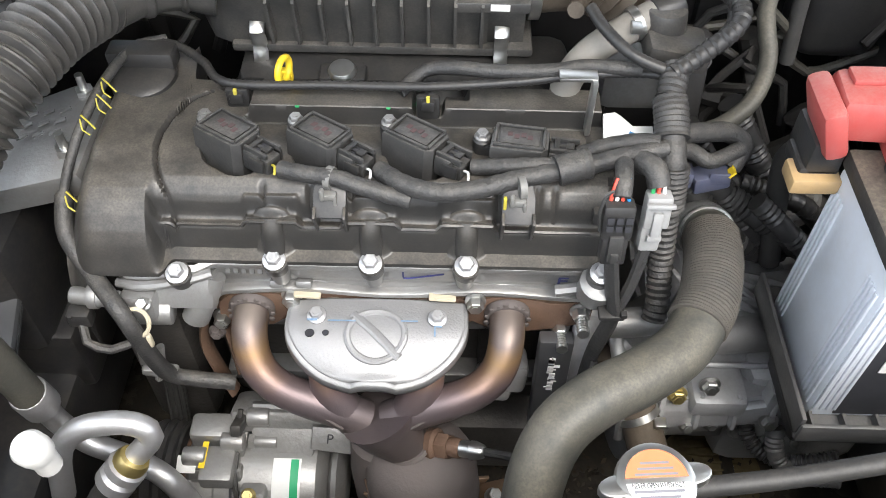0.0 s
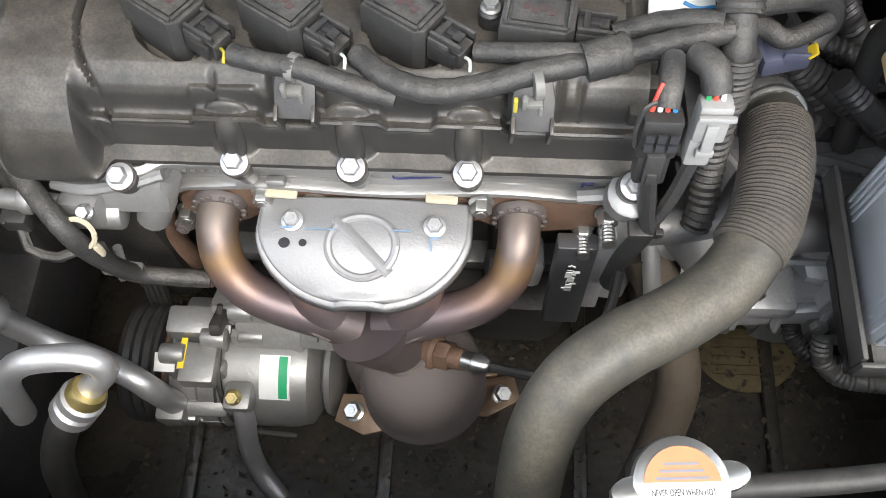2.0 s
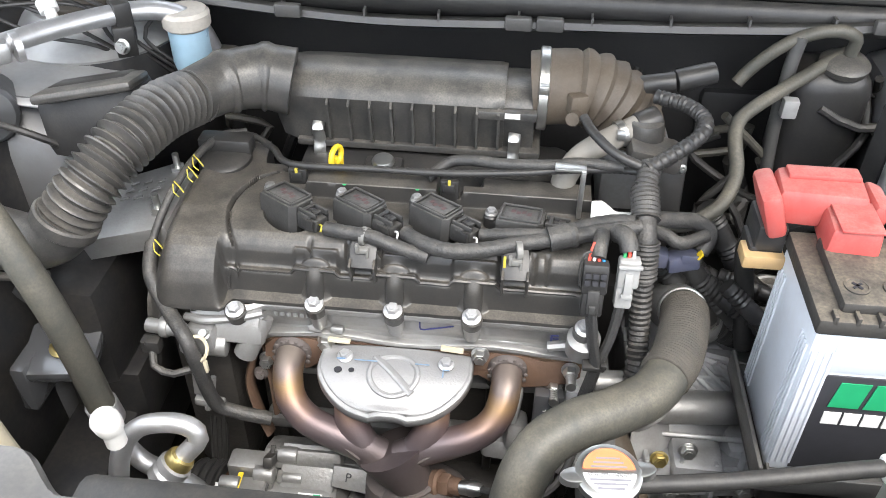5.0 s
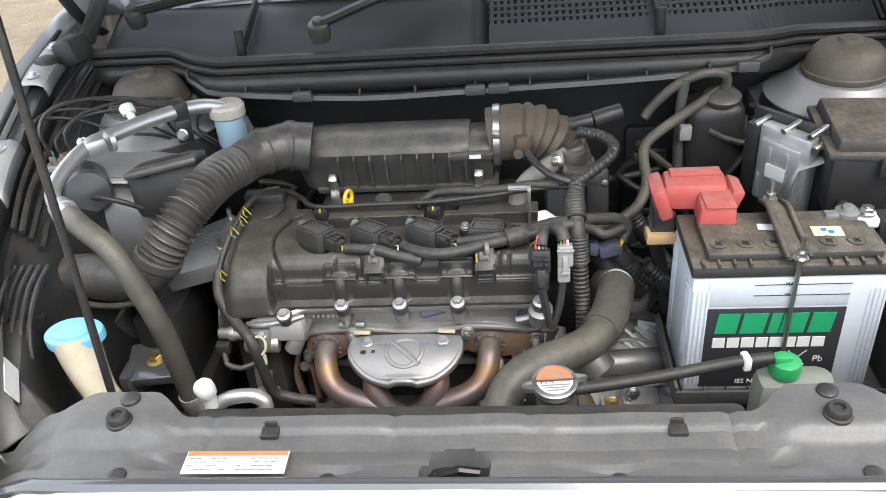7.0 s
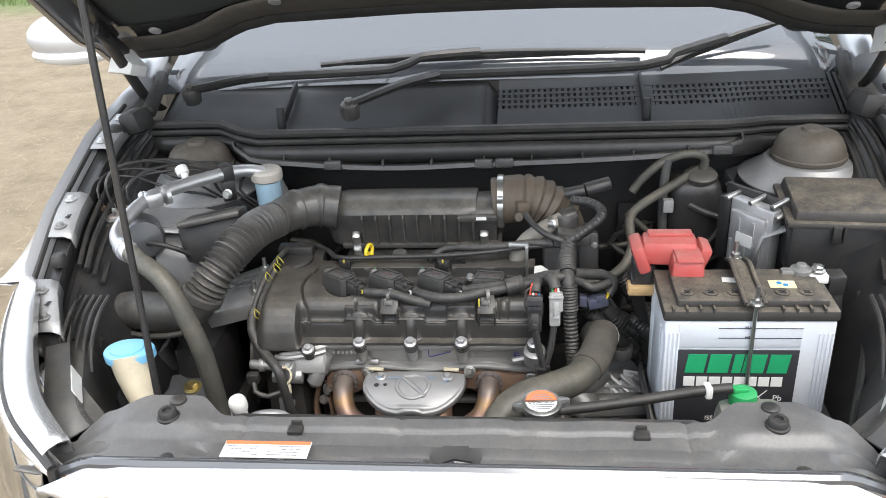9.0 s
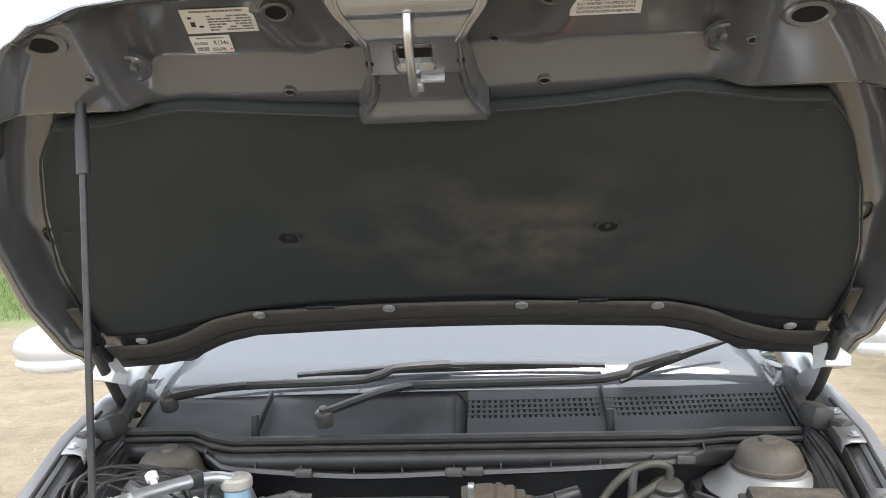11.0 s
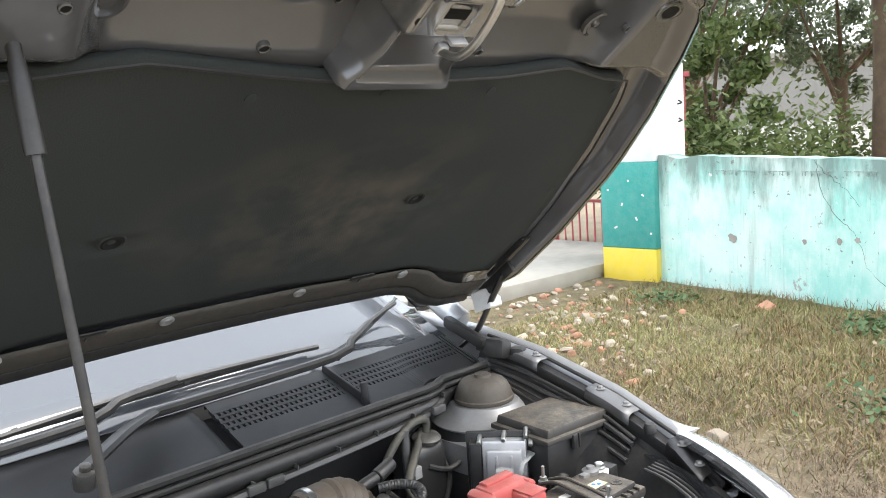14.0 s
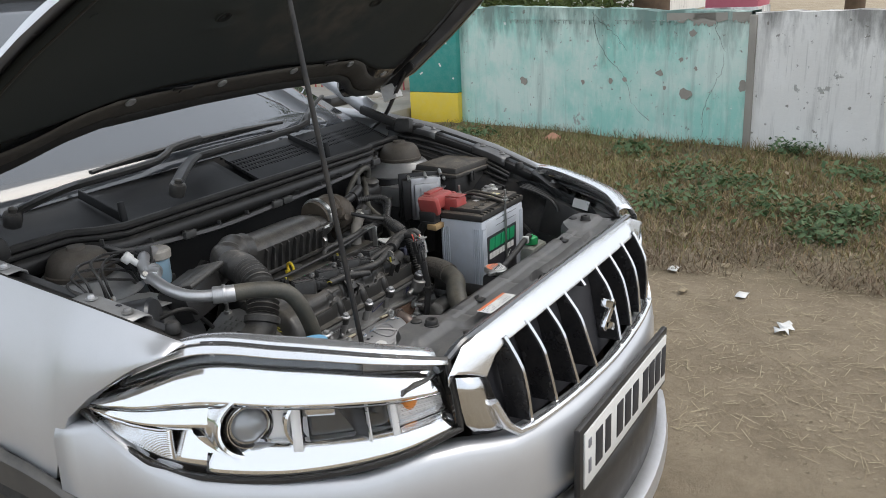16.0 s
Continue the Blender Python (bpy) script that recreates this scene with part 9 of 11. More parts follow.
st = part("sticker", Geo().box((0.467, bym - 0.006, BZ1 + 0.0125), (0.038, 0.022, 0.0008), 0, None, (0, 0, -2)), mat("yellow_sticker", (0.75, 0.68, 0.35), 0.5, 0, (0.8, 0.75, 0.6), 60, 0.6, 0), bat, "small yellow and white sticker")
part("blue_dots", Geo().lathe([(0.004, 0), (0.004, 0.0006)], (0.463, bym - 0.003, BZ1 + 0.013), (0, 0, 1), 14).lathe([(0.004, 0), (0.004, 0.0006)], (0.471, bym - 0.009, BZ1 + 0.013), (0, 0, 1), 14), BLUEINK, st)
part("sticker", Geo().box((0.392, bym + 0.008, BZ1 + 0.0125), (0.02, 0.014, 0.0008), 0, None, (0, 0, -6)), PAPER, bat)
# negative terminal and sensor
neg = part("negative_terminal", Geo().cyl((0.505, BY1 - 0.03, BZ1 + 0.004), (0.505, BY1 - 0.03, BZ1 + 0.026), 0.009, 0.008, 18, 0.002).lathe([(0.016, 0.006), (0.016, 0.018), (0.012, 0.02)], (0.505, BY1 - 0.03, BZ1), (0, 0, 1), 20).box((0.488, BY1 - 0.032, BZ1 + 0.012), (0.028, 0.014, 0.012), 0.003), DARKALU, bat, "dusty grey battery clamp")
part("clamp_bolt", hexbolt(Geo(), (0.528, BY1 - 0.034, BZ1 + 0.016), (0, 0, 1), 0.008, 0.008, 0.012), ZINC, neg)
part("sensor_plug", Geo().box((0.528, BY1 - 0.034, BZ1 + 0.006), (0.03, 0.026, 0.014), 0.003), WHITEPLASTIC, neg)
part("sensor_block", Geo().box((0.556, BY1 - 0.034, BZ1 - 0.004), (0.026, 0.03, 0.034), 0.004).cyl((0.56, BY1 - 0.04, BZ1 - 0.02), (0.562, BY1 - 0.045, BZ1 - 0.06), 0.008, 0.008, 10), CLEANPLASTIC, neg)

red = thing("terminal_cover", "bright red plastic battery terminal cover", "terminal cover")
part("hood", Geo().box((0.312, 0.405, 0.945), (0.095, 0.055, 0.04), 0.008, None, (0, 0, -4), 0.88).box((0.335, 0.365, 0.935), (0.052, 0.06, 0.036), 0.006, None, (0, 0, -4), 0.9), RED, red)
part("flap", Geo().box((0.266, 0.40, 0.938), (0.02, 0.06, 0.05), 0.006, None, (0, -20, 0)), RED, red)
part("flap", Geo().box((0.362, 0.40, 0.937), (0.02, 0.05, 0.04), 0.006, None, (0, 20, 0)), RED, red)
part("ridge", Geo().box((0.314, 0.415, 0.967), (0.07, 0.02, 0.006), 0.002).box((0.336, 0.36, 0.9545), (0.04, 0.05, 0.003), 0.001), RED, red)
part("fuse_holder", Geo().box((0.272, 0.405, 0.905), (0.03, 0.05, 0.034), 0.004).box((0.27, 0.40, 0.888), (0.034, 0.04, 0.016), 0.003), CLEANPLASTIC, red)
part("fuse", Geo().box((0.268, 0.385, 0.883), (0.042, 0.03, 0.016), 0.003), TANPLASTIC, red, "tan fuse block")
part("cable", Geo().tube([(0.275, 0.42, 0.89), (0.27, 0.44, 0.85), (0.285, 0.45, 0.78), (0.30, 0.44, 0.70)], 0.011, 10, 0.012), RUBBER, red)

# ---- fuse box, control unit, canister ----
fuse = thing("fuse_box", "dusty black fuse box with stepped lid", "fuse box")
part("body", Geo().box((0.625, 0.53, 0.905), (0.20, 0.155, 0.10), 0.012, None, (0, 0, -6)), CLEANPLASTIC, fuse)
part("lid", Geo().box((0.625, 0.53, 0.958), (0.216, 0.172, 0.012), 0.004, None, (0, 0, -6)).box((0.628, 0.532, 0.970), (0.200, 0.158, 0.022), 0.005, None, (0, 0, -6), 0.96), BATTOP, fuse, "dusty brown lid")
for x, y in ((0.585, 0.447), (0.68, 0.437), (0.735, 0.50)):
    part("latch", Geo().box((x, y, 0.945), (0.014, 0.008, 0.03), 0.002).box((x + 0.012, y, 0.945), (0.004, 0.008, 0.03), 0.001), CLEANPLASTIC, fuse)
part("cable_exit", Geo().tube([(0.55, 0.46, 0.88), (0.53, 0.44, 0.84), (0.52, 0.43, 0.76), (0.53, 0.42, 0.66)], 0.016, 12, 0.012), RUBBER, fuse)
for k in range(4):
    part("cable", Geo().tube([(0.60 + 0.02 * k, 0.46, 0.87), (0.62 + 0.02 * k, 0.40, 0.86 - 0.01 * k), (0.60 + 0.015 * k, 0.30, 0.82 - 0.015 * k), (0.56, 0.20, 0.76), (0.53, 0.12, 0.72)], 0.007, 8, 0.02), RUBBER, fuse)

ecu = thing("control_unit", "silver finned engine control unit in black bracket", "control unit")
EM = pose(0.482, 0.548, 0.895, 0, 0, 38)
part("case", Geo().box((0.0, 0, 0), (0.026, 0.092, 0.13), 0.006, EM).box((-0.016, 0.0, -0.004), (0.014, 0.074, 0.105), 0.006, EM), BRIGHTALU, ecu, "bright finned aluminium case")
for k in range(5):
    part("fin", Geo().box((-0.0235, -0.03 + 0.015 * k, -0.03 + 0.045 * (k % 2)), (0.003, 0.006, 0.045), 0.0012, EM), BRIGHTALU, ecu)
part("bracket", Geo().box((0.02, 0.01, 0.0), (0.01, 0.14, 0.15), 0.003, EM), CLEANPLASTIC, ecu)
part("plug", Geo().box((0.004, 0.058, 0.0), (0.036, 0.026, 0.12), 0.004, EM), CLEANPLASTIC, ecu)
part("label", Geo().box((-0.0255, 0.0, 0.0), (0.0015, 0.034, 0.022), 0, EM), PAPER, ecu)
for y, z in ((-0.055, 0.058), (0.0, 0.068), (0.05, 0.062), (-0.045, 0.075)):
    part("screw", Geo().cyl(EM @ Vector((-0.02, y, z)), EM @ Vector((0.02, y, z + 0.004)), 0.005, 0.005, 10, 0.001), ZINC, ecu)
part("cable", Geo().tube([EM @ Vector((0.01, -0.05, 0.065)), EM @ Vector((0.03, -0.075, 0.03)), EM @ Vector((0.03, -0.07, -0.06))], 0.005, 8), CLEANPLASTIC, ecu)

can = thing("vapour_canister", "black vapour canister with hoses", "canister")
part("can", Geo().box((0.405, 0.725, 0.86), (0.105, 0.09, 0.17), 0.03, None, (0, 0, 0), 1.0, 4), CLEANPLASTIC, can)
part("top", Geo().lathe([(0.03, 0), (0.032, 0.008), (0.026, 0.014), (0.012, 0.016)], (0.415, 0.71, 0.942), (0, -0.15, 1), 24), PLASTIC, can)
part("hose", Geo().tube([(0.42, 0.715, 0.955), (0.418, 0.71, 0.985), (0.38, 0.705, 0.992), (0.335, 0.70, 0.975), (0.30, 0.70, 0.94), (0.285, 0.695, 0.92)], 0.0085, 10, 0.01), HOSE, can)
part("hose", Geo().tube([(0.42, 0.73, 0.955), (0.363, 0.683, 0.941), (0.30, 0.635, 0.922), (0.275, 0.61, 0.91), (0.271, 0.585, 0.895), (0.273, 0.556, 0.872), (0.256, 0.522, 0.85), (0.222, 0.499, 0.836), (0.19, 0.494, 0.83)], 0.009, 10, 0.01), HOSE, can)
part("pipe", Geo().tube([(0.35, 0.70, 0.985), (0.345, 0.695, 0.94), (0.345, 0.69, 0.86), (0.35, 0.68, 0.78)], 0.009, 10, 0.02), GREYPLASTIC, can)
part("pipe_clip", Geo().box((0.352, 0.675, 0.90), (0.02, 0.016, 0.026), 0.003), GREYCON, can)

# ---- left side: refrigerant lines, tanks, brake unit ----
ac = thing("refrigerant_line", "matt aluminium refrigerant pipe and black rubber hose", "refrigerant line")
part("pipe", Geo().tube([(-0.405, 0.69, 0.93), (-0.415, 0.68, 0.965), (-0.44, 0.665, 0.988), (-0.48, 0.64, 0.998), (-0.54, 0.575, 1.003), (-0.588, 0.503, 1.006)], 0.0125, 14, 0.01), PIPEALU, ac)
part("pipe", Geo().tube([(-0.585, 0.508, 1.006), (-0.598, 0.475, 1.003), (-0.607, 0.43, 0.995), (-0.605, 0.39, 0.989), (-0.591, 0.36, 0.986), (-0.566, 0.335, 0.985)], 0.0115, 14, 0.008), PIPEALU, ac)
part("joint", Geo().box((-0.583, 0.498, 1.004), (0.034, 0.03, 0.028), 0.008, None, (0, 0, 40)).lathe([(0.017, -0.004), (0.017, 0.004)], (-0.565, 0.515, 1.003), (0.5, 0.5, 0), 18), PIPEALU, ac)
part("joint_bolt", hexbolt(Geo(), (-0.60, 0.497, 1.01), (-0.3, -0.6, 0.7), 0.006, 0.006, 0.009), ZINC, ac)
part("charge_port", Geo().cyl((-0.545, 0.572, 1.0), (-0.56, 0.59, 1.02), 0.007, 0.007, 12, 0.001).lathe([(0.0115, 0), (0.012, 0.014), (0.009, 0.017)], (-0.558, 0.588, 1.015), (-0.5, 0.5, 0.7), 16), WHITEPLASTIC, ac, "white service port cap")
part("pipe_clamp", Geo().box((-0.492, 0.63, 0.999), (0.022, 0.032, 0.036), 0.004, None, (0, 0, 40)).box((-0.488, 0.618, 0.968), (0.026, 0.014, 0.04), 0.003, None, (0, 0, 30)), CLEANPLASTIC, ac)
part("clamp_bolt", hexbolt(Geo(), (-0.488, 0.608, 0.965), (0, -1, 0.2), 0.007, 0.006, 0.01), ZINC, ac)
part("ferrule", Geo().cyl((-0.578, 0.346, 0.985), (-0.548, 0.317, 0.984), 0.0165, 0.0165, 18, 0.002).lathe([(0.018, -0.003), (0.019, 0.0), (0.018, 0.003)], (-0.563, 0.331, 0.985), (0.7, -0.7, 0), 20), PIPEALU, ac)
part("rubber_hose", Geo().tube([(-0.556, 0.325, 0.985), (-0.515, 0.285, 0.984), (-0.474, 0.258, 0.968), (-0.447, 0.244, 0.92), (-0.428, 0.24, 0.85), (-0.424, 0.248, 0.76), (-0.424, 0.254, 0.70)], 0.0155, 16, 0.008), HOSE, ac, "dusty rubber hose with faded print")
part("ferrule", Geo().cyl((-0.425, 0.254, 0.712), (-0.423, 0.258, 0.68), 0.018, 0.018, 18, 0.002), PIPEALU, ac)
part("lower_pipe", Geo().tube([(-0.423, 0.258, 0.685), (-0.42, 0.26, 0.645), (-0.40, 0.256, 0.612), (-0.36, 0.245, 0.605), (-0.325, 0.23, 0.602), (-0.308, 0.222, 0.58), (-0.303, 0.222, 0.54)], 0.0115, 14, 0.008), PIPEALU, ac)
part("branch_pipe", Geo().tube([(-0.385, 0.18, 0.66), (-0.375, 0.188, 0.71), (-0.362, 0.194, 0.738), (-0.342, 0.20, 0.752), (-0.31, 0.204, 0.753), (-0.293, 0.203, 0.744), (-0.291, 0.20, 0.735), (-0.303, 0.193, 0.722), (-0.312, 0.186, 0.714)], 0.0105, 14, 0.006), PIPEALU, ac)
part("coupling", Geo().lathe([(0.012, 0.0), (0.018, 0.004), (0.018, 0.012), (0.015, 0.015), (0.018, 0.018), (0.018, 0.028), (0.014, 0.032)], (-0.311, 0.186, 0.715), (-0.6, -0.35, -0.7), 20), PIPEALU, ac)
part("coupling_band", Geo().lathe([(0.0135, -0.008), (0.0155, -0.004), (0.0155, 0.002)], (-0.311, 0.186, 0.715), (-0.6, -0.35, -0.7), 18), YELLOWZINC, ac)
part("coupled_hose", Geo().tube([(-0.328, 0.176, 0.694), (-0.345, 0.165, 0.67), (-0.365, 0.145, 0.62), (-0.375, 0.12, 0.55)], 0.0135, 14, 0.01), RUBBER, ac)
part("service_cap", Geo().lathe([(0.0125, 0), (0.0135, 0.006), (0.0135, 0.016), (0.011, 0.02), (0.004, 0.021)], (-0.342, 0.146, 0.812), (-0.1, -0.2, 1), 22).cyl((-0.342, 0.147, 0.79), (-0.342, 0.146, 0.813), 0.01, 0.01, 14), WHITEPLASTIC, ac, "white service cap")
part("discharge_pipe", Geo().tube([(-0.238, 0.222, 0.545), (-0.236, 0.212, 0.53), (-0.238, 0.195, 0.495), (-0.232, 0.175, 0.46), (-0.21, 0.15, 0.44)], 0.0105, 14, 0.008), PIPEALU, ac)

res = thing("fluid_reservoir", "translucent blue fluid reservoir with dusty white cap", "reservoir")
part("tank", Geo().lathe([(0.024, 0), (0.026, 0.01), (0.026, 0.055), (0.022, 0.06)], (-0.427, 0.672, 0.912), (0, 0, 1), 26), BLUEFLUID, res)
part("cap", Geo().lathe([(0.028, 0), (0.031, 0.003), (0.031, 0.018), (0.027, 0.023), (0.001, 0.024)], (-0.427, 0.672, 0.968), (0, 0, 1), 30), CAPWHITE, res)
part("base", Geo().box((-0.415, 0.70, 0.905), (0.07, 0.06, 0.03), 0.008), PLASTIC, res)
wash = thing("washer_filler", "pale blue washer cap on a cream filler neck", "washer filler")
part("cap", Geo().prism([(0.037 * math.cos(a) * (1.15 if math.cos(a) > 0 else 0.95), 0.028 * math.sin(a)) for a in [2 * math.pi * i / 32 for i in range(32)]], 0, 0.014, pose(-0.515, 0.178, 0.882, 4, 0, 5), 0.004), BLUECAP, wash)
part("cap_top", Geo().prism([(0.026 * math.cos(a), 0.019 * math.sin(a)) for a in [2 * math.pi * i / 28 for i in range(28)]], 0.014, 0.017, pose(-0.515, 0.178, 0.882, 4, 0, 5), 0.001), BLUECAP, wash)
part("neck", Geo().tube([(-0.512, 0.178, 0.886), (-0.508, 0.17, 0.865), (-0.495, 0.155, 0.835), (-0.478, 0.14, 0.80), (-0.465, 0.13, 0.75)], lambda r: 0.031 - 0.12 * min(r, 0.08) + 0.1 * max(0, r - 0.08), 22, 0.008), CREAM, wash)
absu = thing("brake_unit", "aluminium brake modulator with pump motor and steel lines", "brake unit")
part("block", Geo().box((-0.683, 0.54, 0.925), (0.075, 0.07, 0.07), 0.005, None, (0, 0, 10)), ALU, absu)
part("block_face", Geo().box((-0.684, 0.532, 0.9605), (0.066, 0.05, 0.002), 0.001, None, (0, 0, 10)), mat("pinkish_block_face", (0.42, 0.37, 0.36), 0.5, 0.2, (0.3, 0.27, 0.26), 40, 0.5, 0.1), absu, "pale pinkish top face")
part("motor", Geo().lathe([(0.036, -0.03), (0.0375, 0.028), (0.033, 0.034), (0.012, 0.036), (0.001, 0.037)], (-0.622, 0.505, 0.928), (0.45, -0.85, 0.15), 30), MOTORGREY, absu, "grey pump motor")
part("bracket", Geo().box((-0.68, 0.55, 0.83), (0.13, 0.1, 0.12), 0.01), DARKBAY, absu)
for k in range(6):
    x = -0.712 + 0.013 * k
    y = 0.52 + 0.010 * (k % 3)
    part("union", Geo().lathe([(0.006, 0), (0.006, 0.012), (0.0035, 0.017)], (x, y, 0.961), (0, 0, 1), 6), BROWNSTEEL if k % 3 == 1 else ZINC, absu)
    top = 1.012 + 0.009 * (k % 4)
    part("brake_line", Geo().tube([(x, y, 0.975), (x - 0.006, y + 0.004, top - 0.014), (x - 0.004 + 0.006 * k, y + 0.05, top + 0.004), (x + 0.05 + 0.012 * k, y + 0.075 + 0.006 * k, top - 0.004), (x + 0.13 + 0.01 * k, y + 0.07 + 0.012 * k, top - 0.03), (-0.53 + 0.01 * k, 0.625 + 0.006 * k, 0.955), (-0.49 + 0.012 * k, 0.67, 0.90)], 0.0028, 8, 0.012), CLEANPLASTIC, absu, "thin black brake line")
part("lead", Geo().tube([(-0.60, 0.475, 0.925), (-0.575, 0.455, 0.935), (-0.54, 0.455, 0.925), (-0.50, 0.475, 0.89), (-0.46, 0.49, 0.85)], 0.0045, 8), RUBBER, absu)
part("plug", Geo().box((-0.655, 0.47, 0.86), (0.07, 0.05, 0.03), 0.006, None, (10, 0, 15)), CLEANPLASTIC, absu, "black control plug")
for k in range(4):
    part("lead", Geo().tube([(-0.68 + 0.012 * k, 0.45, 0.855), (-0.65 + 0.014 * k, 0.42, 0.84), (-0.62 + 0.012 * k, 0.41, 0.81), (-0.60, 0.42, 0.78)], 0.004, 8), RUBBER, absu)
# wing side in front of the strut tower: painted slope, round leg panel and bolted support
apron = thing("wing_apron", "grey painted inner wing slope with bolted support", "wing apron", kind="structure")
rows = [[(-0.745, 0.51, 0.965), (-0.66, 0.515, 0.945), (-0.56, 0.52, 0.935), (-0.475, 0.53, 0.915)], [(-0.73, 0.475, 0.90), (-0.65, 0.48, 0.88), (-0.56, 0.485, 0.87), (-0.475, 0.50, 0.85)], [(-0.70, 0.44, 0.74), (-0.63, 0.44, 0.72), (-0.55, 0.44, 0.70), (-0.47, 0.45, 0.68)]]
part("slope", Geo().sheet(rows), WINGPAINT, apron, "dusty inner wing slope", thick=0.004)
part("leg_panel", Geo().lathe([(0.10, 0.45), (0.098, 0.60), (0.085, 0.70), (0.075, 0.755), (0.05, 0.765)], (-0.645, 0.40, 0), (0, 0, 1), 36), WINGPAINT, apron, "smooth dark painted leg panel")
part("support", Geo().box((-0.505, 0.33, 0.705), (0.085, 0.075, 0.02), 0.005, None, (12, 0, 8)).box((-0.505, 0.375, 0.735), (0.07, 0.012, 0.07), 0.004, None, (12, 0, 8)).box((-0.54, 0.33, 0.68), (0.02, 0.09, 0.07), 0.006), UNDERPAINT, apron, "pressed steel support")
part("support_bolt", hexbolt(Geo(), (-0.502, 0.328, 0.716), (0, -0.2, 1), 0.0095, 0.009, 0.016), YELLOWZINC, apron, "yellow zinc bolt")
for k in range(6):
    part("cable", Geo().tube([(-0.66 + 0.01 * k, 0.36 - 0.02 * k, 0.86), (-0.63, 0.34 - 0.02 * k, 0.80 - 0.01 * k), (-0.59, 0.33 - 0.02 * k, 0.78), (-0.57, 0.30 - 0.015 * k, 0.70), (-0.58, 0.28, 0.62)], 0.006 + 0.002 * (k % 3), 8, 0.02), RUBBER if k % 2 else CLEANPLASTIC, apron)
# dark loops of hose and cable deep in the bay
rnd = random.Random(21)
deep = thing("deep_cables", "black hoses and cables deep in the engine bay", "cables", kind="stuff")
for k in range(26):
    x = rnd.uniform(0.1, 0.52) if k % 2 else rnd.uniform(-0.55, 0.3)
    y = rnd.uniform(0.62, 0.76)
    z = rnd.uniform(0.62, 0.9)
    pts = [(x, y, z)]
    for s in range(4):
        pts.append((pts[-1][0] + rnd.uniform(-0.07, 0.09), pts[-1][1] + rnd.uniform(-0.03, 0.03), pts[-1][2] + rnd.uniform(-0.08, 0.05)))
    part("cable", Geo().tube(pts, rnd.choice((0.006, 0.009, 0.013)), 8, 0.02), rnd.choice((RUBBER, HOSE, CLEANPLASTIC, TAPE)), deep)
for k in range(9):
    y = rnd.uniform(0.44, 0.56)
    x = rnd.uniform(0.2, 0.3)
    pts = [(x - 0.03, y, 0.75 + 0.02 * k % 0.09), (x + 0.03, y - 0.02, 0.74), (x + 0.07, y - 0.01, 0.70), (x + 0.12, y + 0.02, 0.66)]
    part("cable", Geo().tube(pts, wrap(rnd.choice((0.011, 0.014)), 0.07, 0.007), 10, 0.003), rnd.choice((RUBBER, CLEANPLASTIC)), deep)
part("cable", Geo().tube([(0.318, 0.315, 0.57), (0.322, 0.295, 0.545), (0.345, 0.28, 0.53), (0.39, 0.275, 0.53)], wrap(0.010, 0.08, 0.006), 12, 0.0025), GREYPLASTIC, deep)

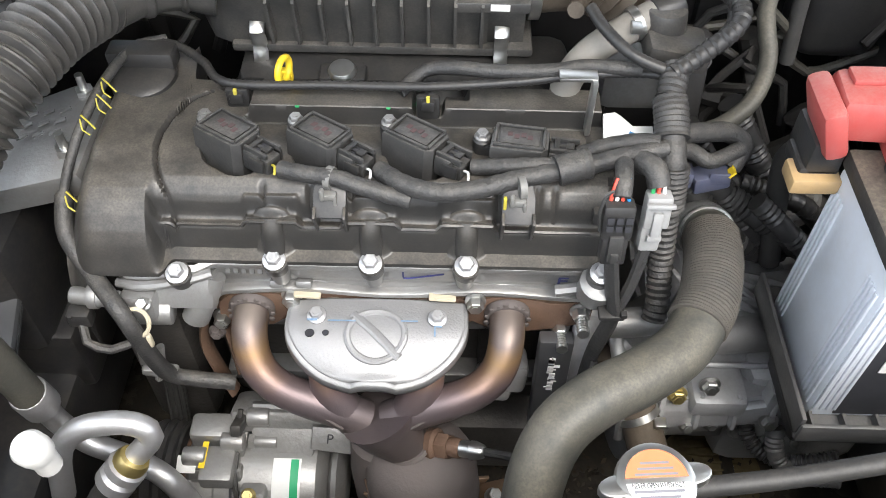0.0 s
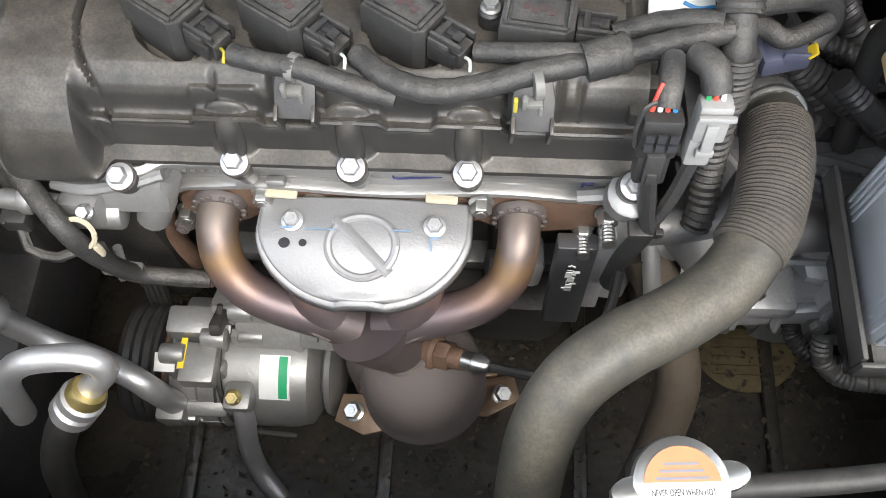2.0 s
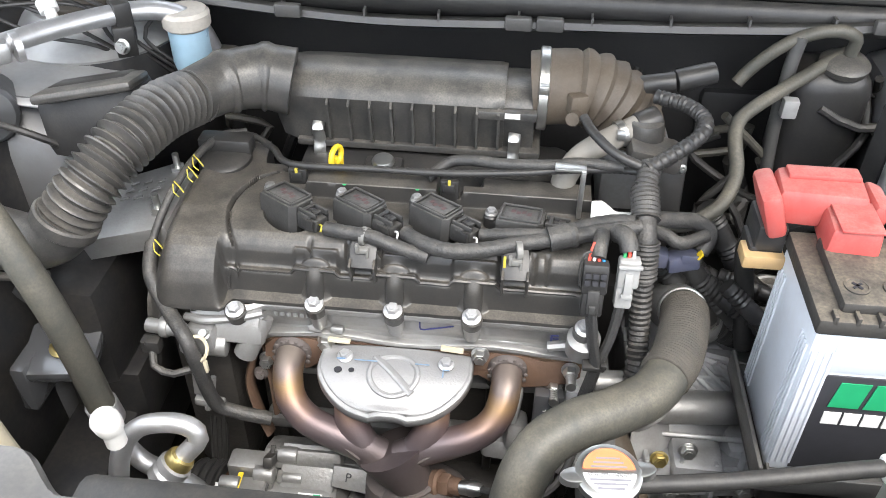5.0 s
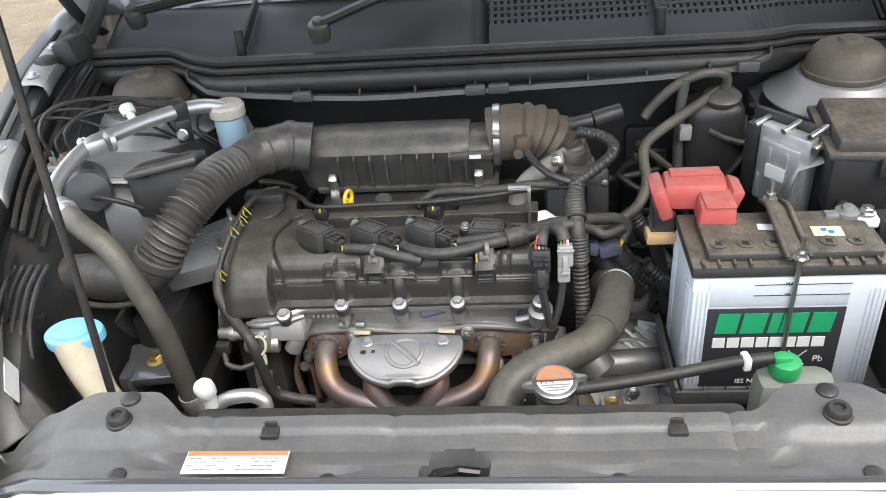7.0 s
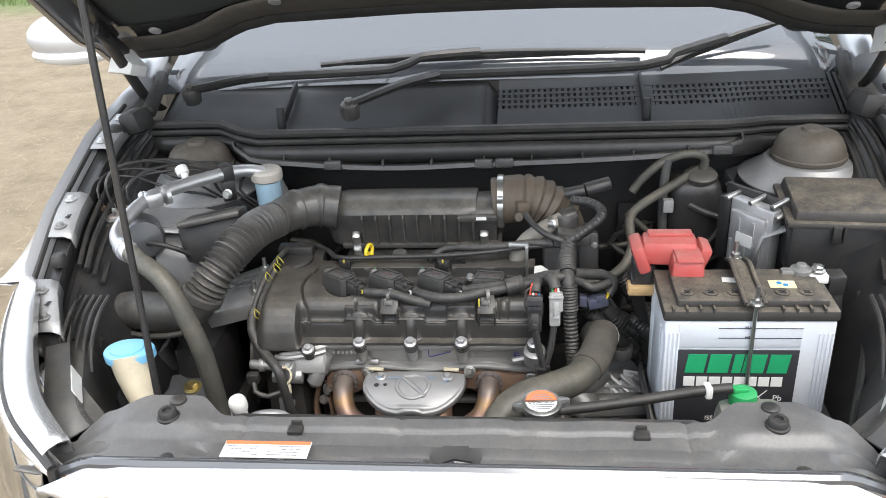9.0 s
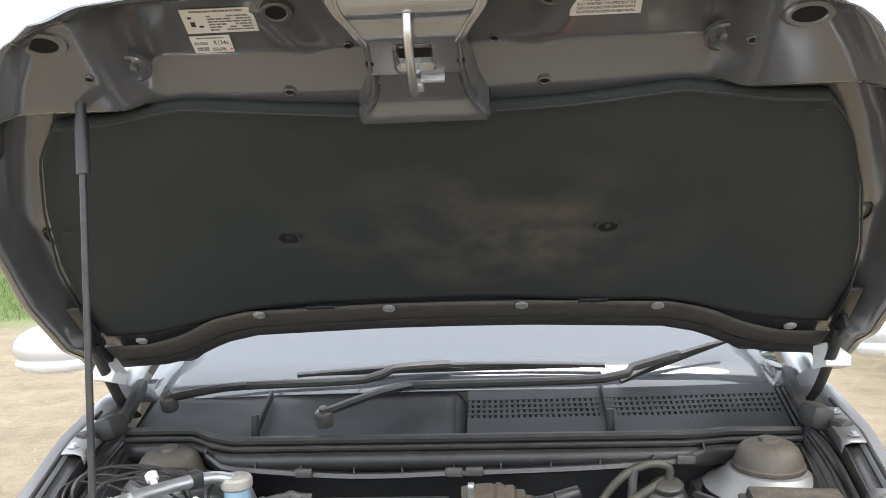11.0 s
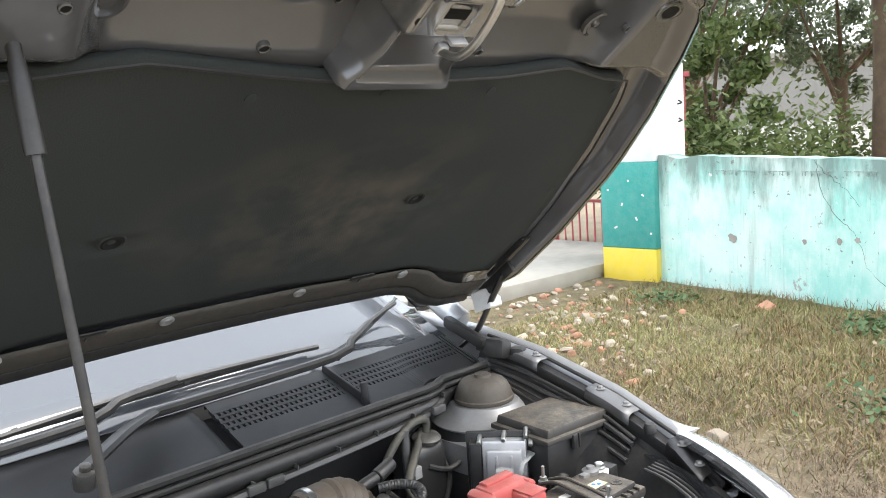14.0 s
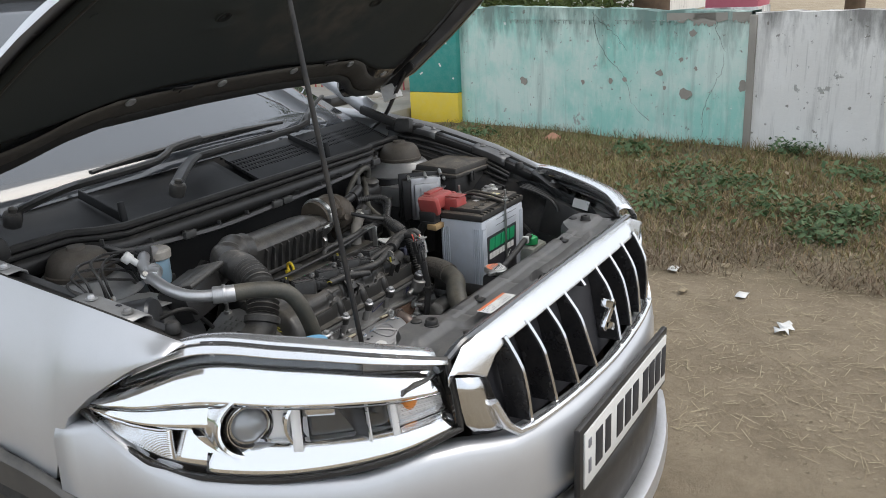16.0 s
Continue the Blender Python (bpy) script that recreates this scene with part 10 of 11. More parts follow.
# ---- ground ----
def ground_material():
    m = bpy.data.materials.new("dry_earth")
    m.use_nodes = True
    n, l = m.node_tree.nodes, m.node_tree.links
    b = n["Principled BSDF"]
    b.inputs["Roughness"].default_value = 0.95
    tc = n.new("ShaderNodeTexCoord")

    def tex(scale, detail=8, rough=0.65):
        t = n.new("ShaderNodeTexNoise")
        t.inputs["Scale"].default_value, t.inputs["Detail"].default_value, t.inputs["Roughness"].default_value = scale, detail, rough
        l.new(tc.outputs["Object"], t.inputs["Vector"])
        return t.outputs["Fac"]

    def ramp(src, stops):
        r = n.new("ShaderNodeValToRGB")
        e = r.color_ramp.elements
        e[0].position, e[0].color = stops[0][0], (*stops[0][1], 1)
        e[1].position, e[1].color = stops[-1][0], (*stops[-1][1], 1)
        for p, c in stops[1:-1]:
            k = e.new(p)
            k.color = (*c, 1)
        l.new(src, r.inputs["Fac"])
        return r.outputs["Color"]

    earth = ramp(tex(3.0, 14, 0.78), [(0.3, (0.16, 0.125, 0.08)), (0.5, (0.25, 0.2, 0.135)), (0.7, (0.33, 0.27, 0.185))])
    turf = ramp(tex(9.0, 12, 0.75), [(0.3, (0.055, 0.045, 0.025)), (0.5, (0.13, 0.105, 0.055)), (0.72, (0.24, 0.195, 0.11))])
    lawn = ramp(tex(5.0), [(0.3, (0.06, 0.11, 0.025)), (0.7, (0.14, 0.21, 0.05))])
    sep = n.new("ShaderNodeSeparateXYZ")
    l.new(tc.outputs["Object"], sep.inputs["Vector"])

    def edge(axis, a, bb, wob):
        ad = n.new("ShaderNodeMath")
        ad.operation = "MULTIPLY_ADD"
        l.new(tex(1.6), ad.inputs[0])
        ad.inputs[1].default_value = wob
        l.new(sep.outputs[axis], ad.inputs[2])
        mr = n.new("ShaderNodeMapRange")
        mr.inputs["From Min"].default_value, mr.inputs["From Max"].default_value = a, bb
        l.new(ad.outputs["Value"], mr.inputs["Value"])
        return mr.outputs["Result"]

    m1 = n.new("ShaderNodeMixRGB")
    l.new(edge("X", 2.9, 3.7, 1.0), m1.inputs["Fac"])
    l.new(earth, m1.inputs["Color1"])
    l.new(turf, m1.inputs["Color2"])
    sand = n.new("ShaderNodeMixRGB")
    l.new(edge("X", 6.9, 7.3, 0.3), sand.inputs["Fac"])
    l.new(m1.outputs["Color"], sand.inputs["Color1"])
    l.new(ramp(tex(1.2), [(0.3, (0.3, 0.24, 0.16)), (0.7, (0.42, 0.35, 0.25))]), sand.inputs["Color2"])
    m2 = n.new("ShaderNodeMixRGB")
    fy, fx = edge("Y", 8.3, 9.6, 1.2), edge("X", -2.5, -4.0, 0.6)
    mul = n.new("ShaderNodeMath")
    mul.operation = "MULTIPLY"
    l.new(fy, mul.inputs[0])
    l.new(fx, mul.inputs[1])
    l.new(mul.outputs["Value"], m2.inputs["Fac"])
    l.new(sand.outputs["Color"], m2.inputs["Color1"])
    l.new(lawn, m2.inputs["Color2"])
    l.new(m2.outputs["Color"], b.inputs["Base Color"])
    bp = n.new("ShaderNodeBump")
    bp.inputs["Strength"].default_value, bp.inputs["Distance"].default_value = 0.7, 0.03
    l.new(tex(26, 14, 0.8), bp.inputs["Height"])
    l.new(bp.outputs["Normal"], b.inputs["Normal"])
    return m


def spread(a, b, n, far):
    """Grid lines, close together from a to b and wide apart out to far."""
    mid = [a + (b - a) * i / n for i in range(n + 1)]
    lo = [a - (far * (k / 8) ** 3) for k in range(8, 0, -1)]
    hi = [b + (far * (k / 8) ** 3) for k in range(1, 9)]
    return lo + mid + hi


def ground_z(x, y):
    near = soft((10 - abs(x)) / 4) * soft((12 - abs(y)) / 4)
    z = near * (0.018 * noise.noise(Vector((x * 1.3, y * 1.3, 0))) + 0.010 * noise.noise(Vector((x * 5, y * 5, 2))))
    if x > 3:
        z += 0.03 * soft((x - 3) / 0.8) * near * (0.6 + noise.noise(Vector((x * 2, y * 2, 5))))
    return z


gxs, gys = spread(-5, 7.5, 130, 400), spread(-3, 7, 100, 400)
tagged(part("ground", Geo().sheet([[(x, y, ground_z(x, y)) for x in gxs] for y in gys]), ground_material(), None, sharp=180), "dry brown earth with straw and patchy grass", "ground", kind="structure")


def island_material(name, colors, rough=0.8, translucent=0.0):
    m = bpy.data.materials.new(name)
    m.use_nodes = True
    n, l = m.node_tree.nodes, m.node_tree.links
    b = n["Principled BSDF"]
    geo = n.new("ShaderNodeNewGeometry")
    r = n.new("ShaderNodeValToRGB")
    e = r.color_ramp.elements
    e[0].position, e[0].color = 0, (*colors[0], 1)
    e[1].position, e[1].color = 1, (*colors[-1], 1)
    for i, c in enumerate(colors[1:-1]):
        k = e.new((i + 1) / (len(colors) - 1))
        k.color = (*c, 1)
    l.new(geo.outputs["Random Per Island"], r.inputs["Fac"])
    l.new(r.outputs["Color"], b.inputs["Base Color"])
    b.inputs["Roughness"].default_value = rough
    if translucent:
        t = n.new("ShaderNodeBsdfTranslucent")
        l.new(r.outputs["Color"], t.inputs["Color"])
        mx = n.new("ShaderNodeMixShader")
        mx.inputs["Fac"].default_value = translucent
        l.new(b.outputs["BSDF"], mx.inputs[1])
        l.new(t.outputs["BSDF"], mx.inputs[2])
        l.new(mx.outputs["Shader"], n["Material Output"].inputs["Surface"])
    return m


LEAVES = island_material("tree_leaves", [(0.07, 0.095, 0.045), (0.1, 0.135, 0.065), (0.15, 0.18, 0.1), (0.2, 0.21, 0.135)], 0.5, 0.35)
BUSH = island_material("bush_leaves", [(0.09, 0.13, 0.04), (0.14, 0.19, 0.06), (0.2, 0.24, 0.1)], 0.6, 0.3)
DRYGRASS = island_material("dry_grass_blades", [(0.1, 0.075, 0.033), (0.2, 0.145, 0.066), (0.3, 0.22, 0.11), (0.16, 0.19, 0.065), (0.2, 0.2, 0.075), (0.37, 0.27, 0.15), (0.17, 0.1, 0.055)], 0.9)
WEEDS = island_material("green_weeds", [(0.035, 0.075, 0.025), (0.07, 0.13, 0.05), (0.11, 0.16, 0.07)], 0.7, 0.2)
STRAW = island_material("straw", [(0.34, 0.28, 0.18), (0.46, 0.39, 0.26), (0.26, 0.205, 0.13), (0.38, 0.31, 0.2)], 0.9)
LITTER = island_material("leaf_litter", [(0.1, 0.07, 0.045), (0.2, 0.14, 0.09), (0.3, 0.24, 0.17), (0.14, 0.12, 0.08)], 0.9)
BARK = mat("tree_bark", (0.16, 0.11, 0.07), 0.9, 0, (0.08, 0.055, 0.04), 6, 0.8, 0.9, 40)
CONCRETE = mat("old_concrete", (0.36, 0.34, 0.3), 0.85, 0, (0.25, 0.23, 0.2), 3, 0.6, 0.4, 60)


def scatter(name, label, n, place, shape, material, category, seed):
    """Many small blades or leaves in one mesh."""
    rng = np.random.default_rng(seed)
    vs, fs = [], []
    for i in range(n):
        p = place(rng)
        if p is None:
            continue
        v, f = shape(rng, *p)
        k = len(vs)
        vs += v
        fs += [tuple(k + q for q in t) for t in f]
    me = bpy.data.meshes.new(name)
    me.from_pydata(vs, [], fs)
    me.materials.append(material)
    return tagged(new(name, me), label, category, kind="stuff")


def blade(h0, h1, w, lean):
    def f(rng, x, y, z):
        a = rng.uniform(0, 6.283)
        h = rng.uniform(h0, h1)
        d = rng.uniform(0, lean) * h
        b = rng.uniform(0, 6.283)
        cx, cy = math.cos(a) * w, math.sin(a) * w
        mx, my = x + math.cos(b) * d * 0.4, y + math.sin(b) * d * 0.4
        tx, ty = x + math.cos(b) * d, y + math.sin(b) * d
        return [(x - cx, y - cy, z - 0.005), (x + cx, y + cy, z - 0.005), (mx + cx * 0.7, my + cy * 0.7, z + h * 0.6), (mx - cx * 0.7, my - cy * 0.7, z + h * 0.6), (tx, ty, z + h)], [(0, 1, 2, 3), (3, 2, 4)]
    return f


def flat_leaf(s0, s1, tilt, ratio=0.55):
    def f(rng, x, y, z):
        s = rng.uniform(s0, s1)
        a = rng.uniform(0, 6.283)
        u = Vector((math.cos(a), math.sin(a), rng.uniform(-tilt, tilt))) * s
        w = Vector((-math.sin(a), math.cos(a), rng.uniform(-tilt, tilt))) * s * ratio
        p = Vector((x, y, z))
        return [tuple(p - u), tuple(p + w), tuple(p + u), tuple(p - w)], [(0, 1, 2, 3)]
    return f


def in_grass(rng):
    x, y = rng.uniform(2.7, 6.2), rng.uniform(-3.6, 3.9)
    wall_x = 5.78 + 0.145 * (y - 0.72)
    if x > wall_x - 0.02:
        return None
    keep = soft((x - 2.5) / 1.0) * (0.35 + 1.2 * max(0, noise.noise(Vector((x * 1.5, y * 1.5, 3))) + 0.3))
    if y > 2.2 and x < 5.2:
        keep *= 0.25
    if rng.uniform() > keep:
        return None
    return x, y, ground_z(x, y)


scatter("dry_grass", "dry brown and olive grass along the wall", 74000, in_grass, blade(0.025, 0.085, 0.0035, 1.6), DRYGRASS, "grass", 1)
scatter("leaf_litter", "dead leaves and scraps among the grass", 7000, lambda r: (lambda p: None if p is None else (p[0], p[1], p[2] + r.uniform(0.004, 0.03)))(in_grass(r)), flat_leaf(0.008, 0.028, 0.5), LITTER, "leaf litter", 2)
WEED_SPOTS = [(3.75, 0.75, 0.35), (4.35, 0.45, 0.3), (3.8, 0.05, 0.3), (3.75, -0.35, 0.22), (4.6, 0.9, 0.3), (5.5, 3.2, 0.25), (4.9, -0.3, 0.3), (5.3, 1.5, 0.25), (3.4, -0.2, 0.18), (5.55, 0.3, 0.2)]


def in_weeds(rng):
    cx, cy, r = WEED_SPOTS[rng.integers(len(WEED_SPOTS))]
    x, y = cx + rng.normal() * r * 0.5, cy + rng.normal() * r * 0.5
    return x, y, ground_z(x, y) + abs(rng.normal()) * 0.05 + 0.02


def in_verge(rng):
    x, y = 2.55 + abs(rng.normal()) * 0.9, rng.uniform(-3.6, 2.6)
    if x > 5.5 or noise.noise(Vector((x * 2.1, y * 2.1, 5))) < rng.uniform(-0.55, 0.25):
        return None
    return x, y, ground_z(x, y) + abs(rng.normal()) * 0.012 + 0.003


YELLOWGRASS = island_material("yellowing_grass_blades", [(0.3, 0.29, 0.12), (0.22, 0.25, 0.085), (0.42, 0.36, 0.2), (0.34, 0.27, 0.13), (0.16, 0.2, 0.07)], 0.85)


def in_far_verge(rng):
    x, y = rng.uniform(2.9, 6.0), rng.uniform(1.4, 3.9)
    if x > 5.75 + 0.145 * (y - 0.72) or noise.noise(Vector((x * 1.3, y * 1.3, 8))) < rng.uniform(-0.6, 0.15) + 0.25 * soft((2.0 - y) / 0.6):
        return None
    return x, y, ground_z(x, y)


scatter("yellow_grass", "short yellowing grass near the gate", 24000, in_far_verge, blade(0.015, 0.05, 0.0032, 2.0), YELLOWGRASS, "grass", 15)
scatter("dead_stalks", "matted brown dead stalks at the edge of the grass", 32000, in_verge, blade(0.01, 0.05, 0.0024, 3.5), LITTER, "dead grass", 14)
scatter("weeds", "low green weeds among dry grass", 2900, in_weeds, flat_leaf(0.012, 0.03, 0.8), WEEDS, "weeds", 3)


def in_straw(rng):
    if rng.uniform() < 0.5:
        x, y = rng.uniform(1.0, 3.6), rng.uniform(-2.5, 2.5)
    else:
        x, y = rng.uniform(-6.5, -1.3), rng.uniform(1.5, 9.5)
    return x, y, ground_z(x, y) + 0.004


def straw(rng, x, y, z):
    a, s, w = rng.uniform(0, 6.283), rng.uniform(0.008, 0.06) * rng.uniform(0.4, 1), 0.0012
    c, d = math.cos(a), math.sin(a)
    return [(x - c * s - d * w, y - d * s + c * w, z), (x - c * s + d * w, y - d * s - c * w, z), (x + c * s + d * w, y + d * s - c * w, z + 0.004), (x + c * s - d * w, y + d * s + c * w, z + 0.004)], [(0, 1, 2, 3)]


scatter("straw", "scattered straw on bare earth", 20000, in_straw, straw, STRAW, "straw", 4)
CLODS = island_material("earth_clods", [(0.17, 0.135, 0.09), (0.27, 0.22, 0.15), (0.36, 0.3, 0.21), (0.22, 0.175, 0.115)], 0.95)


def in_clods(rng):
    x, y = (rng.uniform(0.9, 3.9), rng.uniform(-2.5, 2.5)) if rng.uniform() < 0.65 else (rng.uniform(-5.5, -1.2), rng.uniform(1.0, 8.0))
    if noise.noise(Vector((x * 1.8, y * 1.8, 9))) < rng.uniform(-0.4, 0.3):
        return None
    return x, y, ground_z(x, y) + 0.002


scatter("earth_clods", "small clods and chips of dry earth", 16000, in_clods, flat_leaf(0.002, 0.009, 0.5, 0.8), CLODS, "clods", 12)
scatter("lawn", "green grass far beside the car", 26000, lambda r: (r.uniform(-12, -3.4), r.uniform(8.6, 17), 0.0), blade(0.04, 0.14, 0.006, 1.2), BUSH, "grass", 5)

CRUMBS = island_material("dark_mud_crumbs", [(0.03, 0.025, 0.02), (0.06, 0.05, 0.038), (0.13, 0.105, 0.075), (0.045, 0.04, 0.03)], 0.95)
scatter("bay_dirt", "mud crumbs and dead leaf bits on the splash tray", 2200, lambda r: (r.uniform(-0.42, 0.45), r.uniform(0.04, 0.42), 0.281 + r.uniform(0, 0.014)), flat_leaf(0.0015, 0.006, 0.6), CRUMBS, "dirt", 8)


def wall_weeds(rng):
    y = rng.uniform(-2.5, 3.7)
    if rng.uniform() > 0.3 + 0.7 * max(0, math.sin(y * 3.1)):
        return None
    return 5.74 + 0.145 * (y - 0.72) - abs(rng.normal()) * 0.06, y, 0.02


scatter("wall_grass", "thin dry weeds at the foot of the wall", 2600, wall_weeds, blade(0.03, 0.13, 0.0028, 0.9), DRYGRASS, "weeds", 6)


def stone(rng, x, y, z, s, sq=False):
    g = Geo()
    g.box((x, y, z), (s * rng.uniform(0.7, 1.3), s * rng.uniform(0.6, 1.1), s * rng.uniform(0.35, 0.7)), s * 0.14, None, (rng.uniform(-25, 25), rng.uniform(-25, 25), rng.uniform(0, 180)), rng.uniform(0.6, 0.95), 1)
    if not sq:
        g.v = [tuple(Vector(v) + 0.12 * s * noise.noise_vector(Vector(v) * 9 / s)) for v in g.v]
    return g


ROCK = mat("rubble_stone", (0.4, 0.345, 0.27), 0.9, 0, (0.22, 0.175, 0.13), 9, 0.6, 0.5, 60, vary=0.25)
BRICKMAT = mat("brick_rubble", (0.34, 0.18, 0.115), 0.9, 0, (0.3, 0.15, 0.1), 12, 0.6, 0.5, 60, vary=0.25)
rng = np.random.default_rng(7)
rub = thing("rubble_heap", "loose stones and broken bricks on the ground", "rubble", kind="stuff")
for k in range(420):
    u = rng.uniform()
    x, y = lerp(2.9, 5.7, u) + rng.normal() * 0.35, lerp(2.5, 4.1, u) + rng.normal() * 0.45
    if y > 4.4 or x > 6.2:
        continue
    s = abs(rng.normal()) * 0.032 + 0.018
    part("stone", stone(rng, x, y, ground_z(x, y) + s * 0.15, s), BRICKMAT if rng.uniform() < 0.28 else ROCK, rub)
for x, y, s in ((5.63, 2.42, 0.13), (5.2, 2.9, 0.09), (3.1, 2.6, 0.1)):
    tagged(part("brick", stone(rng, x, y, 0.04, s, True), BRICKMAT, None), "broken red brick lying in the grass", "brick")
# litter
g = Geo().sheet([[(2.0 + 0.028 * i - 0.05 + 0.012 * math.sin(j * 2.1), -0.30 + 0.02 * j + 0.014 * math.sin(i * 2.3), 0.010 + 0.02 * abs(math.sin(i * 1.7 + j))) for i in range(5)] for j in range(4)])
tagged(part("paper_scrap", g, PAPER, None, thick=0.001), "crumpled white plastic scrap on the earth", "litter")
for x, y, s in ((2.35, -0.02, 0.05), (2.6, 0.38, 0.05), (2.75, 0.15, 0.04), (2.3, 0.25, 0.035), (4.3, -0.65, 0.05), (3.2, 0.5, 0.04)):
    g = Geo().sheet([[(x + s * (i - 1), y + s * 0.5 * (j - 1), 0.008 + 0.012 * abs(math.sin(i * 2 + j * 3 + x))) for i in range(3)] for j in range(3)])
    tagged(part("leaf_scrap", g, PAPER if s > 0.045 else STRAW, None, thick=0.001), "pale dry leaf scrap on the ground", "litter", "scraps on the ground")

# ---- boundary wall ----
def wall_material(name, base, fade, stain):
    """Limewash with bleached areas, dark runs from the top and bare patches."""
    m = bpy.data.materials.new(name)
    m.use_nodes = True
    n, l = m.node_tree.nodes, m.node_tree.links
    b = n["Principled BSDF"]
    b.inputs["Roughness"].default_value = 0.9
    tc = n.new("ShaderNodeTexCoord")

    def tex(scale, stretch=1.0, detail=8, rough=0.65):
        mp = n.new("ShaderNodeMapping")
        mp.inputs["Scale"].default_value = (1, 1, stretch)
        l.new(tc.outputs["Object"], mp.inputs["Vector"])
        t = n.new("ShaderNodeTexNoise")
        t.inputs["Scale"].default_value, t.inputs["Detail"].default_value, t.inputs["Roughness"].default_value = scale, detail, rough
        l.new(mp.outputs["Vector"], t.inputs["Vector"])
        return t.outputs["Fac"]

    def over(under, color, fac, lo, hi, most):
        mr = n.new("ShaderNodeMapRange")
        mr.inputs["From Min"].default_value, mr.inputs["From Max"].default_value, mr.inputs["To Max"].default_value = lo, hi, most
        l.new(fac, mr.inputs["Value"])
        mx = n.new("ShaderNodeMixRGB")
        mx.inputs["Color2"].default_value = (*color, 1)
        l.new(mr.outputs["Result"], mx.inputs["Fac"])
        if isinstance(under, tuple):
            mx.inputs["Color1"].default_value = (*under, 1)
        else:
            l.new(under, mx.inputs["Color1"])
        return mx.outputs["Color"]

    c = over(base, fade, tex(1.3), 0.40, 0.60, 0.8)
    c = over(c, fade, tex(26.0, 0.3), 0.5, 0.75, 0.55)
    c = over(c, stain, tex(7.0, 0.10), 0.54, 0.74, 0.7)
    c = over(c, stain, tex(38.0, 0.05), 0.58, 0.75, 0.45)
    zs = n.new("ShaderNodeSeparateXYZ")
    l.new(tc.outputs["Object"], zs.inputs["Vector"])
    top = n.new("ShaderNodeMath")
    top.operation = "MULTIPLY_ADD"
    top.inputs[1].default_value = 0.55
    l.new(zs.outputs["Z"], top.inputs[0])
    l.new(tex(5.0, 0.25), top.inputs[2])
    c = over(c, tuple(0.55 * q for q in stain), top.outputs["Value"], 0.98, 1.2, 0.85)
    c = over(c, (0.33, 0.33, 0.3), tex(3.4), 0.645, 0.66, 0.8)
    c = over(c, (0.2, 0.185, 0.16), tex(16.0), 0.645, 0.665, 0.8)
    c = over(c, (0.8, 0.8, 0.77), tex(9.0), 0.68, 0.70, 0.8)
    l.new(c, b.inputs["Base Color"])
    bp = n.new("ShaderNodeBump")
    bp.inputs["Strength"].default_value, bp.inputs["Distance"].default_value = 0.35, 0.01
    l.new(tex(18, 1, 10, 0.7), bp.inputs["Height"])
    l.new(bp.outputs["Normal"], b.inputs["Normal"])
    return m


MINT = wall_material("mint_limewash", (0.35, 0.68, 0.60), (0.72, 0.82, 0.76), (0.3, 0.42, 0.38))
WHITEWASH = wall_material("stained_whitewash", (0.78, 0.77, 0.74), (0.86, 0.85, 0.82), (0.32, 0.31, 0.29))
W0, W1, W2 = Vector((6.36, 3.80, 0)), Vector((5.80, 0.72, 0)), Vector((5.05, -4.5, 0))


def wall_run(name, a, b, h0, h1, material, label, seed):
    d = (b - a).normalized()
    nrm = Vector((d.y, -d.x, 0))
    if nrm.x > 0:
        nrm = -nrm
    n = int((b - a).length / 0.06)
    rows = []
    for z in (-0.2, 0.0, 0.15, 0.4, 0.65, 0.9, 1.0):
        r = []
        for i in range(n + 1):
            p = a.lerp(b, i / n)
            top = lerp(h0, h1, i / n) + 0.02 * noise.noise(Vector((i * 0.35, seed, 0))) - 0.03 * max(0, noise.noise(Vector((i * 0.12, seed, 4))))
            zz = z if z < 0.9 else lerp(0.9, top, (z - 0.9) / 0.1)
            q = p + nrm * (0.006 * noise.noise(Vector((p.y * 2, zz * 2, seed))))
            r.append(Vector((q.x, q.y, zz)))
        rows.append(r)
    rows.append([p - nrm * 0.2 for p in rows[-1]])
    rows.append([Vector((p.x, p.y, -0.2)) for p in rows[-1]])
    ob = part(name, Geo().sheet(rows), material, None, sharp=50)
    return tagged(ob, label, "wall", kind="structure")


mint_wall = wall_run("wall_mint", W0, W1, 1.245, 1.15, MINT, "cracked mint green limewashed wall", 1)
white_wall = wall_run("wall_white", W1 + Vector((0.0, -0.03, 0)), W2, 1.14, 1.22, WHITEWASH, "stained white limewashed wall", 2)


def on_wall(s, z, out=0.004):
    """A place on the mint wall: s metres from its joint with the white wall."""
    d = (W0 - W1).normalized()
    p = W1 + d * s
    return Vector((p.x - 0.985 * out, p.y + 0.17 * out, z))


CRACK = mat("open_plaster_crack", (0.13, 0.15, 0.135), 0.9, 0, (0.2, 0.24, 0.21), 18, 0.7, 0.2)


def crack(pts, r, seed):
    rr = random.Random(seed)
    path = []
    for (s0, z0), (s1, z1) in zip(pts, pts[1:]):
        for k in range(6):
            t = k / 6
            path.append(on_wall(lerp(s0, s1, t) + rr.uniform(-0.012, 0.012), lerp(z0, z1, t) + rr.uniform(-0.008, 0.008), 0.001))
    path.append(on_wall(*pts[-1], 0.001))
    part("crack", Geo().tube(path, lambda q: r * (0.6 + 0.6 * abs(math.sin(q * 9))), 5, 0.05, False), CRACK, mint_wall, "thin crack in the plaster")


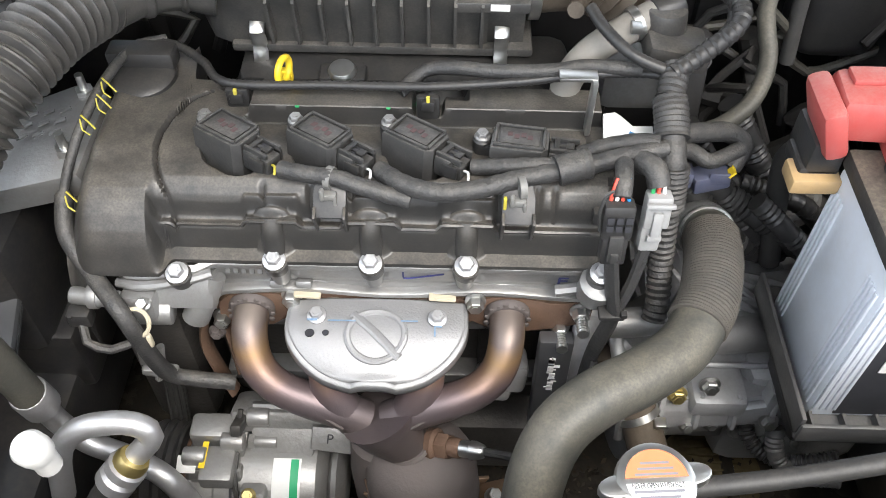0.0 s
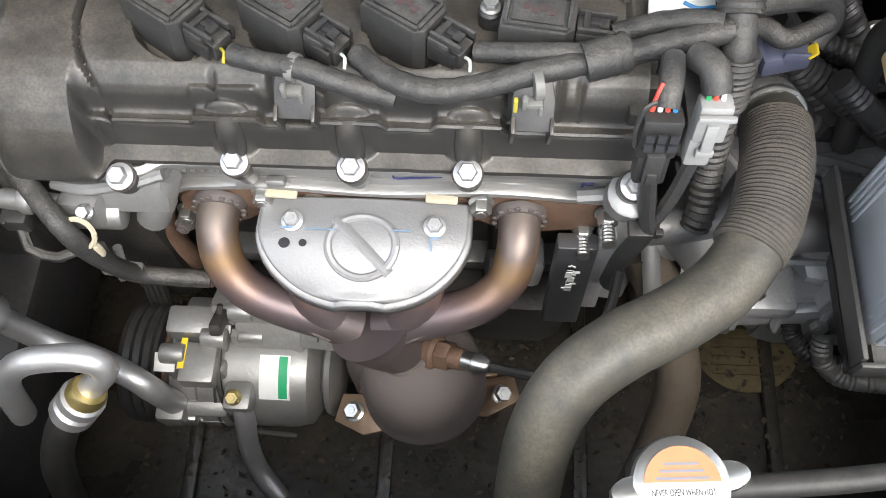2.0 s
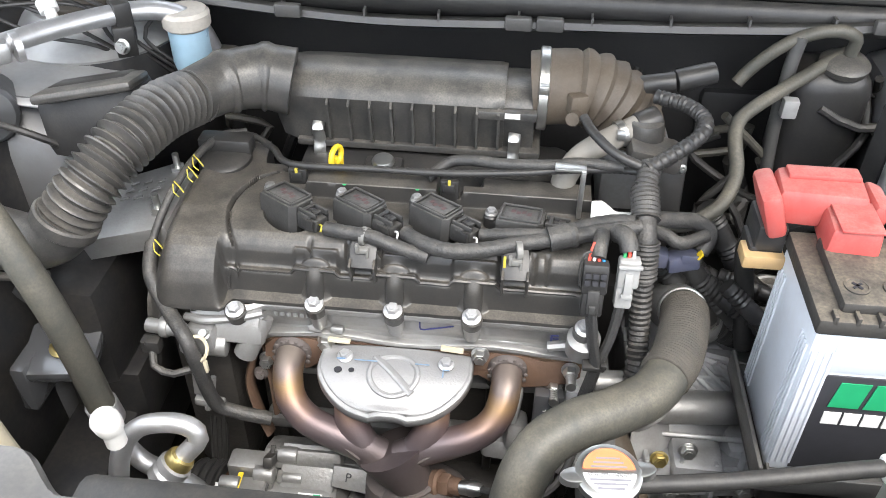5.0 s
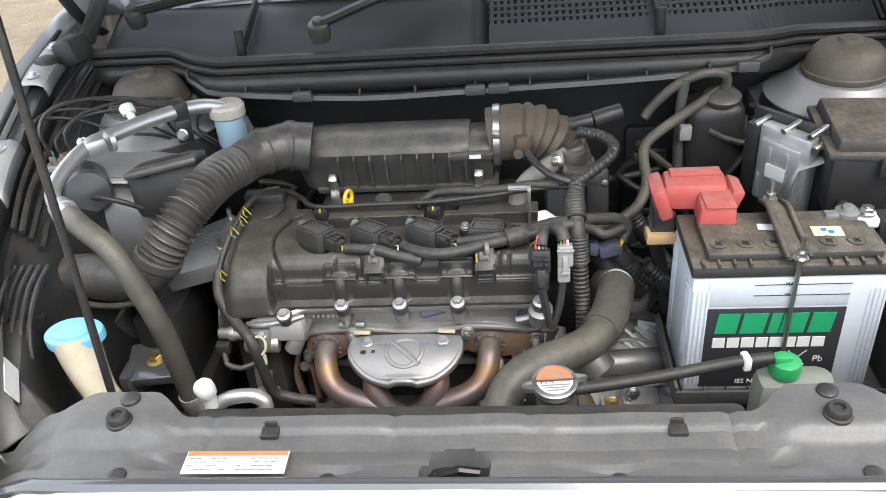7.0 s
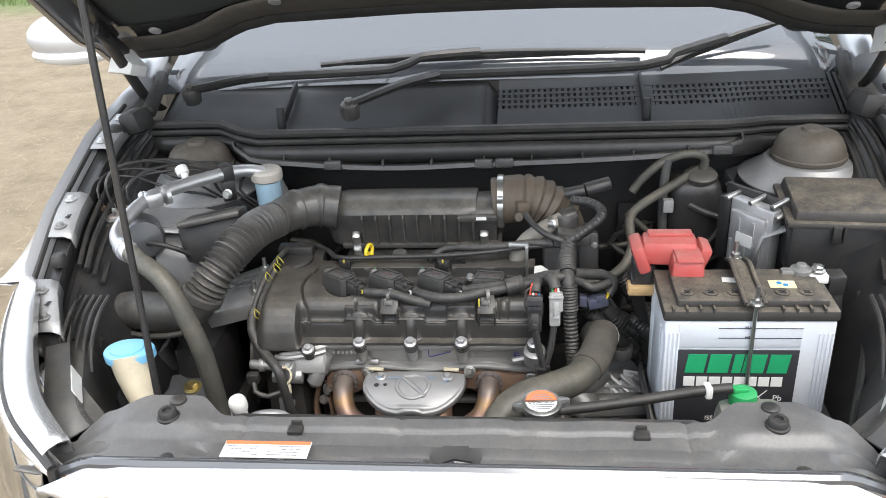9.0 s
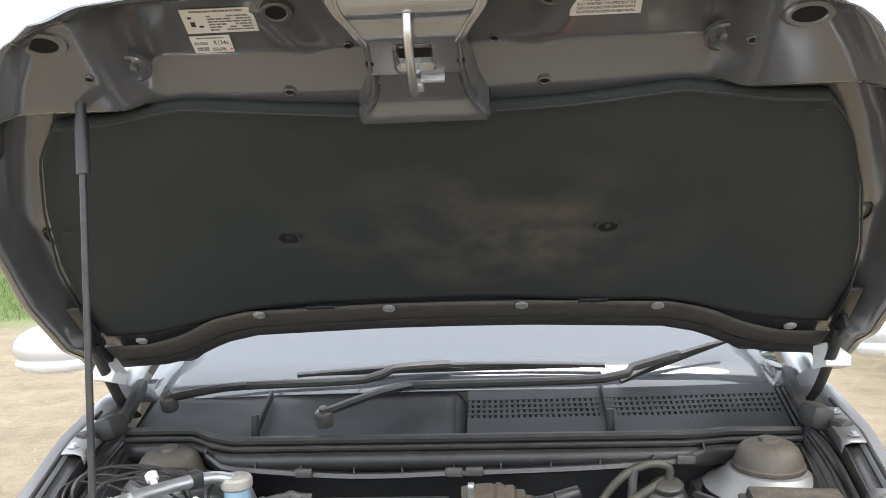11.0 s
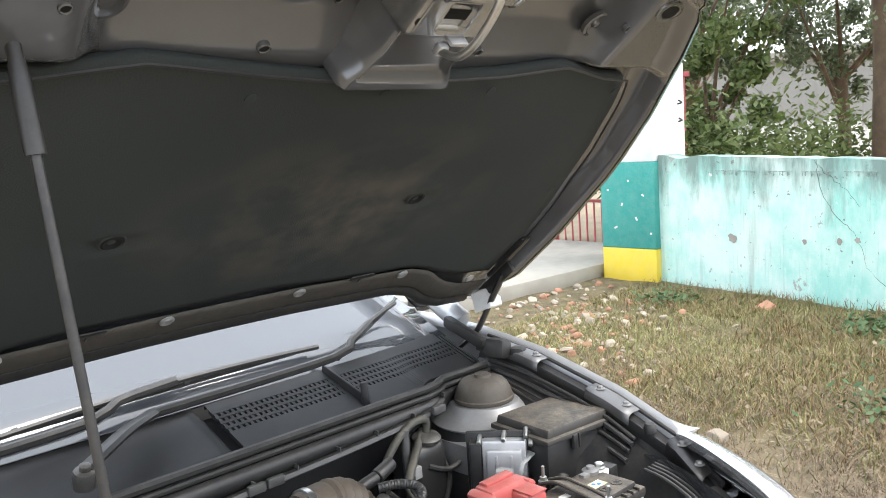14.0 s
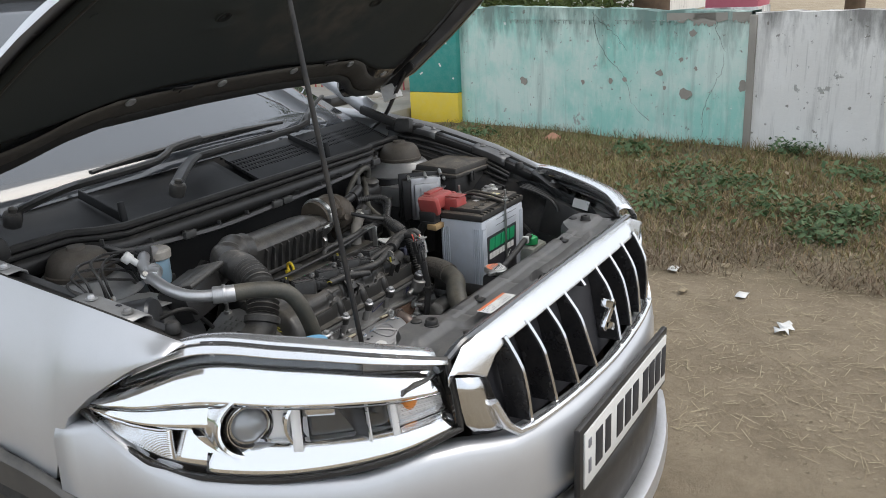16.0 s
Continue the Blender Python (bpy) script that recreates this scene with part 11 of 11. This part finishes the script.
crack([(1.50, 1.17), (1.42, 1.08), (1.25, 0.95), (1.14, 0.82)], 0.0018, 1)
crack([(1.50, 1.17), (1.46, 0.95), (1.35, 0.75), (1.18, 0.62), (1.12, 0.5), (1.08, 0.35), (0.9, 0.2)], 0.0023, 2)
crack([(0.31, 1.13), (0.29, 1.0), (0.21, 0.83), (0.22, 0.68), (0.33, 0.45), (0.38, 0.28), (0.38, 0.1)], 0.0018, 3)
rr = random.Random(5)
for s, z, w in ((0.55, 0.45, 0.06), (0.5, 0.98, 0.035), (0.8, 0.63, 0.04), (1.15, 0.56, 0.03), (0.6, 0.75, 0.025), (0.46, 0.68, 0.02), (1.3, 0.54, 0.03), (0.75, 0.5, 0.02), (0.04, 0.55, 0.05), (2.3, 0.5, 0.05), (1.6, 0.52, 0.03)):
    n = 10
    o = [on_wall(s + w * math.cos(6.283 * i / n) * rr.uniform(0.5, 1.2), z + w * math.sin(6.283 * i / n) * rr.uniform(0.5, 1.1), 0.006) for i in range(n)]
    part("bare_patch", Geo().add(o, [tuple(range(n))]), CONCRETE, mint_wall)
for s0, s1, z0 in ((0.0, 0.16, 1.07), (0.2, 0.75, 1.08), (0.3, 0.5, 1.04)):
    n = 14
    o = [on_wall(lerp(s0, s1, i / n), z0 + rr.uniform(-0.02, 0.02), 0.006) for i in range(n + 1)] + [on_wall(lerp(s1, s0, i / n), 1.145, 0.006) for i in range(n + 1)]
    part("bare_patch", Geo().add(o, [tuple(range(len(o)))]), CONCRETE, mint_wall)
g = Geo()
for k in range(26):
    s = 2.45 - k * 0.072 + rr.uniform(-0.01, 0.01)
    if k in (6, 11, 16, 21):
        continue
    p = on_wall(s, 1.075 - 0.0006 * k, 0.005)
    g.box((p.x, p.y, p.z + 0.022), (0.003, 0.058, 0.006), 0, None, (0, 0, -10))
    for q in range(rr.choice((1, 2, 2))):
        g.box((p.x, p.y + rr.uniform(-0.022, 0.022), p.z), (0.003, 0.006, 0.04 * rr.uniform(0.5, 1)), 0, None, (0, 0, -10))
    g.box((p.x, p.y, p.z - 0.004), (0.003, 0.02 * rr.uniform(0.4, 1.2), 0.006), 0, None, (0, 0, -10))
part("faded_lettering", g, mat("faded_wall_paint", (0.2, 0.25, 0.23), 0.9, 0, (0.4, 0.5, 0.46), 40, 0.9, 0.1), mint_wall, "faded row of painted writing")
tagged(part("wall_joint", Geo().box((5.79, 0.70, 0.55), (0.04, 0.06, 1.15), 0.01, None, (0, 0, -10)), CONCRETE, None, ""), "rough grey joint between two walls", "wall joint", kind="structure")

# ---- gate pillar ----
pillar = thing("gate_pillar", "square gate pillar painted in yellow, teal, white and orange bands", "pillar")
for name, z0, z1, col in (("yellow_band", -0.1, 0.345, (0.75, 0.55, 0.03)), ("teal_band", 0.345, 1.19, (0.02, 0.29, 0.25)), ("white_band", 1.19, 2.12, (0.75, 0.74, 0.74)), ("orange_band", 2.12, 3.3, (0.55, 0.2, 0.08))):
    w = 0.62 if z1 < 1.3 else 0.60
    part(name, Geo().box((6.28 + 0.31, 3.80 + 0.31, (z0 + z1) / 2), (w, w, z1 - z0), 0.012), mat("pillar_" + name, col, 0.75, 0, tuple(min(1, c * 1.15 + 0.03) for c in col), 5, 0.4, 0.2, 60, dust=0.15, dust_color=(0.6, 0.6, 0.55)), pillar)
for k in range(7):
    y, z = 3.85 + 0.08 * k, 0.5 + (k * 0.37) % 0.6
    part("chipped_paint", Geo().box((6.279, y, z), (0.004, 0.02 + 0.01 * (k % 3), 0.018), 0, None, (30 * k, 0, 0)), WHITEPLASTIC, pillar)
for z in (1.55, 1.72):
    part("wire_stub", Geo().tube([(6.75, 3.80, z), (6.72, 3.74, z + 0.01), (6.6, 3.70, z + 0.03)], 0.008, 6), INK, pillar)
slab = tagged(part("slab", Geo().box((5.9, 6.5, 0.07), (3.6, 4.0, 0.18), 0.02, None, (0, 0, -3)), CONCRETE, None), "pale concrete slab at the gateway", "slab", kind="structure")
REDPAINT = mat("red_gate_paint", (0.55, 0.1, 0.12), 0.6, 0, (0.45, 0.12, 0.12), 8, 0.5, 0.1, dust=0.25)
rail = thing("red_gate", "red painted steel gate with rails and bars", "gate")
for y in (4.6, 6.55, 8.6, 10.6):
    part("post", Geo().box((8.2, y, 1.05), (0.07, 0.07, 2.1), 0.006), REDPAINT, rail)
for z in (0.98, 2.08):
    part("rail", Geo().box((8.2, 7.6, z), (0.05, 6.2, 0.06), 0.006), REDPAINT, rail)
for k in range(34):
    part("bar", Geo().cyl((8.2, 4.7 + 0.12 * k, 0.05), (8.2, 4.7 + 0.12 * k, 0.62), 0.012, 0.012, 6), REDPAINT, rail)
part("lower_rail", Geo().box((8.2, 6.7, 0.6), (0.03, 4.2, 0.04), 0.004), REDPAINT, rail)
pink = thing("pink_pillar", "pink and white painted pillar behind the wall", "pillar")
part("shaft", Geo().box((6.45, 0.98, 1.9), (0.5, 0.45, 1.5), 0.015), mat("pink_paint", (0.5, 0.12, 0.17), 0.8, 0, (0.56, 0.2, 0.24), 5, 0.5, 0.2, 60), pink)
part("foot", Geo().box((6.45, 0.98, 0.6), (0.52, 0.47, 1.14), 0.015), WHITEWASH, pink)
for z in (1.42, 1.66, 1.9):
    part("course", Geo().box((6.45, 0.98, z), (0.508, 0.458, 0.012), 0.002), CONCRETE, pink)

# ---- trees ----
def tree(x, y, h, r, spread_r, base, leaves, seed, label, leaf_mat=LEAVES, low=0.35):
    t = thing("tree", label, "tree", "trees behind the wall")
    rr = random.Random(seed)
    g = Geo()
    g.tube([(x, y, -0.1), (x + 0.05, y, h * 0.25), (x + rr.uniform(-0.1, 0.1), y + rr.uniform(-0.1, 0.1), h * 0.45)], lambda q: r * (1.25 - 0.35 * min(1, q / h)), 14, 0.2)
    tips = []
    for k in range(7):
        a = k * 0.9 + rr.uniform(-0.3, 0.3)
        z0 = h * rr.uniform(0.28, 0.45)
        e = Vector((x + math.cos(a) * spread_r * rr.uniform(0.5, 0.95), y + math.sin(a) * spread_r * rr.uniform(0.5, 0.95), h * rr.uniform(0.5, 0.95)))
        mid = Vector((x, y, z0)).lerp(e, 0.5) + Vector((0, 0, rr.uniform(0, 0.25)))
        g.tube([(x, y, z0), mid, e], lambda q: max(0.012, r * 0.5 * (1 - q / (spread_r * 1.8))), 8, 0.2)
        tips += [mid, e]
    part("trunk", g, BARK, t)
    rng = np.random.default_rng(seed)
    vs, fs = [], []
    clumps = []
    for k in range(34):
        c = rr.choice(tips)
        clumps.append((c + Vector((rr.gauss(0, 0.35) * spread_r * 0.5, rr.gauss(0, 0.35) * spread_r * 0.5, rr.gauss(0, 0.25) * h * 0.35)), rr.uniform(0.18, 0.5) * spread_r * 0.5))
    for i in range(leaves):
        c, cr = clumps[rng.integers(len(clumps))]
        d = Vector(rng.normal(size=3))
        p = c + d.normalized() * cr * rng.uniform(0.3, 1.1)
        if p.z < h * low:
            continue
        s = rng.uniform(0.03, 0.065)
        u = Vector(rng.normal(size=3)).normalized() * s
        w = u.cross(Vector(rng.normal(size=3))).normalized() * s * 0.55
        k = len(vs)
        vs += [tuple(p - u), tuple(p + w), tuple(p + u), tuple(p - w)]
        fs.append((k, k + 1, k + 2, k + 3))
    me = bpy.data.meshes.new("crown")
    me.from_pydata(vs, [], fs)
    me.materials.append(leaf_mat)
    ob = new("crown", me)
    ob.parent = t
    return t


tree(10.0, 2.9, 9.0, 0.2, 3.2, 0, 22000, 1, "tree with thick brown trunk behind the wall", LEAVES, 0.22)
tree(11.2, 2.2, 8.5, 0.12, 2.6, 0, 14000, 2, "slender tree with green crown", LEAVES, 0.22)
tree(9.4, 4.9, 3.6, 0.07, 1.3, 0, 9000, 3, "bushy young tree with dense bright leaves", BUSH, 0.3)
tree(11.5, 6.6, 4.2, 0.10, 1.6, 0, 7000, 4, "tree with dark green crown", LEAVES, 0.3)
tree(12.5, 4.4, 4.5, 0.08, 1.7, 0, 6000, 5, "tree with olive crown", LEAVES, 0.3)
tree(14.0, 0.8, 8.5, 0.13, 2.6, 0, 12000, 6, "tree standing on sandy ground", LEAVES, 0.22)
tree(15.0, 8.5, 5.0, 0.12, 2.2, 0, 6000, 7, "tree with dark green crown", LEAVES, 0.3)
tree(17.0, 3.5, 5.5, 0.12, 2.4, 0, 5000, 8, "tree with olive crown", LEAVES, 0.3)
tree(7.4, 8.2, 4.4, 0.1, 1.6, 0, 5000, 9, "tree beside the gate", BUSH, 0.4)
scatter("shrubs", "low green shrubs beyond the wall", 9000, lambda r: (r.uniform(7.6, 11), r.uniform(3.2, 6.2), abs(r.normal()) * 0.45 + 0.7), flat_leaf(0.03, 0.06, 1.0), BUSH, "shrubs", 8)
far = thing("far_house", "pale low building far behind the trees", "building")
part("wall", Geo().box((30, 14, 1.6), (8, 12, 3.2), 0.05), WHITEWASH, far)
part("roof", Geo().box((30, 14, 3.3), (8.6, 12.6, 0.25), 0.03), CONCRETE, far)
